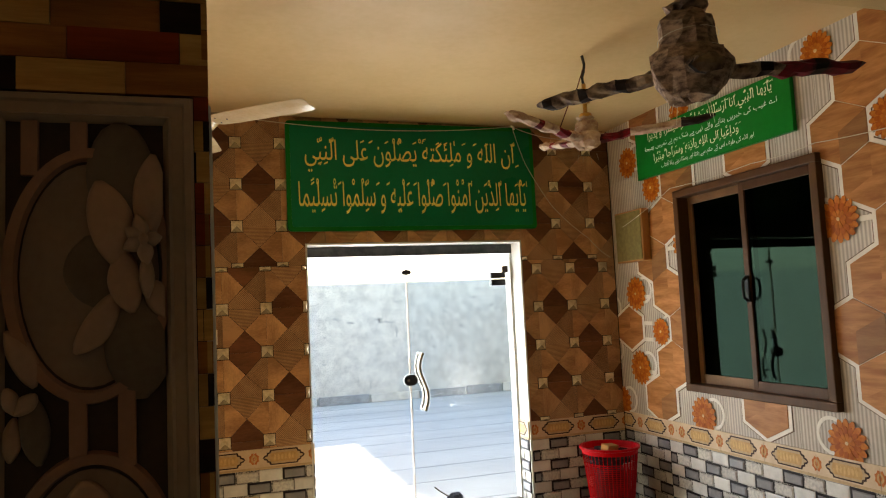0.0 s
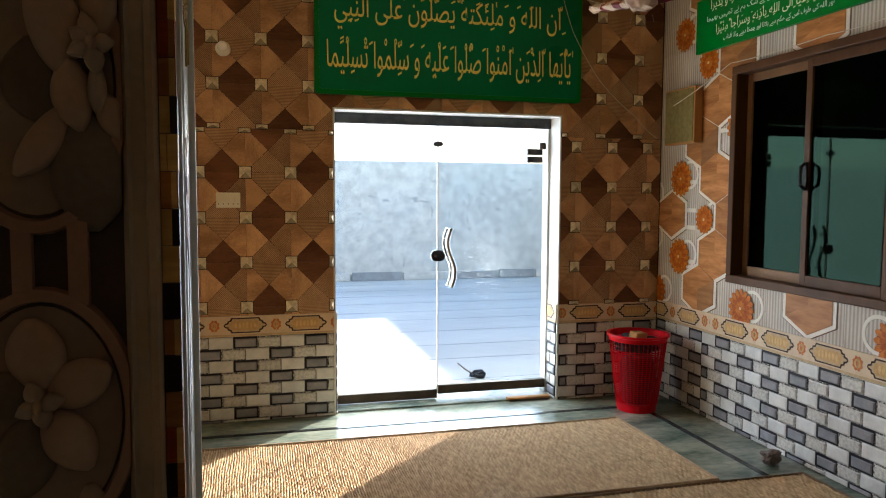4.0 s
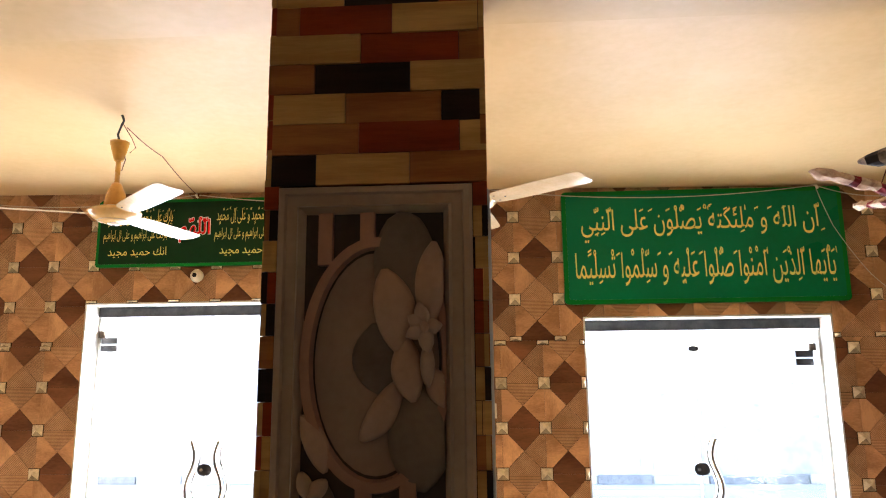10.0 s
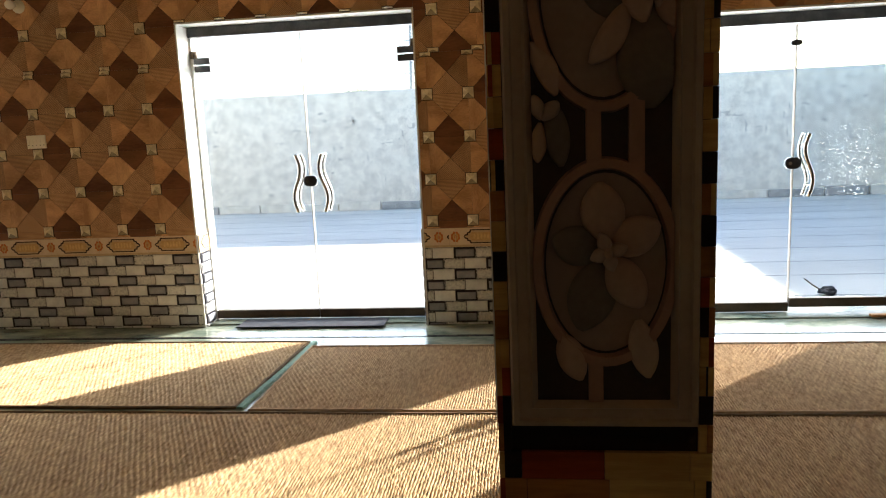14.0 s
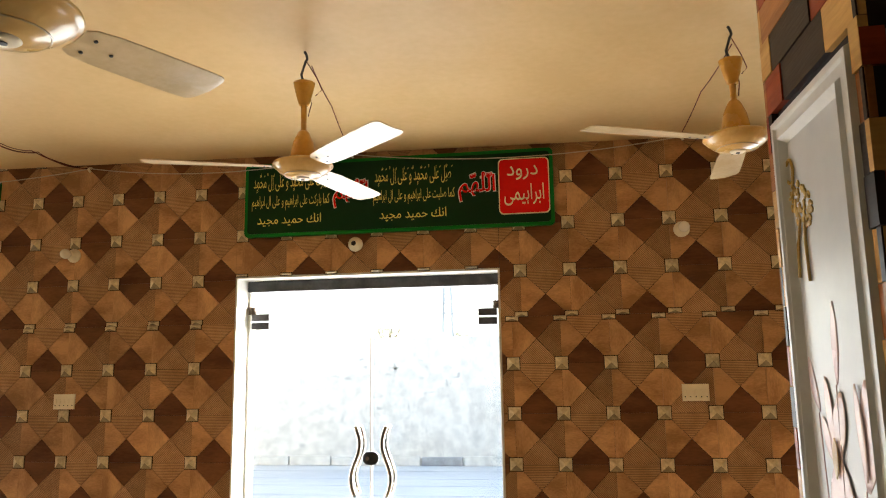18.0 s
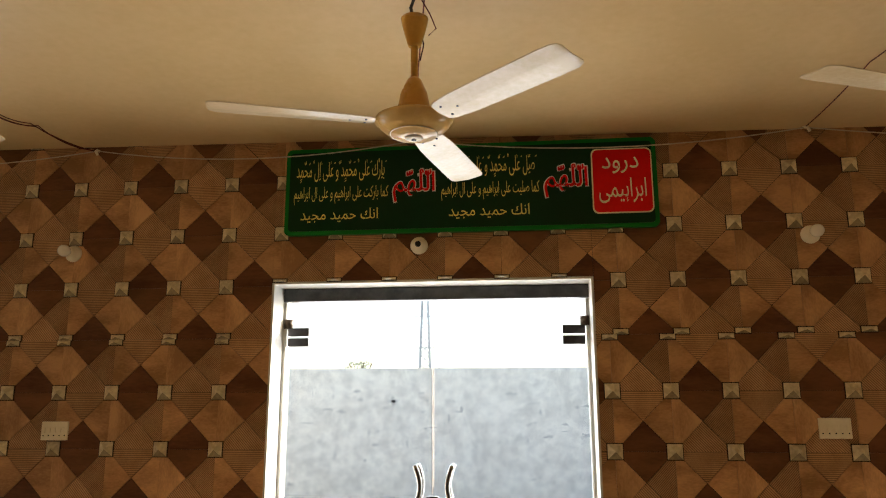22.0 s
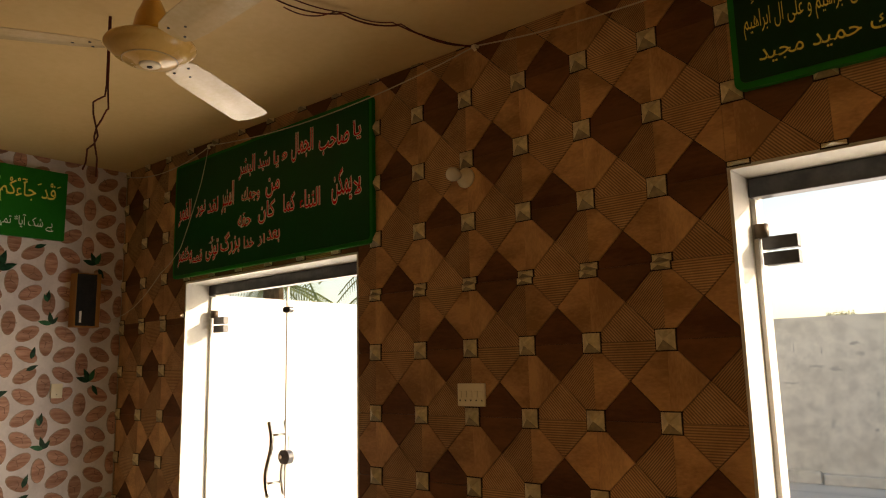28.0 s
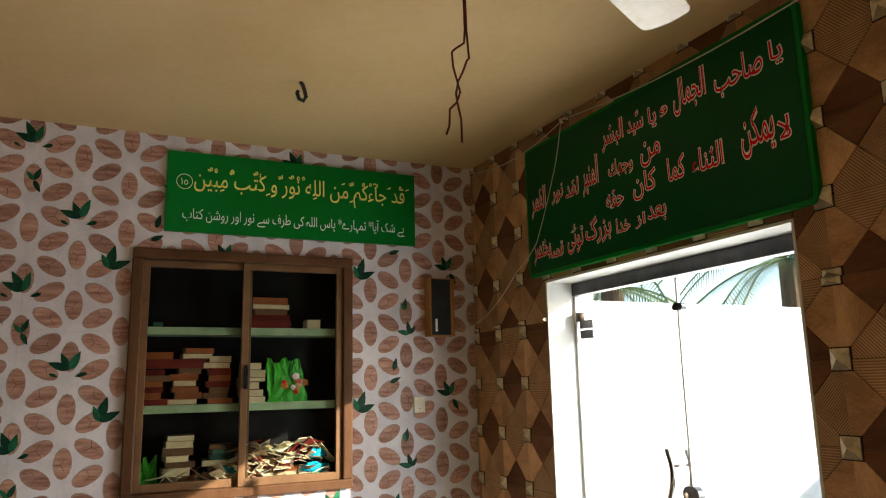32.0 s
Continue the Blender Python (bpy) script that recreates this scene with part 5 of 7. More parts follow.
# ---- ceiling fans ----
def blade_mesh(bm, ang, r0=0.13, r1=0.70, z=-0.005, mi=0):
    a = radians(ang)
    c, s = math.cos(a), math.sin(a)
    sec = []
    for t, w in ((0.0, 0.040), (0.05, 0.052), (0.2, 0.060), (0.5, 0.064), (0.85, 0.067), (0.95, 0.066), (0.985, 0.058), (1.0, 0.046)):
        r = r0 + (r1 - r0) * t
        tilt = -0.19 + 0.05 * t
        low = [(e, z + 0.018 + 0.006 * t + e * w * tilt + h) for e, h in ((-1, 0.0), (-0.15, -0.0035), (0.1, -0.0035), (1, 0.0))]
        loop = [bm.verts.new((r * c - e * w * s, r * s + e * w * c, h)) for e, h in low]
        loop += [bm.verts.new((r * c - e * w * s, r * s + e * w * c, h + 0.0025)) for e, h in low[::-1]]
        sec.append(loop)
    for p, q in zip(sec, sec[1:]):
        for k in range(8):
            bm.faces.new((p[k], p[(k + 1) % 8], q[(k + 1) % 8], q[k])).material_index = mi
    bm.faces.new(sec[0][::-1]).material_index = mi
    bm.faces.new(sec[-1]).material_index = mi


def ceiling_fan(place, first, drop, label, group="ceiling fans", reach=0.70):
    """A three-bladed fan: place is the motor's middle; drop is the height from there to the ceiling."""
    top = drop - (0.075 if drop > 0.4 else 0.0)
    fan = base("ceiling_fan", label, "ceiling fan", place, group)
    bm = bmesh.new()
    lathe(bm, [(0.02, -0.054), (0.046, -0.053), (0.050, -0.050), (0.076, -0.044), (0.080, -0.040), (0.100, -0.030), (0.117, -0.014), (0.120, -0.006), (0.128, -0.004), (0.130, 0.002), (0.127, 0.008), (0.116, 0.014), (0.085, 0.024), (0.05, 0.034)], 40)
    motor = part("motor", bm, M["fan_body"], fan, "aged cream motor housing", smooth=True)
    bm = bmesh.new()
    lathe(bm, [(0.010, -0.061), (0.026, -0.060), (0.031, -0.056), (0.030, -0.051)], 20)
    part("cap", bm, M["ivory"], motor, smooth=True)
    bm = bmesh.new()
    tube(bm, [(0.078 * math.cos(t * 0.2618), 0.078 * math.sin(t * 0.2618), -0.0425) for t in range(25)], 0.0022, 5)
    part("ring", bm, M["fan_blade"], motor)
    bm = bmesh.new()
    lathe(bm, [(0.003, -0.0635), (0.008, -0.0635), (0.008, -0.060)], 10)
    part("cap_hole", bm, M["black"], motor)
    bm = bmesh.new()
    lathe(bm, [(0.054, 0.034), (0.054, 0.05), (0.045, 0.10), (0.026, 0.145), (0.018, 0.155)], 24)
    part("lower_canopy", bm, M["fan_canopy"], fan, "amber-coloured canopy cup", smooth=True)
    bm = bmesh.new()
    lathe(bm, [(0.0125, 0.15), (0.0125, top - 0.165)], 12)
    part("down_rod", bm, M["fan_canopy"], fan, smooth=True)
    bm = bmesh.new()
    lathe(bm, [(0.018, top - 0.175), (0.022, top - 0.17), (0.034, top - 0.13), (0.045, top - 0.085), (0.047, top - 0.072), (0.02, top - 0.074)], 24)
    part("top_canopy", bm, M["fan_canopy"], fan, smooth=True)
    bm = bmesh.new()
    tube(bm, [(0, 0, top - 0.08), (-0.006, 0, top - 0.06), (-0.014, 0, top - 0.03), (0.004, 0, drop - 0.05), (0.012, 0, drop - 0.035), (0.008, 0, drop - 0.018), (0, 0, drop - 0.001)], 0.006, 8)
    part("hook", bm, M["dark_steel"], fan)
    bm = bmesh.new()
    tube(bm, [(0.01, 0, drop - 0.05), (0.05, 0.02, drop - 0.12), (0.07, 0.03, drop - 0.17), (0.045, 0.02, drop - 0.20)], 0.0022, 5)
    tube(bm, [(0.016, 0, drop - 0.15), (0.03, 0.01, drop - 0.24), (0.02, 0.0, drop - 0.30)], 0.0022, 5)
    part("loose_wire", bm, M["wire_dark"], fan)
    for k in range(3):
        bm = bmesh.new()
        blade_mesh(bm, first + 120 * k, r1=reach, z=-0.024)
        blade = part("blade", bm, M["fan_blade"], fan, "dusty cream metal blade")
        a = radians(first + 120 * k)
        for r, o in ((0.16, -0.025), (0.16, 0.025), (0.21, 0.0)):
            bm = bmesh.new()
            lathe(bm, [(0.003, -0.0045), (0.0045, -0.003), (0.004, 0.004)], 8, at=(r * math.cos(a) - o * math.sin(a), r * math.sin(a) + o * math.cos(a), -0.0065 - o * 0.19))
            part("screw", bm, M["dark_steel"], blade)
    return fan


FZ = 2.518
ceiling_fan((-1.343, 3.56, FZ - 0.023), 78, ceiling_at(-1.335) - FZ + 0.023, "cream three-bladed ceiling fan hanging before a long sign", reach=0.655)
ceiling_fan((0.445, 3.60, FZ), 82, ceiling_at(0.445) - FZ, "cream three-bladed ceiling fan with loose wires", reach=0.65)
ceiling_fan((-3.46, 3.57, FZ), 118, ceiling_at(-3.46) - FZ, "cream three-bladed ceiling fan near a couplet sign", reach=0.64)
ceiling_fan((-1.26, 1.755, 2.285), 67, 2.60 - 2.285, "cream three-bladed ceiling fan hung from the beam", reach=0.46)


def wrapped_fan(place, first, drop, seed, scale, reach, label, short=-1, stretch=(1, 1, 1), lift=(0, 0, 0), slim=1.0):
    """A fan put away for the season: motor and blades bound up in cloth and printed paper."""
    fan = base("wrapped_fan", label, "ceiling fan", place, "wrapped ceiling fans")
    rw = random.Random(seed)
    bm = bmesh.new()
    rings = []
    for r, z in ((0.03, -0.112), (0.085, -0.104), (0.128, -0.058), (0.142, -0.012), (0.128, 0.022), (0.100, 0.035), (0.103, 0.075), (0.098, 0.115), (0.082, 0.138), (0.040, 0.148), (0.055, 0.156), (0.078, 0.170), (0.066, 0.174), (0.02, 0.158)):
        ring = []
        for q in range(16):
            t = q * math.pi / 8
            square = 1 + 0.13 * abs(math.cos(2 * t + 0.4)) - 0.06
            f = r * scale * slim * square * (1 + rw.uniform(-0.09, 0.09))
            ring.append(bm.verts.new((f * math.cos(t), f * math.sin(t), (z + rw.uniform(-0.009, 0.009)) * scale)))
        rings.append(ring)
    for a, b in zip(rings, rings[1:]):
        for q in range(16):
            p = (a[q], a[(q + 1) % 16], b[(q + 1) % 16], b[q])
            bm.faces.new((p[0], p[1], p[2]))
            bm.faces.new((p[0], p[2], p[3]))
    bm.faces.new(rings[0][::-1])
    bm.faces.new(rings[-1])
    part("newspaper_wrap", bm, M["newsprint"] if scale > 0.8 else M["wrap_pale"], fan, "crumpled newspaper bundle tied round the motor")
    bm = bmesh.new()
    for z, r in ((0.035, 0.106 * slim), (0.075, 0.108 * slim)):
        tube(bm, [(r * scale * math.cos(q * 0.3927), r * scale * math.sin(q * 0.3927), (z + 0.008 * math.sin(q * 0.39 + z * 40)) * scale) for q in range(17)], 0.0012, 4)
    part("string", bm, M["wire_white"], fan)

    def tint(k, j):
        """Which cloth covers a length of a blade: paper, red print or black."""
        if scale > 0.8:
            return (2 if j % 5 == 0 else 1) if k == 2 and j > 6 else 2 if j % 4 == 1 else 0
        return (1 if j < 5 else 2 if j > 10 else 0) if k == 2 else 1 if j in (4, 5, 9) else 0
    for k in range(3):
        bm = bmesh.new()
        a = radians(first + 120 * k - (8 if k == 2 and short >= 0 else 0))
        pts, n = [], 14
        prev = None
        for j in range(n + 1):
            far = (0.23 if k == short else reach) * stretch[k]
            r = 0.06 + (far - 0.06) * j / n
            w = (0.038 if j < n else 0.015) * (0.9 + 0.2 * rw.random())
            h = (0.022 if j < n else 0.006) * (0.85 + 0.3 * rw.random())
            cz = -0.02 + 0.004 * math.sin(j * 1.3 + k) + lift[k] * j / n - (0.05 * j / n if k == short else 0.0)
            loop = []
            for q in range(8):
                t = q * math.pi / 4
                e, f = w * math.cos(t) * (1 + 0.25 * rw.uniform(-1, 1)), h * math.sin(t) * (1 + 0.3 * rw.uniform(-1, 1))
                loop.append(bm.verts.new((r * math.cos(a) - e * math.sin(a), r * math.sin(a) + e * math.cos(a), cz + f)))
            if prev:
                for q in range(8):
                    bm.faces.new((prev[q], prev[(q + 1) % 8], loop[(q + 1) % 8], loop[q])).material_index = tint(k, j)
            else:
                bm.faces.new(loop[::-1])
            prev = loop
        bm.faces.new(prev)
        part("wrapped_blade", bm, [M["paper_wrap"] if scale > 0.8 else M["wrap_pale"], M["cloth_red"], M["cloth_black"]], fan, "blade bound in printed paper and red cloth")
    if scale > 0.8:
        bm = bmesh.new()
        lathe(bm, [(0.0125, 0.08), (0.0125, drop - 0.075)], 12)
        part("down_rod", bm, M["canopy_white"], fan, smooth=True)
        bm = bmesh.new()
        lathe(bm, [(0.02, drop - 0.085), (0.030, drop - 0.08), (0.046, drop - 0.03), (0.05, drop - 0.01), (0.05, drop - 0.0005)], 24)
        part("top_canopy", bm, M["canopy_white"], fan, smooth=True)
    else:
        bm = bmesh.new()
        lathe(bm, [(0.0125, 0.06), (0.0125, drop - 0.165)], 12)
        part("down_rod", bm, M["fan_canopy"], fan, smooth=True)
        bm = bmesh.new()
        lathe(bm, [(0.018, 0.06), (0.030, 0.075), (0.024, 0.10), (0.036, 0.115), (0.034, 0.13), (0.018, 0.135)], 20)
        part("lower_canopy", bm, M["fan_canopy"], fan, "amber-coloured canopy cup", smooth=True)
        bm = bmesh.new()
        lathe(bm, [(0.018, 0.185), (0.030, 0.19), (0.046, 0.245), (0.048, 0.255), (0.018, 0.252)], 24)
        part("top_canopy", bm, M["fan_body"], fan, smooth=True)
        bm = bmesh.new()
        tube(bm, [(0, 0, drop - 0.17), (-0.006, 0, drop - 0.13), (0.006, 0, drop - 0.09), (0.012, 0, drop - 0.05), (0, 0, drop - 0.001)], 0.008, 8)
        part("hook", bm, M["dark_steel"], fan)
        bm = bmesh.new()
        tube(bm, [(0.008, 0, drop - 0.06), (-0.05, -0.02, drop - 0.19), (-0.12, -0.03, drop - 0.30), (-0.17, -0.02, drop - 0.42)], 0.003, 5)
        part("loose_wire", bm, M["wire_dark"], fan)
    bm = bmesh.new()
    for q in range(4):
        t = rw.uniform(0, 6.28)
        tube(bm, [(0.05 * math.cos(t), 0.05 * math.sin(t), -0.10), (0.06 * math.cos(t), 0.06 * math.sin(t), -0.13 - 0.05 * rw.random())], 0.0009, 4)
    part("loose_string", bm, M["wire_white"], fan)
    return fan


wrapped_fan((1.85, 1.73, 2.25), 126, 2.60 - 2.25, 5, 1.0, 0.55, "ceiling fan wrapped in newspaper and cloth, hung from the beam", 1, (0.9, 1.0, 1.13), (0.0, 0.0, 0.045), 0.8)
wrapped_fan((2.54, 3.55, 2.50), 86, ceiling_at(2.54) - 2.50, 9, 0.62, 0.68, "ceiling fan wrapped in printed paper near a corner", -1, (1, 1, 1), (0.12, 0.05, 0.06))

# ---- straw mats ----
def straw_mat(x0, x1, y0, y1, edge, label, left_edge=None, shear=0.0):
    ob = base("straw_mat", label, "mat", group="straw prayer mats")
    rm = random.Random(int(x0 * 50))
    n, rows = int((x1 - x0) / 0.0135), int((y1 - y0) / 0.024)
    xs, ys = [], [y0 + (y1 - y0) * v / rows for v in range(rows + 1)]
    verts, faces = [], []
    for k in range(n):
        drift = 0.010 * noise.noise(Vector((k * 0.13, y0, 2)))
        for q, top in ((0.06, 0), (0.32, 1), (0.68, 1), (0.94, 0)):
            px = x0 + (x1 - x0) * (k + q) / n
            for v, y in enumerate(ys):
                over = (k + v) % 2
                hgt = (0.0085 + 0.004 * over if top else 0.0035) + rm.uniform(-0.0021, 0.0021)
                verts.append((px + shear * v / rows + 0.003 * math.sin(y * 11 + k * 0.21) + rm.uniform(-0.0014, 0.0014) + (0.0012 if over else -0.0012), y + drift + 0.006 * noise.noise(Vector((px * 2, v, 3))), hgt))
    m1 = rows + 1
    for k in range(4 * n - 1):
        for v in range(rows):
            p = k * m1 + v
            faces.append((p, p + m1, p + m1 + 1, p + 1))
    me = bpy.data.meshes.new("weave")
    me.from_pydata(verts, [], faces)
    me.materials.append(M["mat"])
    weave = new("weave", me)
    weave.parent = ob
    sides = [((x0, y0), (x1, y0), edge), ((x0 + shear, y1), (x1 + shear, y1), edge), ((x0, y0), (x0 + shear, y1), left_edge or edge), ((x1, y0), (x1 + shear, y1), edge)]
    for a, b, e in sides:
        bm = bmesh.new()
        pts = [(a[0] + (b[0] - a[0]) * k / 20 + 0.006 * noise.noise(Vector((a[0] + k, b[1], 1))), a[1] + (b[1] - a[1]) * k / 20 + 0.010 * noise.noise(Vector((a[0] + k * 0.6, b[1], 5))), 0.009) for k in range(21)]
        tube(bm, pts, 0.009, 6)
        part("binding", bm, M[e], ob)
    return ob


straw_mat(-1.335, 3.00, 3.465, 4.565, "mat_edge_tan", "woven straw mat with tan binding by the glass door")
straw_mat(-5.60, -1.43, 3.50, 4.68, "mat_edge", "woven straw mat with dark and green binding", None, 0.04)
bm = bmesh.new()
prev = None
for k in range(25):
    t = k / 24
    cx, cy = -1.40 + 0.05 * t + 0.03 * math.sin(math.pi * t) * t, 3.49 + 1.19 * t
    loop = [bm.verts.new((cx + dx + 0.003 * math.sin(k * 1.7), cy, z)) for dx, z in ((-0.018, 0.004), (-0.016, 0.019), (0.014, 0.016), (0.020, 0.003))]
    if prev:
        for q in range(4):
            bm.faces.new((prev[q], prev[(q + 1) % 4], loop[(q + 1) % 4], loop[q]))
    else:
        bm.faces.new(loop[::-1])
    prev = loop
bm.faces.new(prev)
part("green_binding", bm, M["mat_edge_green"], bpy.data.objects["straw_mat.001"], "faded green cloth binding")
straw_mat(-3.20, 3.50, 2.32, 3.425, "mat_edge", "woven straw mat with frayed dark binding")
straw_mat(-6.60, -3.26, 2.36, 3.47, "mat_edge", "woven straw mat near the bookcase wall")

# ---- floor inlay ----
bm = boxes((W + 0.02, E - 0.28, 4.80, 4.835, 0, 0.0035), (3.285, 3.32, 1.0, 4.835, 0, 0.0035))
solid("floor_inlay", bm, M["inlay"], "black stone strips laid in the floor", "floor inlay", "structure")

# ---- door mats, cloth, plank and litter ----
bm = boxes((-2.06, -0.94, 5.03, 5.25, 0.012, 0.020), bev=0.003)
solid("door_mat", bm, M["rubber"], "thin dark rubber door mat on the threshold", "door mat")
bm = boxes((-5.45, -4.75, 4.90, 5.10, 0.0, 0.009), bev=0.003)
solid("door_mat", bm, M["rubber"], "small dark door mat inside a glass door", "door mat")
crumpled("floor_cloth", "small grey crumpled cloth lying by the tiled wall", M["cloth"], pose(3.44, 3.60, 0.0, 0, 0, 40), (0.075, 0.045, 0.035), 2, "cloth")
crumpled("litter", "dark crumpled litter lying on the yard ground", M["rubber"], pose(2.45, 5.95, -0.03), (0.06, 0.04, 0.03), 12, "litter")
bm = bmesh.new()
tube(bm, [(2.28, 5.98, 0.10), (2.34, 5.96, 0.05), (2.42, 5.95, 0.0)], 0.006, 6)
solid("stick", bm, M["bark"], "thin stick leaning on litter in the yard", "stick")
bm = boxes((2.42, 2.75, 5.12, 5.17, 0.012, 0.028), bev=0.003)
solid("wood_strip", bm, M["speaker_wood"], "short wooden strip lying on the threshold", "wood strip")

# ---- waste bin ----
bin_ob = base("waste_bin", "tall red plastic lattice waste bin in the corner", "waste bin", (3.25, 4.755, 0))
BR0, BR1, BH = 0.135, 0.20, 0.54


def bin_r(z):
    return BR0 + (BR1 - BR0) * z / BH


bm = bmesh.new()
lathe(bm, [(bin_r(0) - 0.004, 0.0), (bin_r(0), 0.002), (bin_r(0.06), 0.06), (bin_r(0.06) - 0.004, 0.06), (bin_r(0) - 0.008, 0.006)], 32)
part("base", bm, M["red_plastic"], bin_ob)
bm = bmesh.new()
lathe(bm, [(bin_r(0.50), 0.495), (bin_r(0.50) + 0.002, 0.50), (BR1 + 0.004, 0.525), (BR1 + 0.016, 0.53), (BR1 + 0.016, 0.545), (BR1 - 0.002, 0.545), (bin_r(0.50) - 0.004, 0.50)], 32)
part("rim", bm, M["red_plastic"], bin_ob)
bm = bmesh.new()
for k in range(40):
    a = 2 * math.pi * k / 40
    tube(bm, [(bin_r(z) * math.cos(a), bin_r(z) * math.sin(a), z) for z in (0.055, 0.50)], 0.0032, 4)
for k in range(26):
    z = 0.07 + k * 0.0145
    tube(bm, [(bin_r(z) * math.cos(t * math.pi / 16), bin_r(z) * math.sin(t * math.pi / 16), z) for t in range(33)], 0.0030, 4)
part("lattice", bm, M["red_plastic"], bin_ob, "open plastic lattice wall")
bm = bmesh.new()
lathe(bm, [(0.10, 0.06), (0.13, 0.30), (0.10, 0.38)], 16, at=(0, 0, 0))
part("liner", bm, M["black"], bin_ob, "dark rubbish inside")
bm = boxes((-0.055, 0.055, -0.035, 0.035, 0, 0.055), bev=0.004)
carton = solid("carton", bm, M["card"], "small brown cardboard carton on top of the bin", "carton")
carton.matrix_world = pose(3.22, 4.71, 0.505, 8, 6, 20)
crumpled("food_wrapper", "dark wrapper stuffed into the bin", M["rubber"], pose(3.25, 4.76, 0.375), (0.12, 0.12, 0.06), 4, "wrapper")

# ---- switches, bulbs, speakers, wires ----
def switch_plate(m, w, h, label, cells):
    ob = base("switch_plate", label, "switch", group="switch plates")
    ob.matrix_world = m
    part("plate", boxes((-w / 2, w / 2, -0.012, 0, -h / 2, h / 2), bev=0.003), M["ivory"], ob)
    for k in range(cells):
        u = -w / 2 + w * (k + 0.5) / cells
        part("rocker", boxes((u - 0.009, u + 0.009, -0.016, -0.0122, -0.012, 0.016), bev=0.0015), M["ivory"], ob)
        part("socket_hole", boxes((u - 0.003, u + 0.003, -0.0135, -0.0122, -0.027, -0.021)), M["black"], ob)


switch_plate(at_north(-3.50, 1.442), 0.15, 0.098, "ivory switch plate with sockets on brown tiles", 5)
switch_plate(at_north(0.487, 1.463), 0.15, 0.098, "ivory switch plate on brown tiles by a pillar", 5)
switch_plate(at_west(4.678, 1.463), 0.075, 0.098, "small ivory switch on white patterned tiles", 1)


def bulb(m, label, with_bulb=True):
    ob = base("wall_bulb", label, "light bulb", group="wall bulbs")
    ob.matrix_world = m @ pose(0, 0, 0, 90)
    bm = bmesh.new()
    lathe(bm, [(0.047, 0), (0.047, 0.01), (0.034, 0.022), (0.026, 0.045), (0.024, 0.05)], 24)
    part("holder", bm, M["ivory"], ob, "ivory lamp holder", smooth=True)
    if with_bulb:
        bm = bmesh.new()
        lathe(bm, [(0.014, 0.05), (0.018, 0.058), (0.029, 0.075), (0.033, 0.094), (0.029, 0.112), (0.016, 0.124), (0.005, 0.127)], 20)
        part("globe", bm, M["bulb"], ob, "unlit milky bulb", smooth=True)
    else:
        bm = bmesh.new()
        lathe(bm, [(0.016, 0.0502), (0.016, 0.0515), (0.004, 0.0515)], 16)
        part("opening", bm, M["black"], ob)


bulb(at_north(-3.50, 2.41), "white bulb in a wall holder on brown tiles")
bulb(at_north(0.47, 2.42), "white bulb in a wall holder near a sign")
bulb(at_north(-1.536, 2.41), "empty round lamp holder above a glass door", False)

spk = base("wall_speaker", "black wall speaker in a wooden case", "speaker")
spk.matrix_world = at_west(4.727, 1.897)
part("case", boxes((0.0, 0.175, -0.10, 0, 0, 0.38), bev=0.005), M["speaker_wood"], spk)
grille = part("grille", boxes((0.006, 0.142, -0.106, -0.1002, 0.008, 0.372), bev=0.002), M["black"], spk)
part("name_bar", boxes((0.03, 0.045, -0.1085, -0.1062, 0.03, 0.11)), M["ink_white"], grille)
spk = base("wall_speaker", "wooden wall speaker with olive front by a window", "speaker")
spk.matrix_world = at_east(4.94, 1.866)
part("case", boxes((0.0, 0.36, -0.065, 0, 0, 0.385), bev=0.005), M["speaker_wood"], spk)
part("grille", boxes((0.012, 0.348, -0.071, -0.0652, 0.012, 0.373), bev=0.002), M["speaker_olive"], spk)


def wire(pts, r, mat, label, n=12, sag=0.0):
    """A wire from point to point, with a little sag in each span."""
    line = []
    for a, b in zip(pts, pts[1:]):
        for k in range(n):
            t = k / n
            p = Vector(a).lerp(Vector(b), t)
            p.z -= sag * 4 * t * (1 - t)
            line.append(p)
    line.append(Vector(pts[-1]))
    bm = bmesh.new()
    tube(bm, line, r, 5)
    return solid("wire", bm, M[mat], label, "wire")


YW = N - 0.035
WS = (-3.76, 4.23, ceiling_at(-3.76) - 0.006)
HOOKS = [(-5.60, 3.025), (-3.40, 3.005), (-1.555, 2.995), (0.495, 2.985), (2.76, 2.955)]
wire([(W + 0.03, YW, 3.04), *[(x, YW, z) for x, z in HOOKS], (E - 0.03, YW, 2.93)], 0.0034, "wire_white", "off-white cable strung along the wall top", sag=0.075)
for x, z in HOOKS:
    bm = bmesh.new()
    tube(bm, [(x - 0.012, N, z + 0.012), (x - 0.008, N - 0.03, z + 0.006), (x, N - 0.055, z - 0.008), (x + 0.012, N - 0.05, z - 0.028)], 0.008, 6)
    solid("wall_hook", bm, M["ivory"], "small clip nail holding the cable", "hook", group="cable hooks")
wire([(2.76, YW, 2.955), (2.85, N - 0.05, 2.66), (3.06, N - 0.05, 2.33), (3.35, N - 0.06, 2.08), (3.49, 4.97, 1.92)], 0.0025, "wire_white", "thin white cable hanging down to the speaker", sag=0.015)
wire([(3.48, 4.75, 2.13), (3.55, 4.237, 2.335), (3.555, 3.45, 2.345), (3.57, 2.99, 2.36), (3.57, 2.30, 2.33), (3.57, 1.4, 2.40)], 0.0025, "wire_white", "thin white cable along the window top", sag=0.01)
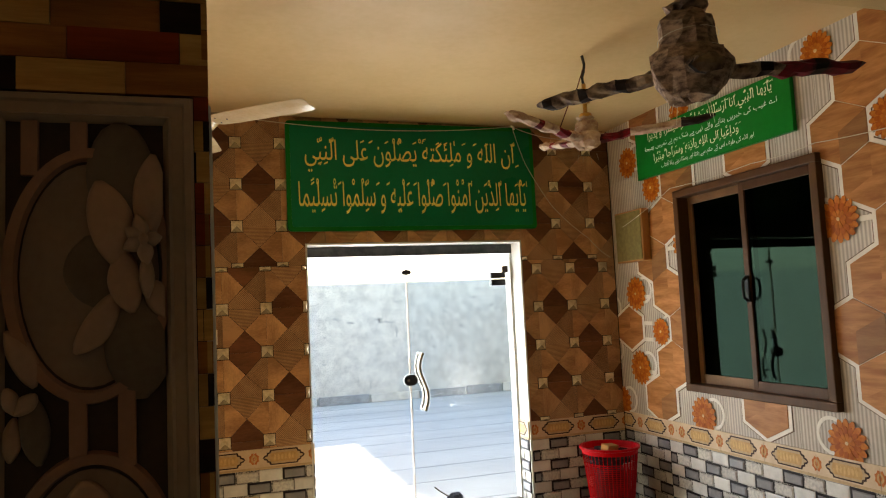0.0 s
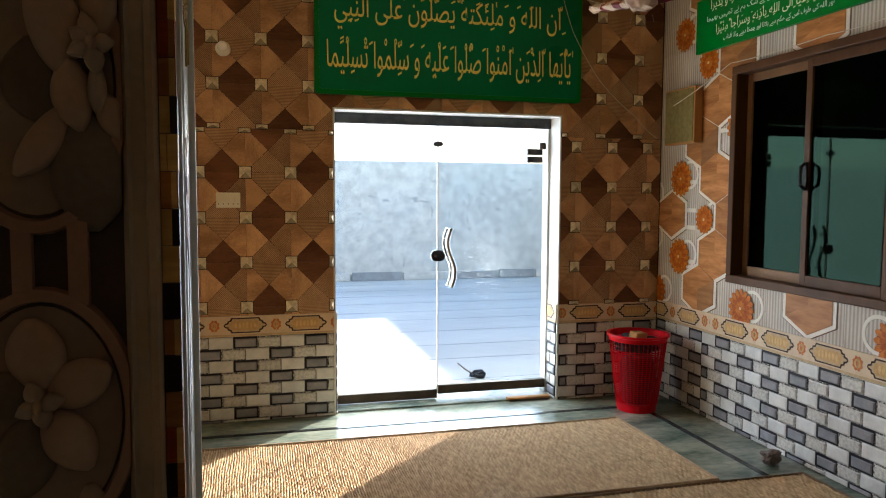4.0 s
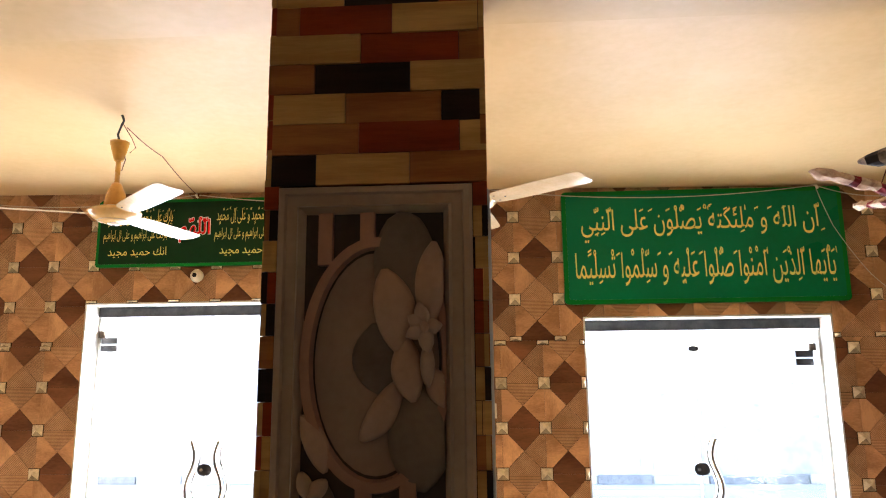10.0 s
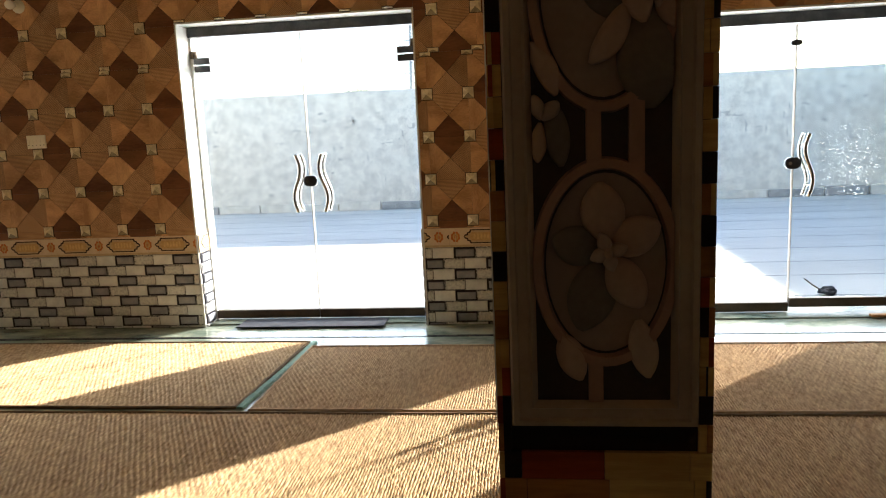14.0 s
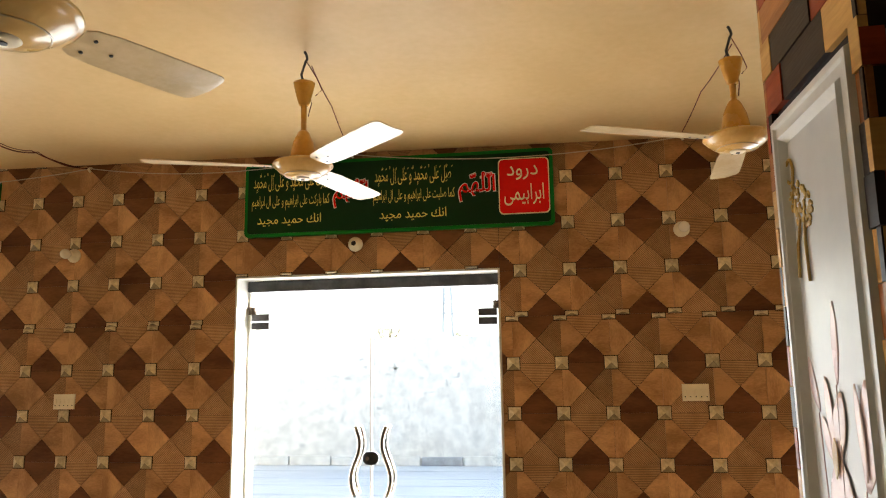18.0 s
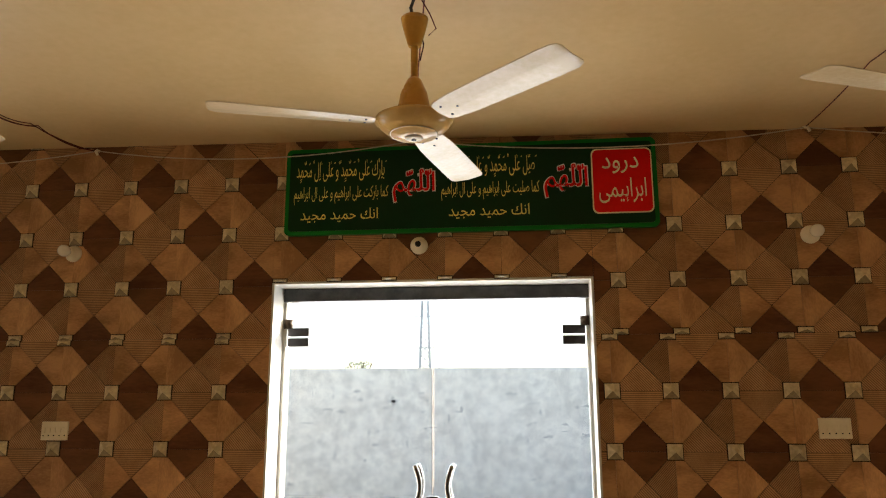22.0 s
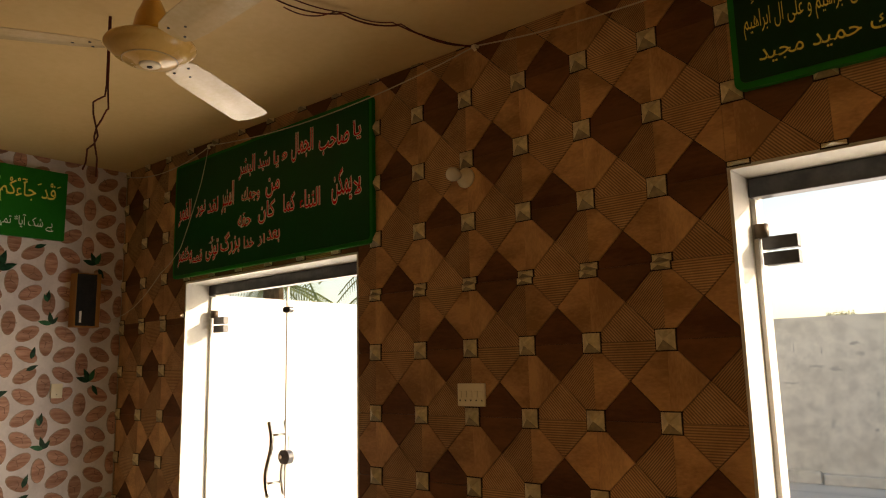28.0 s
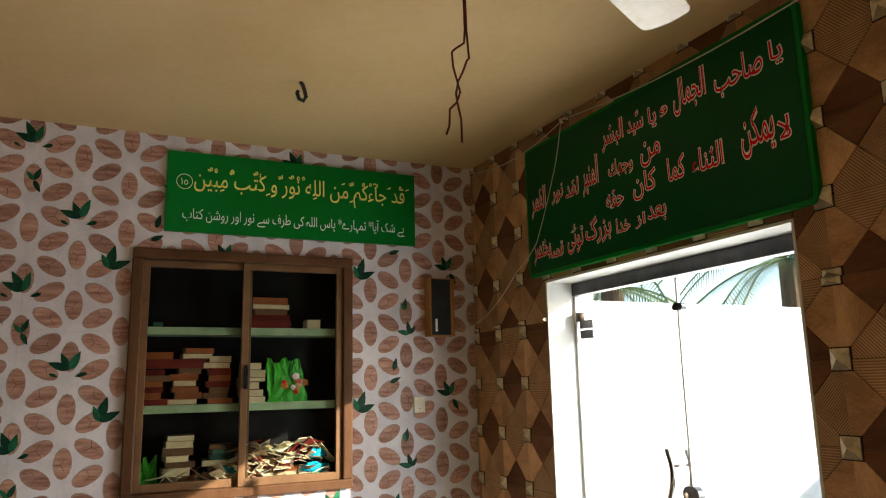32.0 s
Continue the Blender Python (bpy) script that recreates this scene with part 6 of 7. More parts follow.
wire([(-5.60, N - 0.05, 3.025), (-5.68, N - 0.05, 2.78), (-5.91, N - 0.05, 2.38), (-6.16, N - 0.05, 2.24), (-6.50, N - 0.06, 2.03), (-6.715, 4.965, 1.95)], 0.003, "wire_white", "white cable hanging over a sign to the speaker", sag=0.015)
WZ = WS[2]
wire([WS, (-3.64, 4.47, WZ - 0.014), (-3.53, 4.70, WZ - 0.02), (-3.40, N - 0.05, 3.0)], 0.0035, "wire_dark", "twisted red and brown wires along the ceiling", sag=0.02)
wire([(WS[0] - 0.03, WS[1] + 0.06, WZ + 0.002), (-3.645, 4.45, WZ - 0.008), (-3.525, 4.71, WZ - 0.012), (-3.41, N - 0.05, 3.005)], 0.003, "wire_dark", "twisted brown wires along the ceiling", sag=0.03)
wire([(WS[0] + 0.05, WS[1] - 0.03, WZ + 0.002), (-3.63, 4.49, WZ - 0.006), (-3.54, 4.67, WZ - 0.014), (-3.415, N - 0.05, 3.0)], 0.0028, "wire_dark", "thin red wire along the ceiling", sag=0.015)
wire([(-1.31, 3.56, ceiling_at(-1.3) - 0.07), (-1.42, 4.2, ceiling_at(-1.4) - 0.015), (-1.555, N - 0.05, 2.995)], 0.0028, "wire_dark", "dark fan wire running to the wall", sag=0.01)
wire([(-1.545, N - 0.05, 2.99), (-1.535, N - 0.045, 3.0), (-1.55, N - 0.05, 2.965), (-1.56, N - 0.05, 2.985)], 0.005, "wire_dark", "dark knot of wire ends at a wall hook", sag=0.0)
wire([(0.46, 3.62, ceiling_at(0.46) - 0.07), (0.47, 4.3, ceiling_at(0.47) - 0.015), (0.49, N - 0.05, 2.985)], 0.0028, "wire_dark", "dark fan wire running to the wall", sag=0.01)
CX, CY = -4.40, 3.855
for side in (0, 1):
    pts = [(CX, CY - 0.003 + 0.006 * side, ceiling_at(CX)), (CX, CY + 0.006 * side, 2.75)]
    if side:
        pts += [(CX, CY + 0.013, 2.648), (CX, CY + 0.005, 2.640), (CX + 0.006, CY - 0.012, 2.60), (CX, CY - 0.030, 2.56), (CX - 0.006, CY - 0.036, 2.52), (CX, CY - 0.034, 2.485), (CX, CY - 0.022, 2.43), (CX, CY - 0.022, 2.352)]
    else:
        pts += [(CX, CY - 0.004, 2.70), (CX, CY - 0.038, 2.672), (CX, CY - 0.050, 2.66), (CX - 0.006, CY - 0.043, 2.61), (CX, CY - 0.030, 2.55), (CX + 0.006, CY - 0.026, 2.52), (CX, CY - 0.038, 2.485), (CX, CY - 0.062, 2.46), (CX, CY - 0.066, 2.40), (CX, CY - 0.076, 2.372)]
    wire(pts, 0.0038, "wire_dark", "pair of dark wires hanging from the ceiling", n=3)
bm = bmesh.new()
HX, HY, HZ = -5.74, 3.62, ceiling_at(-5.74)
tube(bm, [(HX, HY, HZ), (HX, HY + 0.012, HZ - 0.012), (HX, HY + 0.022, HZ - 0.04), (HX, HY + 0.030, HZ - 0.075), (HX, HY + 0.018, HZ - 0.098), (HX, HY - 0.004, HZ - 0.09), (HX, HY - 0.014, HZ - 0.06), (HX, HY - 0.008, HZ - 0.048)], 0.010, 8)
solid("ceiling_hook", bm, M["dark_steel"], "bare dark iron fan hook in the ceiling", "hook")

# ---- far things over the yard walls ----
tower = base("lattice_tower", "tall lattice steel mast far behind the wall", "tower", (-6.02, 40, -0.03))
tower.scale = (0.68, 0.68, 0.68)


def tower_leg(z):
    return 1.1 * (1 - z / 18)


for sx in (-1, 1):
    for sy in (-1, 1):
        bm = bmesh.new()
        tube(bm, [(sx * tower_leg(z) * 0.5, sy * tower_leg(z) * 0.5, z) for z in (0, 4, 8, 12.2)], 0.06, 5)
        part("leg", bm, M["tower_steel"], tower)
bm = bmesh.new()
for k in range(16):
    z, z2 = k * 0.75, (k + 1) * 0.75
    for sx, sy, tx, ty in ((-1, -1, 1, -1), (1, -1, -1, -1), (-1, 1, 1, 1), (1, 1, -1, 1)):
        tube(bm, [(sx * tower_leg(z) * 0.5, sy * tower_leg(z) * 0.5, z), (tx * tower_leg(z2) * 0.5, ty * tower_leg(z2) * 0.5, z2)], 0.035, 4)
part("bracing", bm, M["tower_steel"], tower)
bm = bmesh.new()
tube(bm, [(-1.6, 0, 11.2), (0.9, 0, 12.6)], 0.12, 6)
tube(bm, [(-0.9, 0, 9.0), (0.9, 0, 9.0)], 0.05, 5)
tube(bm, [(-0.9, 0, 6.5), (0.9, 0, 6.5)], 0.05, 5)
part("crossarm", bm, M["tower_steel"], tower)


def broad_tree(place, h, r, seed, label):
    """Trunk and limbs with a crown of many small leaf clumps."""
    rt = random.Random(seed)
    tree = base("tree", label, "tree", place)
    bm = bmesh.new()
    tube(bm, [(0, 0, 0), (0.05, 0, h * 0.3), (0, 0.05, h * 0.6)], r * 0.09, 8)
    for k in range(7):
        a = rt.uniform(0, 6.28)
        tube(bm, [(0, 0.03, h * rt.uniform(0.35, 0.58)), (r * 0.45 * math.cos(a), r * 0.45 * math.sin(a), h * 0.72), (r * 0.75 * math.cos(a), r * 0.75 * math.sin(a), h * 0.85)], r * 0.03, 5)
    part("trunk", bm, M["bark"], tree)
    bm = bmesh.new()
    for k in range(420):
        a, b = rt.uniform(0, 6.28), rt.uniform(-0.9, 1.2)
        q = r * rt.uniform(0.35, 1.0) ** 0.6
        c = Vector((q * math.cos(a) * math.cos(b), q * math.sin(a) * math.cos(b), h * 0.75 + q * 0.62 * math.sin(b)))
        c += Vector((rt.gauss(0, r * 0.08), rt.gauss(0, r * 0.08), rt.gauss(0, r * 0.08)))
        d1, d2 = Vector((rt.gauss(0, 1), rt.gauss(0, 1), rt.gauss(0, 1))).normalized(), Vector((rt.gauss(0, 1), rt.gauss(0, 1), rt.gauss(0, 1))).normalized()
        s = r * 0.085
        bm.faces.new([bm.verts.new(c + d1 * s), bm.verts.new(c + d2 * s * 0.6), bm.verts.new(c - d1 * s), bm.verts.new(c - d2 * s * 0.6)])
    part("crown", bm, M["far_leaf"], tree)
    return tree


broad_tree((-13.3, 57, -0.03), 5.3, 1.3, 3, "distant green tree showing above the yard wall")
broad_tree((-10.2, 80, -0.03), 5.8, 1.5, 7, "small distant tree above the yard wall")


def palm(place, h, seed, label):
    rt = random.Random(seed)
    tree = base("palm_tree", label, "palm tree", place)
    bm = bmesh.new()
    lathe(bm, [(0.22, 0), (0.17, h * 0.5), (0.15, h)], 12)
    part("trunk", bm, M["bark"], tree)
    for k in range(22):
        bm = bmesh.new()
        a, up = rt.uniform(0, 6.28), rt.uniform(-0.1, 1.1)
        spine = []
        for j in range(11):
            t = j / 10
            rr = 2.0 * t
            spine.append(Vector((rr * math.cos(a), rr * math.sin(a), h + up * rr - 0.55 * rr * rr * (0.6 + 0.3 * up))))
        tube(bm, spine, 0.014, 4)
        sidev = Vector((-math.sin(a), math.cos(a), 0))
        for j in range(2, 40):
            t = j / 40
            i = min(int(t * 10), 9)
            p = spine[i].lerp(spine[i + 1], t * 10 - i)
            d = (spine[i + 1] - spine[i]).normalized()
            ln = 0.42 * math.sin(math.pi * min(0.15 + t * 0.85, 1)) + 0.06
            for sgn in (-1, 1):
                e = p + (sidev * sgn * 0.8 + d * 0.6 + Vector((0, 0, -0.35))).normalized() * ln
                bm.faces.new([bm.verts.new(p - d * 0.012), bm.verts.new(p + d * 0.012), bm.verts.new(e)])
        part("frond", bm, M["frond"], tree)
    return tree


palm((-10.6, 9.2, -0.03), 2.9, 2, "palm tree rising behind the white yard wall")
palm((-10.3, 12.4, -0.03), 3.4, 5, "palm tree rising behind the white yard wall")
# yard joints and stained kerb stones
bm = bmesh.new()
for k in range(10):
    y = 5.95 + 0.72 * k
    box(bm, -8.3, 6.4, y + 0.05 * math.sin(k * 2.1), y + 0.05 * math.sin(k * 2.1) + 0.006, -0.03, -0.0280)
solid("yard_joints", bm, M["joint_dark"], "dark straight joints across the cement yard", "ground joint", "structure")
kerb = bpy.data.objects["kerb"]
rk = random.Random(8)
x = -8.3
while x < 6.2:
    ln = rk.uniform(0.7, 0.95)
    t = rk.uniform(0.10, 0.14)
    part("kerb_stone", boxes((x, min(x + ln, 6.38) - 0.03, 13.06, 13.118, -0.028, t), bev=0.01), M["yard_wall"] if rk.random() < 0.55 else M["kerb_grey"], kerb)
    x += ln

rk = random.Random(31)
yard_wall = bpy.data.objects["yard_wall_north"]
for k in range(120):
    u, v = rk.uniform(-8.0, 6.1), rk.gauss(1.35, 0.22) if rk.random() < 0.6 else rk.uniform(0.25, 1.9)
    w, h, n = rk.uniform(0.015, 0.11), rk.uniform(0.008, 0.03), 9
    bm = bmesh.new()
    tall = rk.random() < 0.35
    pts = []
    for q in range(16):
        f = rk.uniform(0.35, 1.25)
        ca, sa = math.cos(q * 0.3927) * f, math.sin(q * 0.3927) * f
        pts.append((u + ca * (h if tall else w), v + sa * (w if tall else h)))
    prism(bm, pts, 0.0015, at=13.2)
    part("scraped_patch", bm, M["wall_stain"], yard_wall)

# ---- wall tiles, last ----
AT_N = {"m": lambda u, v: pose(u, N + 0.012, v), "wall": wall_north}
AT_E = {"m": lambda u, v: pose(E + 0.012, -u, v, 0, 0, -90), "wall": wall_east}
AT_W = {"m": lambda u, v: pose(W - 0.012, u, v, 0, 0, 90), "wall": wall_west}
SHARED = {}


def lay(space, name, u, v, key, make, mats):
    """A piece on a wall; pieces with the same key share one mesh."""
    if key is None or key not in SHARED:
        me = finish(name, make(), mats)
        if key is not None:
            SHARED[key] = me
    else:
        me = SHARED[key]
    ob = new(name, me)
    ob.parent = space["wall"]
    ob.matrix_basis = space["m"](u, v)
    return ob


def shrunk(pts, g):
    cx, cz = sum(p[0] for p in pts) / len(pts), sum(p[1] for p in pts) / len(pts)
    out = []
    for x, z in pts:
        d = math.hypot(x - cx, z - cz) or 1
        out.append((x - (x - cx) / d * g, z - (z - cz) / d * g))
    return out


def diamond(space, kind, cx, cz, a, b, rect, mats, tag):
    """A lozenge tile of half-width a and half-height b in two halves, split level or upright."""
    x0, x1, z0, z1 = rect
    if cx + a <= x0 + 0.002 or cx - a >= x1 - 0.002 or cz + b <= z0 + 0.002 or cz - b >= z1 - 0.002:
        return
    whole = cx - a >= x0 and cx + a <= x1 and cz - b >= z0 and cz + b <= z1
    halves = []
    split = {"level": ([(-a, 0), (a, 0), (0, b)], [(-a, 0), (0, -b), (a, 0)]), "upright": ([(0, -b), (0, b), (-a, 0)], [(0, -b), (a, 0), (0, b)])}
    for mi, tri in enumerate(split[kind]):
        pts = clip(tri, x0 - cx, x1 - cx, z0 - cz, z1 - cz)
        if len(pts) > 2:
            halves.append((mi, shrunk(pts, 0.0021)))
    if not halves:
        return

    def make():
        b = bmesh.new()
        for mi, pts in halves:
            prism(b, pts, 0.009 + 0.002 * mi, mi)
        return b
    lay(space, "tile_panel", cx, cz, (kind, tag, a, b) if whole else None, make, mats)


def stud(space, cx, cz, rect):
    x0, x1, z0, z1 = rect
    r = 0.037
    a, b, c, d = max(-r, x0 - cx), min(r, x1 - cx), max(-r, z0 - cz), min(r, z1 - cz)
    if b - a < 0.012 or d - c < 0.012:
        return
    whole = b - a > 2 * r - 1e-6 and d - c > 2 * r - 1e-6

    def make():
        bm = bmesh.new()
        q = [(a, c), (b, c), (b, d), (a, d)]
        v0 = [bm.verts.new((x, -0.010, z)) for x, z in q]
        v1 = [bm.verts.new((x, -0.016, z)) for x, z in q]
        v2 = [bm.verts.new((x * 0.88 + (a + b) * 0.06, -0.018, z * 0.88 + (c + d) * 0.06)) for x, z in q]
        top = bm.verts.new(((a + b) / 2, -0.037, (c + d) / 2))
        rim = [(a - 0.0045, c - 0.0045), (b + 0.0045, c - 0.0045), (b + 0.0045, d + 0.0045), (a - 0.0045, d + 0.0045)]
        prism(bm, rim, 0.0123, 2)
        for k in range(4):
            j = (k + 1) % 4
            # sides and lower facet take the darker stone as painted shade
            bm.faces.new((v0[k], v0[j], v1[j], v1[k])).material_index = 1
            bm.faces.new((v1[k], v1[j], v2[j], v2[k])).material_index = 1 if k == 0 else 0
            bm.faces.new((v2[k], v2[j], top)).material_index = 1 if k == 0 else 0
        return bm
    lay(space, "stud", cx, cz, "stud" if whole else None, make, [M["stud"], M["stud_shade"], M["grout"]])


TZ0, TZ1 = 0.707, 1.925
segs = [(W + 0.001, DOORS[0][0]), (DOORS[0][1], DOORS[1][0]), (DOORS[1][1], DOORS[2][0]), (DOORS[2][1], E - 0.001)]
# lower zone, one field between the doors each: first stud column, column pitch, first stud row, row pitch
FIELDS = [(-6.49, 0.302, 0.684, 0.300), (-2.605, 0.300, 0.764, 0.2925), (-0.268, 0.2875, 0.762, 0.2935), (2.915, 0.287, 0.695, 0.290)]
zones = [((a, b, TZ0, TZ1), *f, 0) for (a, b), f in zip(segs, FIELDS)]
UPPER = (-2.898, 0.300, 1.915, 0.2905, 1)
zones += [((a, b, TZ1, TOP - 0.012), *UPPER) for a, b in segs]
zones += [((d[0], d[1], d[2] + 0.001, TOP - 0.012), *UPPER) for d in DOORS]
for rect, c0, px, r0, pz, up in zones:
    i0, i1 = int((rect[0] - c0) / px) - 2, int((rect[1] - c0) / px) + 2
    j0, j1 = int((rect[2] - r0) / pz) - 2, int((rect[3] - r0) / pz) + 2
    a, b = px / 2, pz / 2
    for i in range(i0, i1 + 1):
        for j in range(j0, j1 + 1):
            cx, cz = c0 + px * i, r0 + pz * j
            par = (i + j + up) % 2
            if par:
                diamond(AT_N, "level", cx + a, cz, a, b, rect, [M["tile_dark"], M["tile_dark2"]], "dark")
            else:
                diamond(AT_N, "level", cx + a, cz, a, b, rect, [M["tile_groove2"], M["tile_groove"]], "pale")
            pair = ([M["tile_mid2"], M["tile_mid"]], [M["tile_groove3"], M["tile_mid2"]])[par]
            diamond(AT_N, "upright", cx, cz + b, a, b, rect, pair, "mid%d" % par)
            stud(AT_N, cx, cz, rect)


# brick-effect dado and border strip
BTOP, ROW, PERIOD, TILE = 0.5690, 0.0786, 0.459, 0.392   # top of the bricks, course height, three bricks, border tile


def dado(space, u0, u1, dark, dz=0.0):
    """Courses of bevelled bricks; dark is the middle of a dark brick in the top course."""
    BL = PERIOD / 3
    for r in range(8):
        z1 = BTOP + dz - r * ROW
        z0 = max(z1 - ROW, 0.0005)
        tall = z1 - z0
        if tall < 0.006:
            continue
        off = dark - BL / 2 + (r % 2) * PERIOD / 2
        k = int((u0 - off) / BL) - 2
        while off + k * BL < u1:
            a, b = max(off + k * BL, u0), min(off + (k + 1) * BL, u1)
            kind = k % 3
            if b - a > 0.012:
                w = b - a
                whole = abs(w - BL) < 1e-6

                def make(w=w, kind=kind, tall=tall):
                    bm = bmesh.new()
                    g, h = 0.0008, tall - 0.0008
                    rim = (0.0135, 0.0085, 0.0022)[kind]
                    rx, rz = min(rim, w * 0.3), min(rim, tall * 0.22)
                    left = rx * (1.05, 1.1, 1.0)[kind]
                    o = [(g, g), (w - g, g), (w - g, h), (g, h)]
                    n = [(left, rz * 0.75), (w - rx * 0.5, rz * 0.75), (w - rx * 0.5, h - rz), (left, h - rz)]
                    top = [(x + (w / 2 - x) * 0.11, z + (h / 2 - z) * 0.20) for x, z in n]
                    rings = [[bm.verts.new((x, y, z)) for x, z in q] for q, y in ((o, 0), (o, -0.008), (n, -0.0085), (top, -0.0145 if kind < 2 else -0.0115))]
                    for ri in range(3):
                        for c in range(4):
                            d = (c + 1) % 4
                            bm.faces.new((rings[ri][c], rings[ri][d], rings[ri + 1][d], rings[ri + 1][c])).material_index = 0 if ri < 2 else 1
                    bm.faces.new(rings[3]).material_index = 1
                    return bm
                mats = {0: [M["brick_rim"], M["brick_grey"]], 1: [M["brick_speck"], M["brick_mottled"]], 2: [M["brick_edge"], M["brick_white"]]}[kind]
                lay(space, "brick", a, z0, ("brick", kind, round(tall, 4)) if whole else None, make, mats)
            k += 1


def stepped_oval(cu, cz, hw, hh, g):
    """A long medallion with stepped and pointed ends, grown by g."""
    end = [(0.0, 0.0), (0.010, 0.010), (0.024, 0.013), (0.026, 0.027), (0.042, 0.030), (0.048, 0.046)]
    half = [(hw + g - x, min(z * hh / 0.046 + (g if z else 0), hh + g)) for x, z in end]
    right = [(cu + x, cz - z) for x, z in half[::-1]] + [(cu + x, cz + z) for x, z in half[1:]]
    return right + [(2 * cu - x, z) for x, z in [(cu + x, cz + z) for x, z in half[::-1]] + [(cu + x, cz - z) for x, z in half[1:]]]


def border(space, u0, u1, mid, dz=0.0):
    """Cream strip with ochre medallions and rust rosettes; mid is the middle of a medallion."""
    z0, tall = BTOP + dz + 0.001, 0.137
    start = mid - TILE / 2
    k = int((u0 - start) / TILE) - 1
    while start + k * TILE < u1:
        a, b = max(start + k * TILE, u0), min(start + (k + 1) * TILE, u1)
        if b - a > 0.01:
            lo, hi = a - (start + k * TILE), b - (start + k * TILE)
            whole = hi - lo > TILE - 0.0001

            def make(lo=lo, hi=hi):
                bm = bmesh.new()
                prism(bm, [(lo + 0.0006, 0), (hi - 0.0006, 0), (hi - 0.0006, tall - 0.001), (lo + 0.0006, tall - 0.001)], 0.010)

                def lay_in(pts, t, mi):
                    q = clip(pts, lo + 0.002, hi - 0.002, 0.002, tall - 0.003)
                    if len(q) > 2:
                        prism(bm, q, t, mi)
                cz, cu = 0.074, TILE / 2
                lay_in([(0, 0.002), (TILE, 0.002), (TILE, 0.016), (0, 0.016)], 0.0106, 4)
                lay_in(stepped_oval(cu, cz, 0.134, 0.046, 0.0045), 0.0112, 1)
                lay_in(stepped_oval(cu, cz, 0.134, 0.046, -0.0035), 0.0122, 4)
                lay_in([(cu - 0.085, cz - 0.030), (cu + 0.085, cz - 0.030), (cu + 0.097, cz), (cu + 0.085, cz + 0.030), (cu - 0.085, cz + 0.030), (cu - 0.097, cz)], 0.0126, 2)
                for dx in (-0.060, -0.036, -0.012, 0.012, 0.036, 0.060):
                    lay_in([(cu + dx + 0.008 * math.cos(q * math.pi / 4), cz + 0.020 * math.sin(q * math.pi / 4)) for q in range(8)], 0.0131, 5)
                for rc in (0.0, TILE):
                    lay_in([(rc + (0.036 if q % 2 else 0.029) * math.cos(q * math.pi / 8), cz + (0.042 if q % 2 else 0.034) * math.sin(q * math.pi / 8)) for q in range(16)], 0.0112, 3)
                    lay_in([(rc + 0.020 * math.cos(q * math.pi / 6), cz + 0.025 * math.sin(q * math.pi / 6)) for q in range(12)], 0.0122, 2)
                    lay_in([(rc + 0.009 * math.cos(q * math.pi / 4), cz + 0.014 * math.sin(q * math.pi / 4)) for q in range(8)], 0.0128, 3)
                return bm
            lay(space, "border_tile", start + k * TILE, z0, "border" if whole else None, make, [M["border_bg"], M["border_line"], M["border_gold"], M["border_red"], M["border_tan"], M["border_pale"]])
        k += 1


for a, b in segs:
    dado(AT_N, a, b, b - 0.122)
    cut = a + 0.18 if a in (DOORS[0][1], DOORS[1][1]) else a
    border(AT_N, cut, b, b - 0.186)
    if cut > a:
        border(AT_N, a, cut, a - 0.091)
for di, (dx0, dx1, dz) in enumerate(DOORS):
    reveal = bpy.data.objects["trim_reveal" if di == 0 else "trim_reveal.%03d" % di]
    left = {"m": lambda u, v, x=dx0: pose(x + 0.012, u, v, 0, 0, 90), "wall": reveal}
    right = {"m": lambda u, v, x=dx1: pose(x - 0.012, -u, v, 0, 0, -90), "wall": reveal}
    dado(left, N + 0.012, GLASS_Y - 0.03, N + 0.10)
    border(left, N + 0.012, GLASS_Y - 0.03, N + 0.17)
    dado(right, -GLASS_Y + 0.03, -N - 0.012, -N - 0.10)
    border(right, -GLASS_Y + 0.03, -N - 0.012, -N - 0.17)
# by the corner of the east wall the last tiles are cut
dado(AT_E, -N + 0.001, -4.524, -4.60, 0.014)
dado(AT_E, -4.524, -0.6, -3.84, 0.014)
border(AT_E, -N + 0.001, -4.44, -4.69, 0.014)
border(AT_E, -4.44, -0.6, -3.395, 0.014)
dado(AT_W, 1.2, N - 0.001, N - 0.153 * 2.5)
border(AT_W, 1.2, N - 0.001, N - 0.24)

# east wall: striped boards, framed oak hexagons, orange flowers
EAST_RECTS = [(-N + 0.001, -WIN[1], 0.721, TOP - 0.006), (-WIN[0], -0.6, 0.721, TOP - 0.006), (-WIN[1], -WIN[0], 0.721, WIN[2]), (-WIN[1], -WIN[0], WIN[3], TOP - 0.006)]
for x0, x1, z0, z1 in EAST_RECTS:
    u = -5.10
    while u < -0.6:
        z = 0.715
        while z < TOP:
            a, b, c, d = max(u, x0), min(u + 0.3, x1), max(z, z0), min(z + 0.6, z1)
            if b - a > 0.004 and d - c > 0.004:
                lay(AT_E, "striped_board", a, c, None, lambda: boxes((0.0005, b - a - 0.0005, -0.006, 0, 0.0005, d - c - 0.0005)), M["board"])
            z += 0.6
        u += 0.3


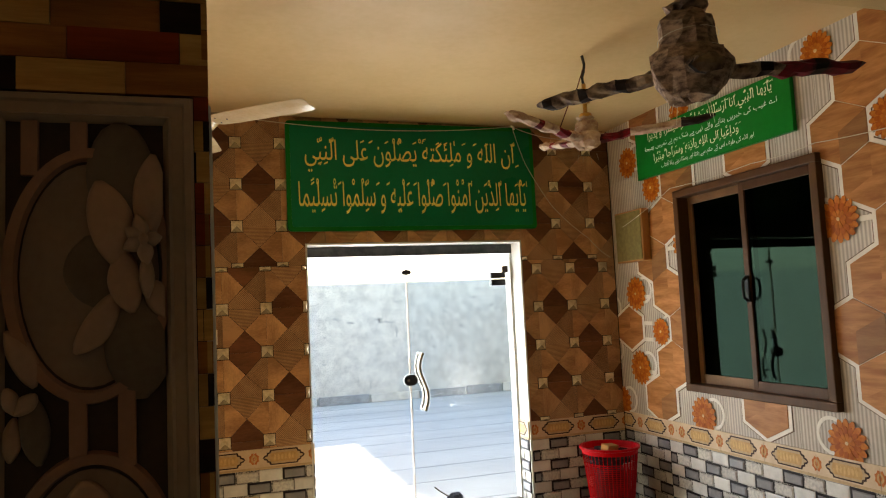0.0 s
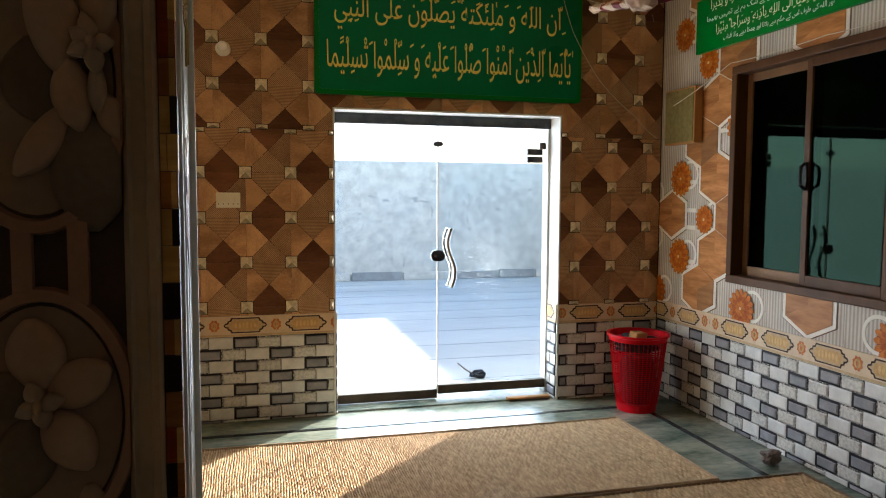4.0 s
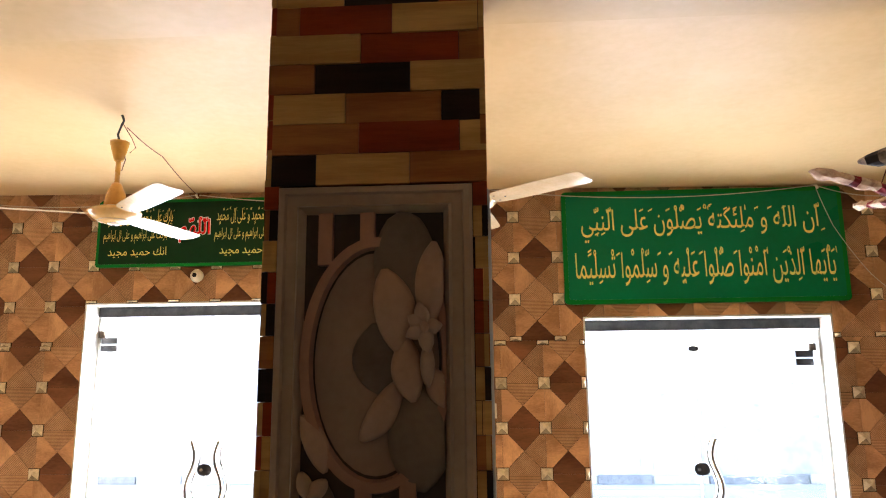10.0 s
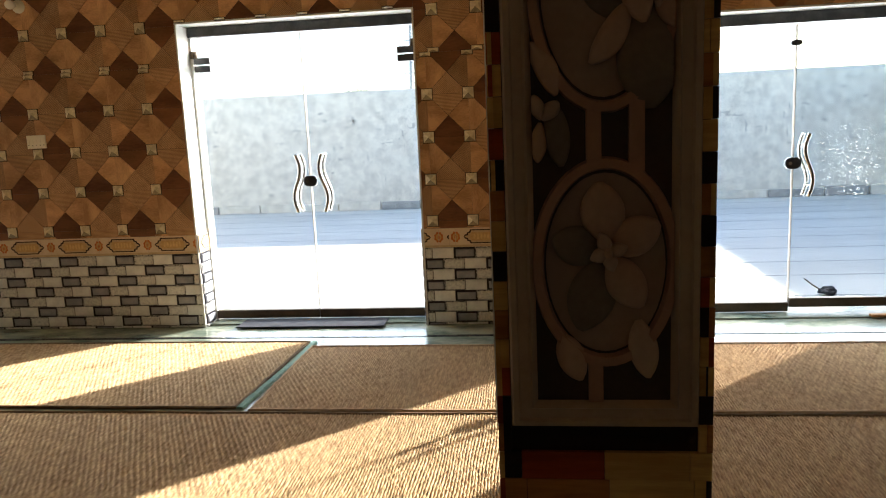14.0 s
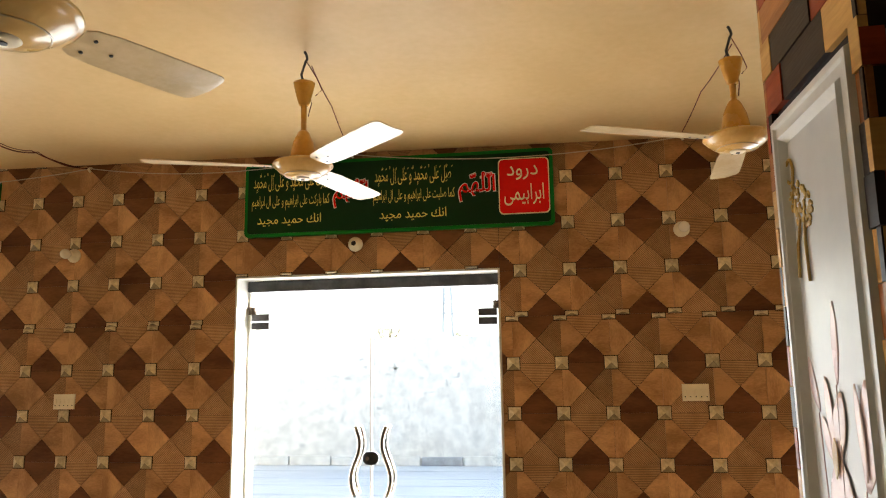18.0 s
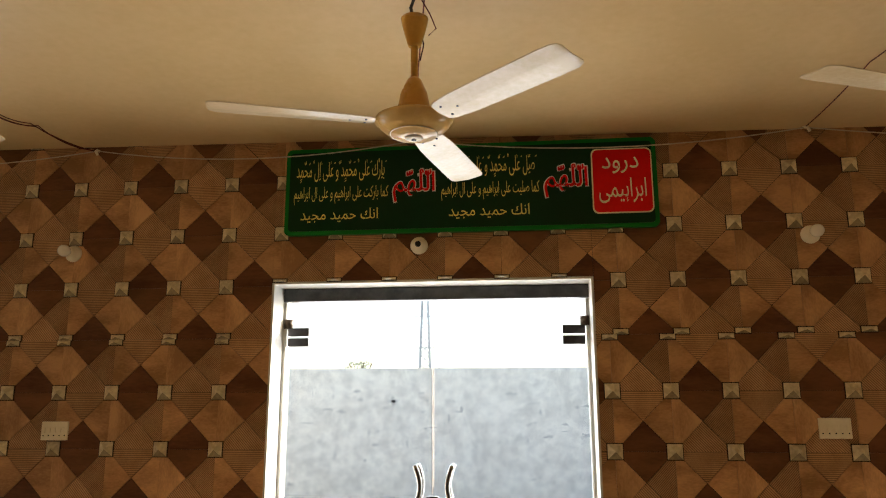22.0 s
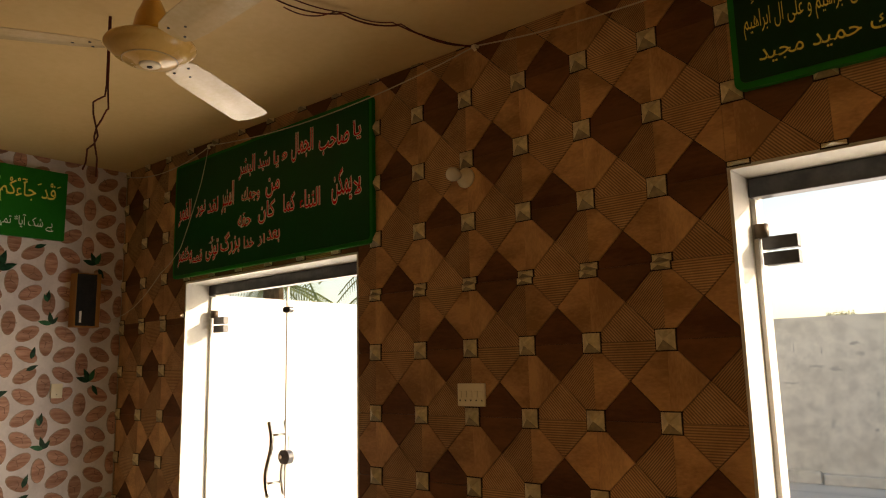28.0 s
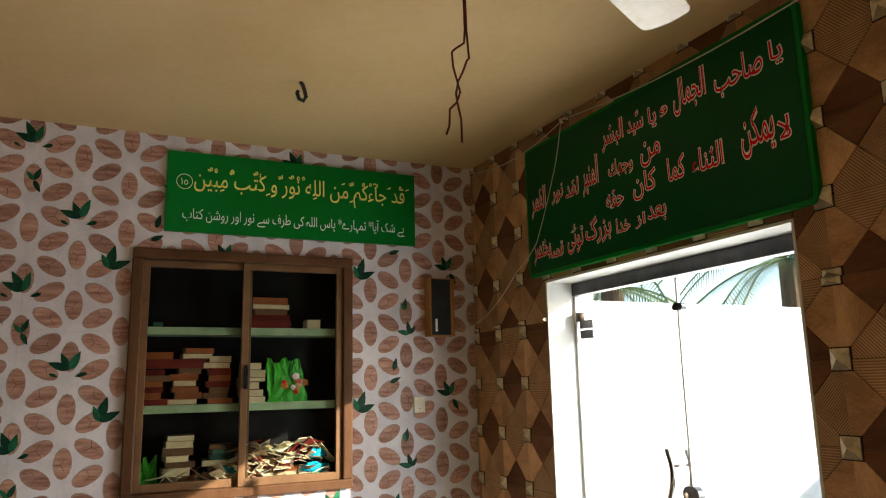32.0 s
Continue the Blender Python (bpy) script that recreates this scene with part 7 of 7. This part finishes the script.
def on_rects(space, name, outlines, rects, mats):
    """A printed motif of several convex pieces, cut where the wall is cut; one object."""
    b = bmesh.new()
    count = 0
    for pts, t, mi, at in outlines:
        for x0, x1, z0, z1 in rects:
            q = clip(pts, x0, x1, z0, z1)
            if len(q) > 2:
                prism(b, q, t, mi, at=at)
                count += 1
    if count:
        lay(space, name, 0, 0, None, lambda: b, mats)
    else:
        b.free()


def teardrop(cx, cz, r, w, angle):
    """A petal: narrow at the heart, widest near its rounded tip."""
    side = [(0.06, 0.10), (0.45, 0.62), (0.70, 0.98), (0.84, 1.0), (0.95, 0.62)]
    pts = [(r * a, w * b) for a, b in side] + [(r, 0.0)] + [(r * a, -w * b) for a, b in side[::-1]]
    c, s = math.cos(radians(angle)), math.sin(radians(angle))
    return [(cx + x * c - y * s, cz + x * s + y * c) for x, y in pts][::-1]


AXIS = 3.55   # the pattern is laid as a mirror pair about this line
HEXES = [(2.515, 2.892), (2.69, 2.638), (2.866, 2.385), (2.688, 2.130), (2.515, 1.873), (2.69, 1.624), (2.868, 1.370), (2.693, 1.115), (2.518, 0.862)]
BLOOMS = [(2.285, 2.632, 0.120), (2.570, 2.392, 0.110), (2.270, 2.124, 0.125), (2.908, 1.944, 0.125), (2.280, 1.627, 0.130), (2.570, 1.345, 0.100), (2.280, 1.072, 0.130), (2.982, 0.800, 0.125), (2.955, 2.849, 0.110), (1.990, 0.792, 0.130), (1.85, 1.50, 0.115), (1.85, 1.18, 0.115)]
STRAPS = [(2.10, 2.38, 2.46), (1.60, 2.37, 2.47), (1.405, 2.35, 2.46), (1.285, 2.35, 2.46), (1.045, 2.37, 2.47), (1.93, 2.70, 2.79)]
WOODS = (["hex_wood", "hex_wood2", "hex_wood3"], ["hex_wood2", "hex_wood", "hex_wood2"])


def flat_hex(cu, cz, w, h):
    """A hexagon standing on a corner: half-width w, half-height h."""
    return [(cu + w, cz - h / 2), (cu + w, cz + h / 2), (cu, cz + h), (cu - w, cz + h / 2), (cu - w, cz - h / 2), (cu, cz - h)]


def hexagon_tile(y, z, w, h, rim, order):
    cu = -y
    outs = [(flat_hex(cu, z, w + rim + 0.007, h + rim + 0.007), 0.0006 + 0.00012 * order, 4, -0.006), (flat_hex(cu, z, w + rim, h + rim), 0.0030 + 0.00022 * order, 0, -0.006)]
    hp = flat_hex(cu, z, w - 0.0012, h - 0.0012)
    lead = 0 if order % 2 else 1
    for q in range(3):
        a = (2 * q + lead) % 6
        outs.append(([(cu, z), hp[a], hp[(a + 1) % 6], hp[(a + 2) % 6]], 0.0056 + 0.00035 * order, 1 + q, -0.006))
    on_rects(AT_E, "hexagon_tile", outs, EAST_RECTS, [M["hex_rim"], *[M[n] for n in WOODS[order % 2]], M["rim_shadow"]])


def flower_tile(y, z, r, side):
    cu, outs = -y, []
    for layer, (rr, n, off) in enumerate(((r, 16, 0), (r * 0.70, 13, 11), (r * 0.40, 9, 5))):
        for q in range(n):
            outs.append((teardrop(cu, z, rr, rr * 2.05 / n, off + 360 * q / n), 0.0022 + 0.0014 * layer + 0.0003 * (q % 2), 3 if layer == 1 else 0, -0.0124))
    outs.append(([(cu + 0.010 * math.cos(q * 0.7854), z + 0.010 * math.sin(q * 0.7854)) for q in range(8)], 0.0075, 1, -0.0124))
    outs.append(([(cu + r * 0.86 * math.cos(q * 0.3927), z + r * 0.86 * math.sin(q * 0.3927)) for q in range(16)], 0.0012, 2, -0.0124))
    on_rects(AT_E, "flower_tile", outs, EAST_RECTS, [M["petal"], M["petal_heart"], M["petal_deep"], M["petal_mid"]])
    loop = []
    for q in range(20):
        t0, t1 = q * math.pi / 10, (q + 1) * math.pi / 10
        lu, lz, ra, rb2 = cu - side * 0.10, z + 0.025, 0.102, 0.082
        loop.append(([(lu + ra * math.cos(t0), lz + ra * math.sin(t0)), (lu + ra * math.cos(t1), lz + ra * math.sin(t1)), (lu + rb2 * math.cos(t1), lz + rb2 * math.sin(t1)), (lu + rb2 * math.cos(t0), lz + rb2 * math.sin(t0))], 0.0023, 0, -0.006))
    on_rects(AT_E, "loop_moulding", loop, EAST_RECTS, [M["hex_rim"]])


for side in (1, -1):
    for order, (y, z) in enumerate(HEXES):
        hexagon_tile(AXIS + side * (y - AXIS), z, 0.176, 0.168, 0.024, order)
    hexagon_tile(AXIS + side * (2.170 - AXIS), 1.370, 0.166, 0.164, 0.024, 3)
    for y, z, r0 in BLOOMS:
        flower_tile(AXIS + side * (y - AXIS), z, r0, side)
    for z, y0, y1 in STRAPS:
        u0, u1 = sorted((-(AXIS + side * (y0 - AXIS)), -(AXIS + side * (y1 - AXIS))))
        on_rects(AT_E, "strap_moulding", [([(u0, z - 0.014), (u1, z - 0.014), (u1, z + 0.014), (u0, z + 0.014)], 0.0021, 0, -0.006)], EAST_RECTS, [M["hex_rim"]])
for z in (0.905, 2.43):
    hexagon_tile(AXIS, z, 0.176, 0.168, 0.024, 5)
hexagon_tile(1.45, 1.370, 0.166, 0.164, 0.024, 4)

# west wall: white lattice with oval wood insets and leaf sprigs
WEST_RECTS = [(1.2, CAB[0], 0.708, TOP - 0.006), (CAB[1], N - 0.001, 0.708, TOP - 0.006), (CAB[0], CAB[1], 0.708, CAB[2]), (CAB[0], CAB[1], CAB[3], TOP - 0.006)]
for x0, x1, z0, z1 in WEST_RECTS:
    u = 1.2
    while u < N:
        z = 0.715
        while z < TOP:
            a, b, c, d = max(u, x0), min(u + 0.3, x1), max(z, z0), min(z + 0.6, z1)
            if b - a > 0.004 and d - c > 0.004:
                lay(AT_W, "lattice_tile", a, c, None, lambda: boxes((0.0003, b - a - 0.0003, -0.008, 0, 0.0003, d - c - 0.0003)), M["lattice"])
            z += 0.6
        u += 0.3


def oval_pts(cx, cz, a, b, ang, n=14):
    c, s = math.cos(radians(ang)), math.sin(radians(ang))
    return [(cx + a * math.cos(t) * c - b * math.sin(t) * s, cz + a * math.cos(t) * s + b * math.sin(t) * c) for t in (2 * math.pi * k / n for k in range(n))]


rl = random.Random(17)


def creases(cx, cz, rl):
    """Fine dark joint lines that meet inside some of the ovals."""
    if rl.random() < 0.15:
        return []
    cx, cz, a0 = cx + rl.uniform(-0.015, 0.015), cz + rl.uniform(-0.012, 0.012), rl.uniform(0, 120)
    out = []
    for k in range(3):
        a = radians(a0 + 120 * k)
        c, s = math.cos(a), math.sin(a)
        out.append(([(cx - s * 0.0012, cz + c * 0.0012), (cx + s * 0.0012, cz - c * 0.0012), (cx + c * 0.038 + s * 0.0012, cz + s * 0.038 - c * 0.0012), (cx + c * 0.038 - s * 0.0012, cz + s * 0.038 + c * 0.0012)], 0.0006 + 0.0002 * k, 2, -0.0102))
    return out


COL, CROSS = 0.2433, 0.2785   # pitch of the columns and of the upright ovals in one
for i in range(-5, 12):
    for j in range(-4, 7):
        nx, nz = 2.405 + COL * i, 1.64 + CROSS * j + (CROSS / 2 if i % 2 else 0.0)
        for ang, dx, dz in ((90, 0, 0), (31, COL / 2, -CROSS / 4), (-32, COL / 2, CROSS / 4)):
            cu, cz = nx + dx, nz + dz
            if cz < 0.66 or cz > TOP + 0.05 or cu < 1.15 or cu > N + 0.06:
                continue
            la, wb = 0.082, 0.045
            on_rects(AT_W, "oval_inset", [(oval_pts(cu, cz, la, wb, ang), 0.001, 0, -0.008), (oval_pts(cu + 0.002, cz - 0.002, la - 0.005, wb - 0.004, ang), 0.0012, 1, -0.009), *creases(cu, cz, rl)], WEST_RECTS, [M["oval_rim"], M["oval"], M["oval_crease"]])
# leaf sprigs of one repeat, six columns wide and three ovals high: foot, then angle and length of each leaf
SPRIGS = [
    (2.405, 2.126, ((117, 0.115), (75, 0.100), (157, 0.105))), (2.410, 1.905, ((66, 0.075), (132, 0.060), (-62, 0.070))), (2.650, 1.710, ((118, 0.095), (66, 0.110), (162, 0.105))),
    (2.490, 2.116, ((200, 0.055),)), (2.738, 1.692, ((200, 0.060),)), (2.552, 2.525, ((-25, 0.045),)), (2.298, 2.946, ((-25, 0.040),)),
    (2.808, 2.268, ((74, 0.130), (112, 0.085), (24, 0.115))), (3.020, 2.440, ((22, 0.075),)), (3.045, 1.680, ((72, 0.085),)),
    (3.160, 1.917, ((104, 0.085), (166, 0.085), (52, 0.068))), (3.125, 2.070, ((82, 0.080), (112, 0.055))), (3.440, 2.357, ((118, 0.095), (74, 0.090), (162, 0.095))), (3.460, 2.330, ((-62, 0.080),))]
for i in range(-1, 2):
    for j in range(-3, 3):
        for su, sz, leaves in SPRIGS:
            cu, cz = su + 6 * COL * i, sz + 3 * CROSS * j
            if cu < 1.25 or cu > N - 0.03 or cz < 0.72 or cz > TOP:
                continue
            sprig = [(petal_pts(cu, cz, ln * rl.uniform(1.0, 1.1), ln * 0.40, aa + rl.uniform(-4, 4), 6), 0.0012 + 0.0005 * q, q % 2, -0.0105) for q, (aa, ln) in enumerate(leaves)]
            on_rects(AT_W, "leaf_sprig", sprig, WEST_RECTS, [M["leaf"], M["leaf_light"]])
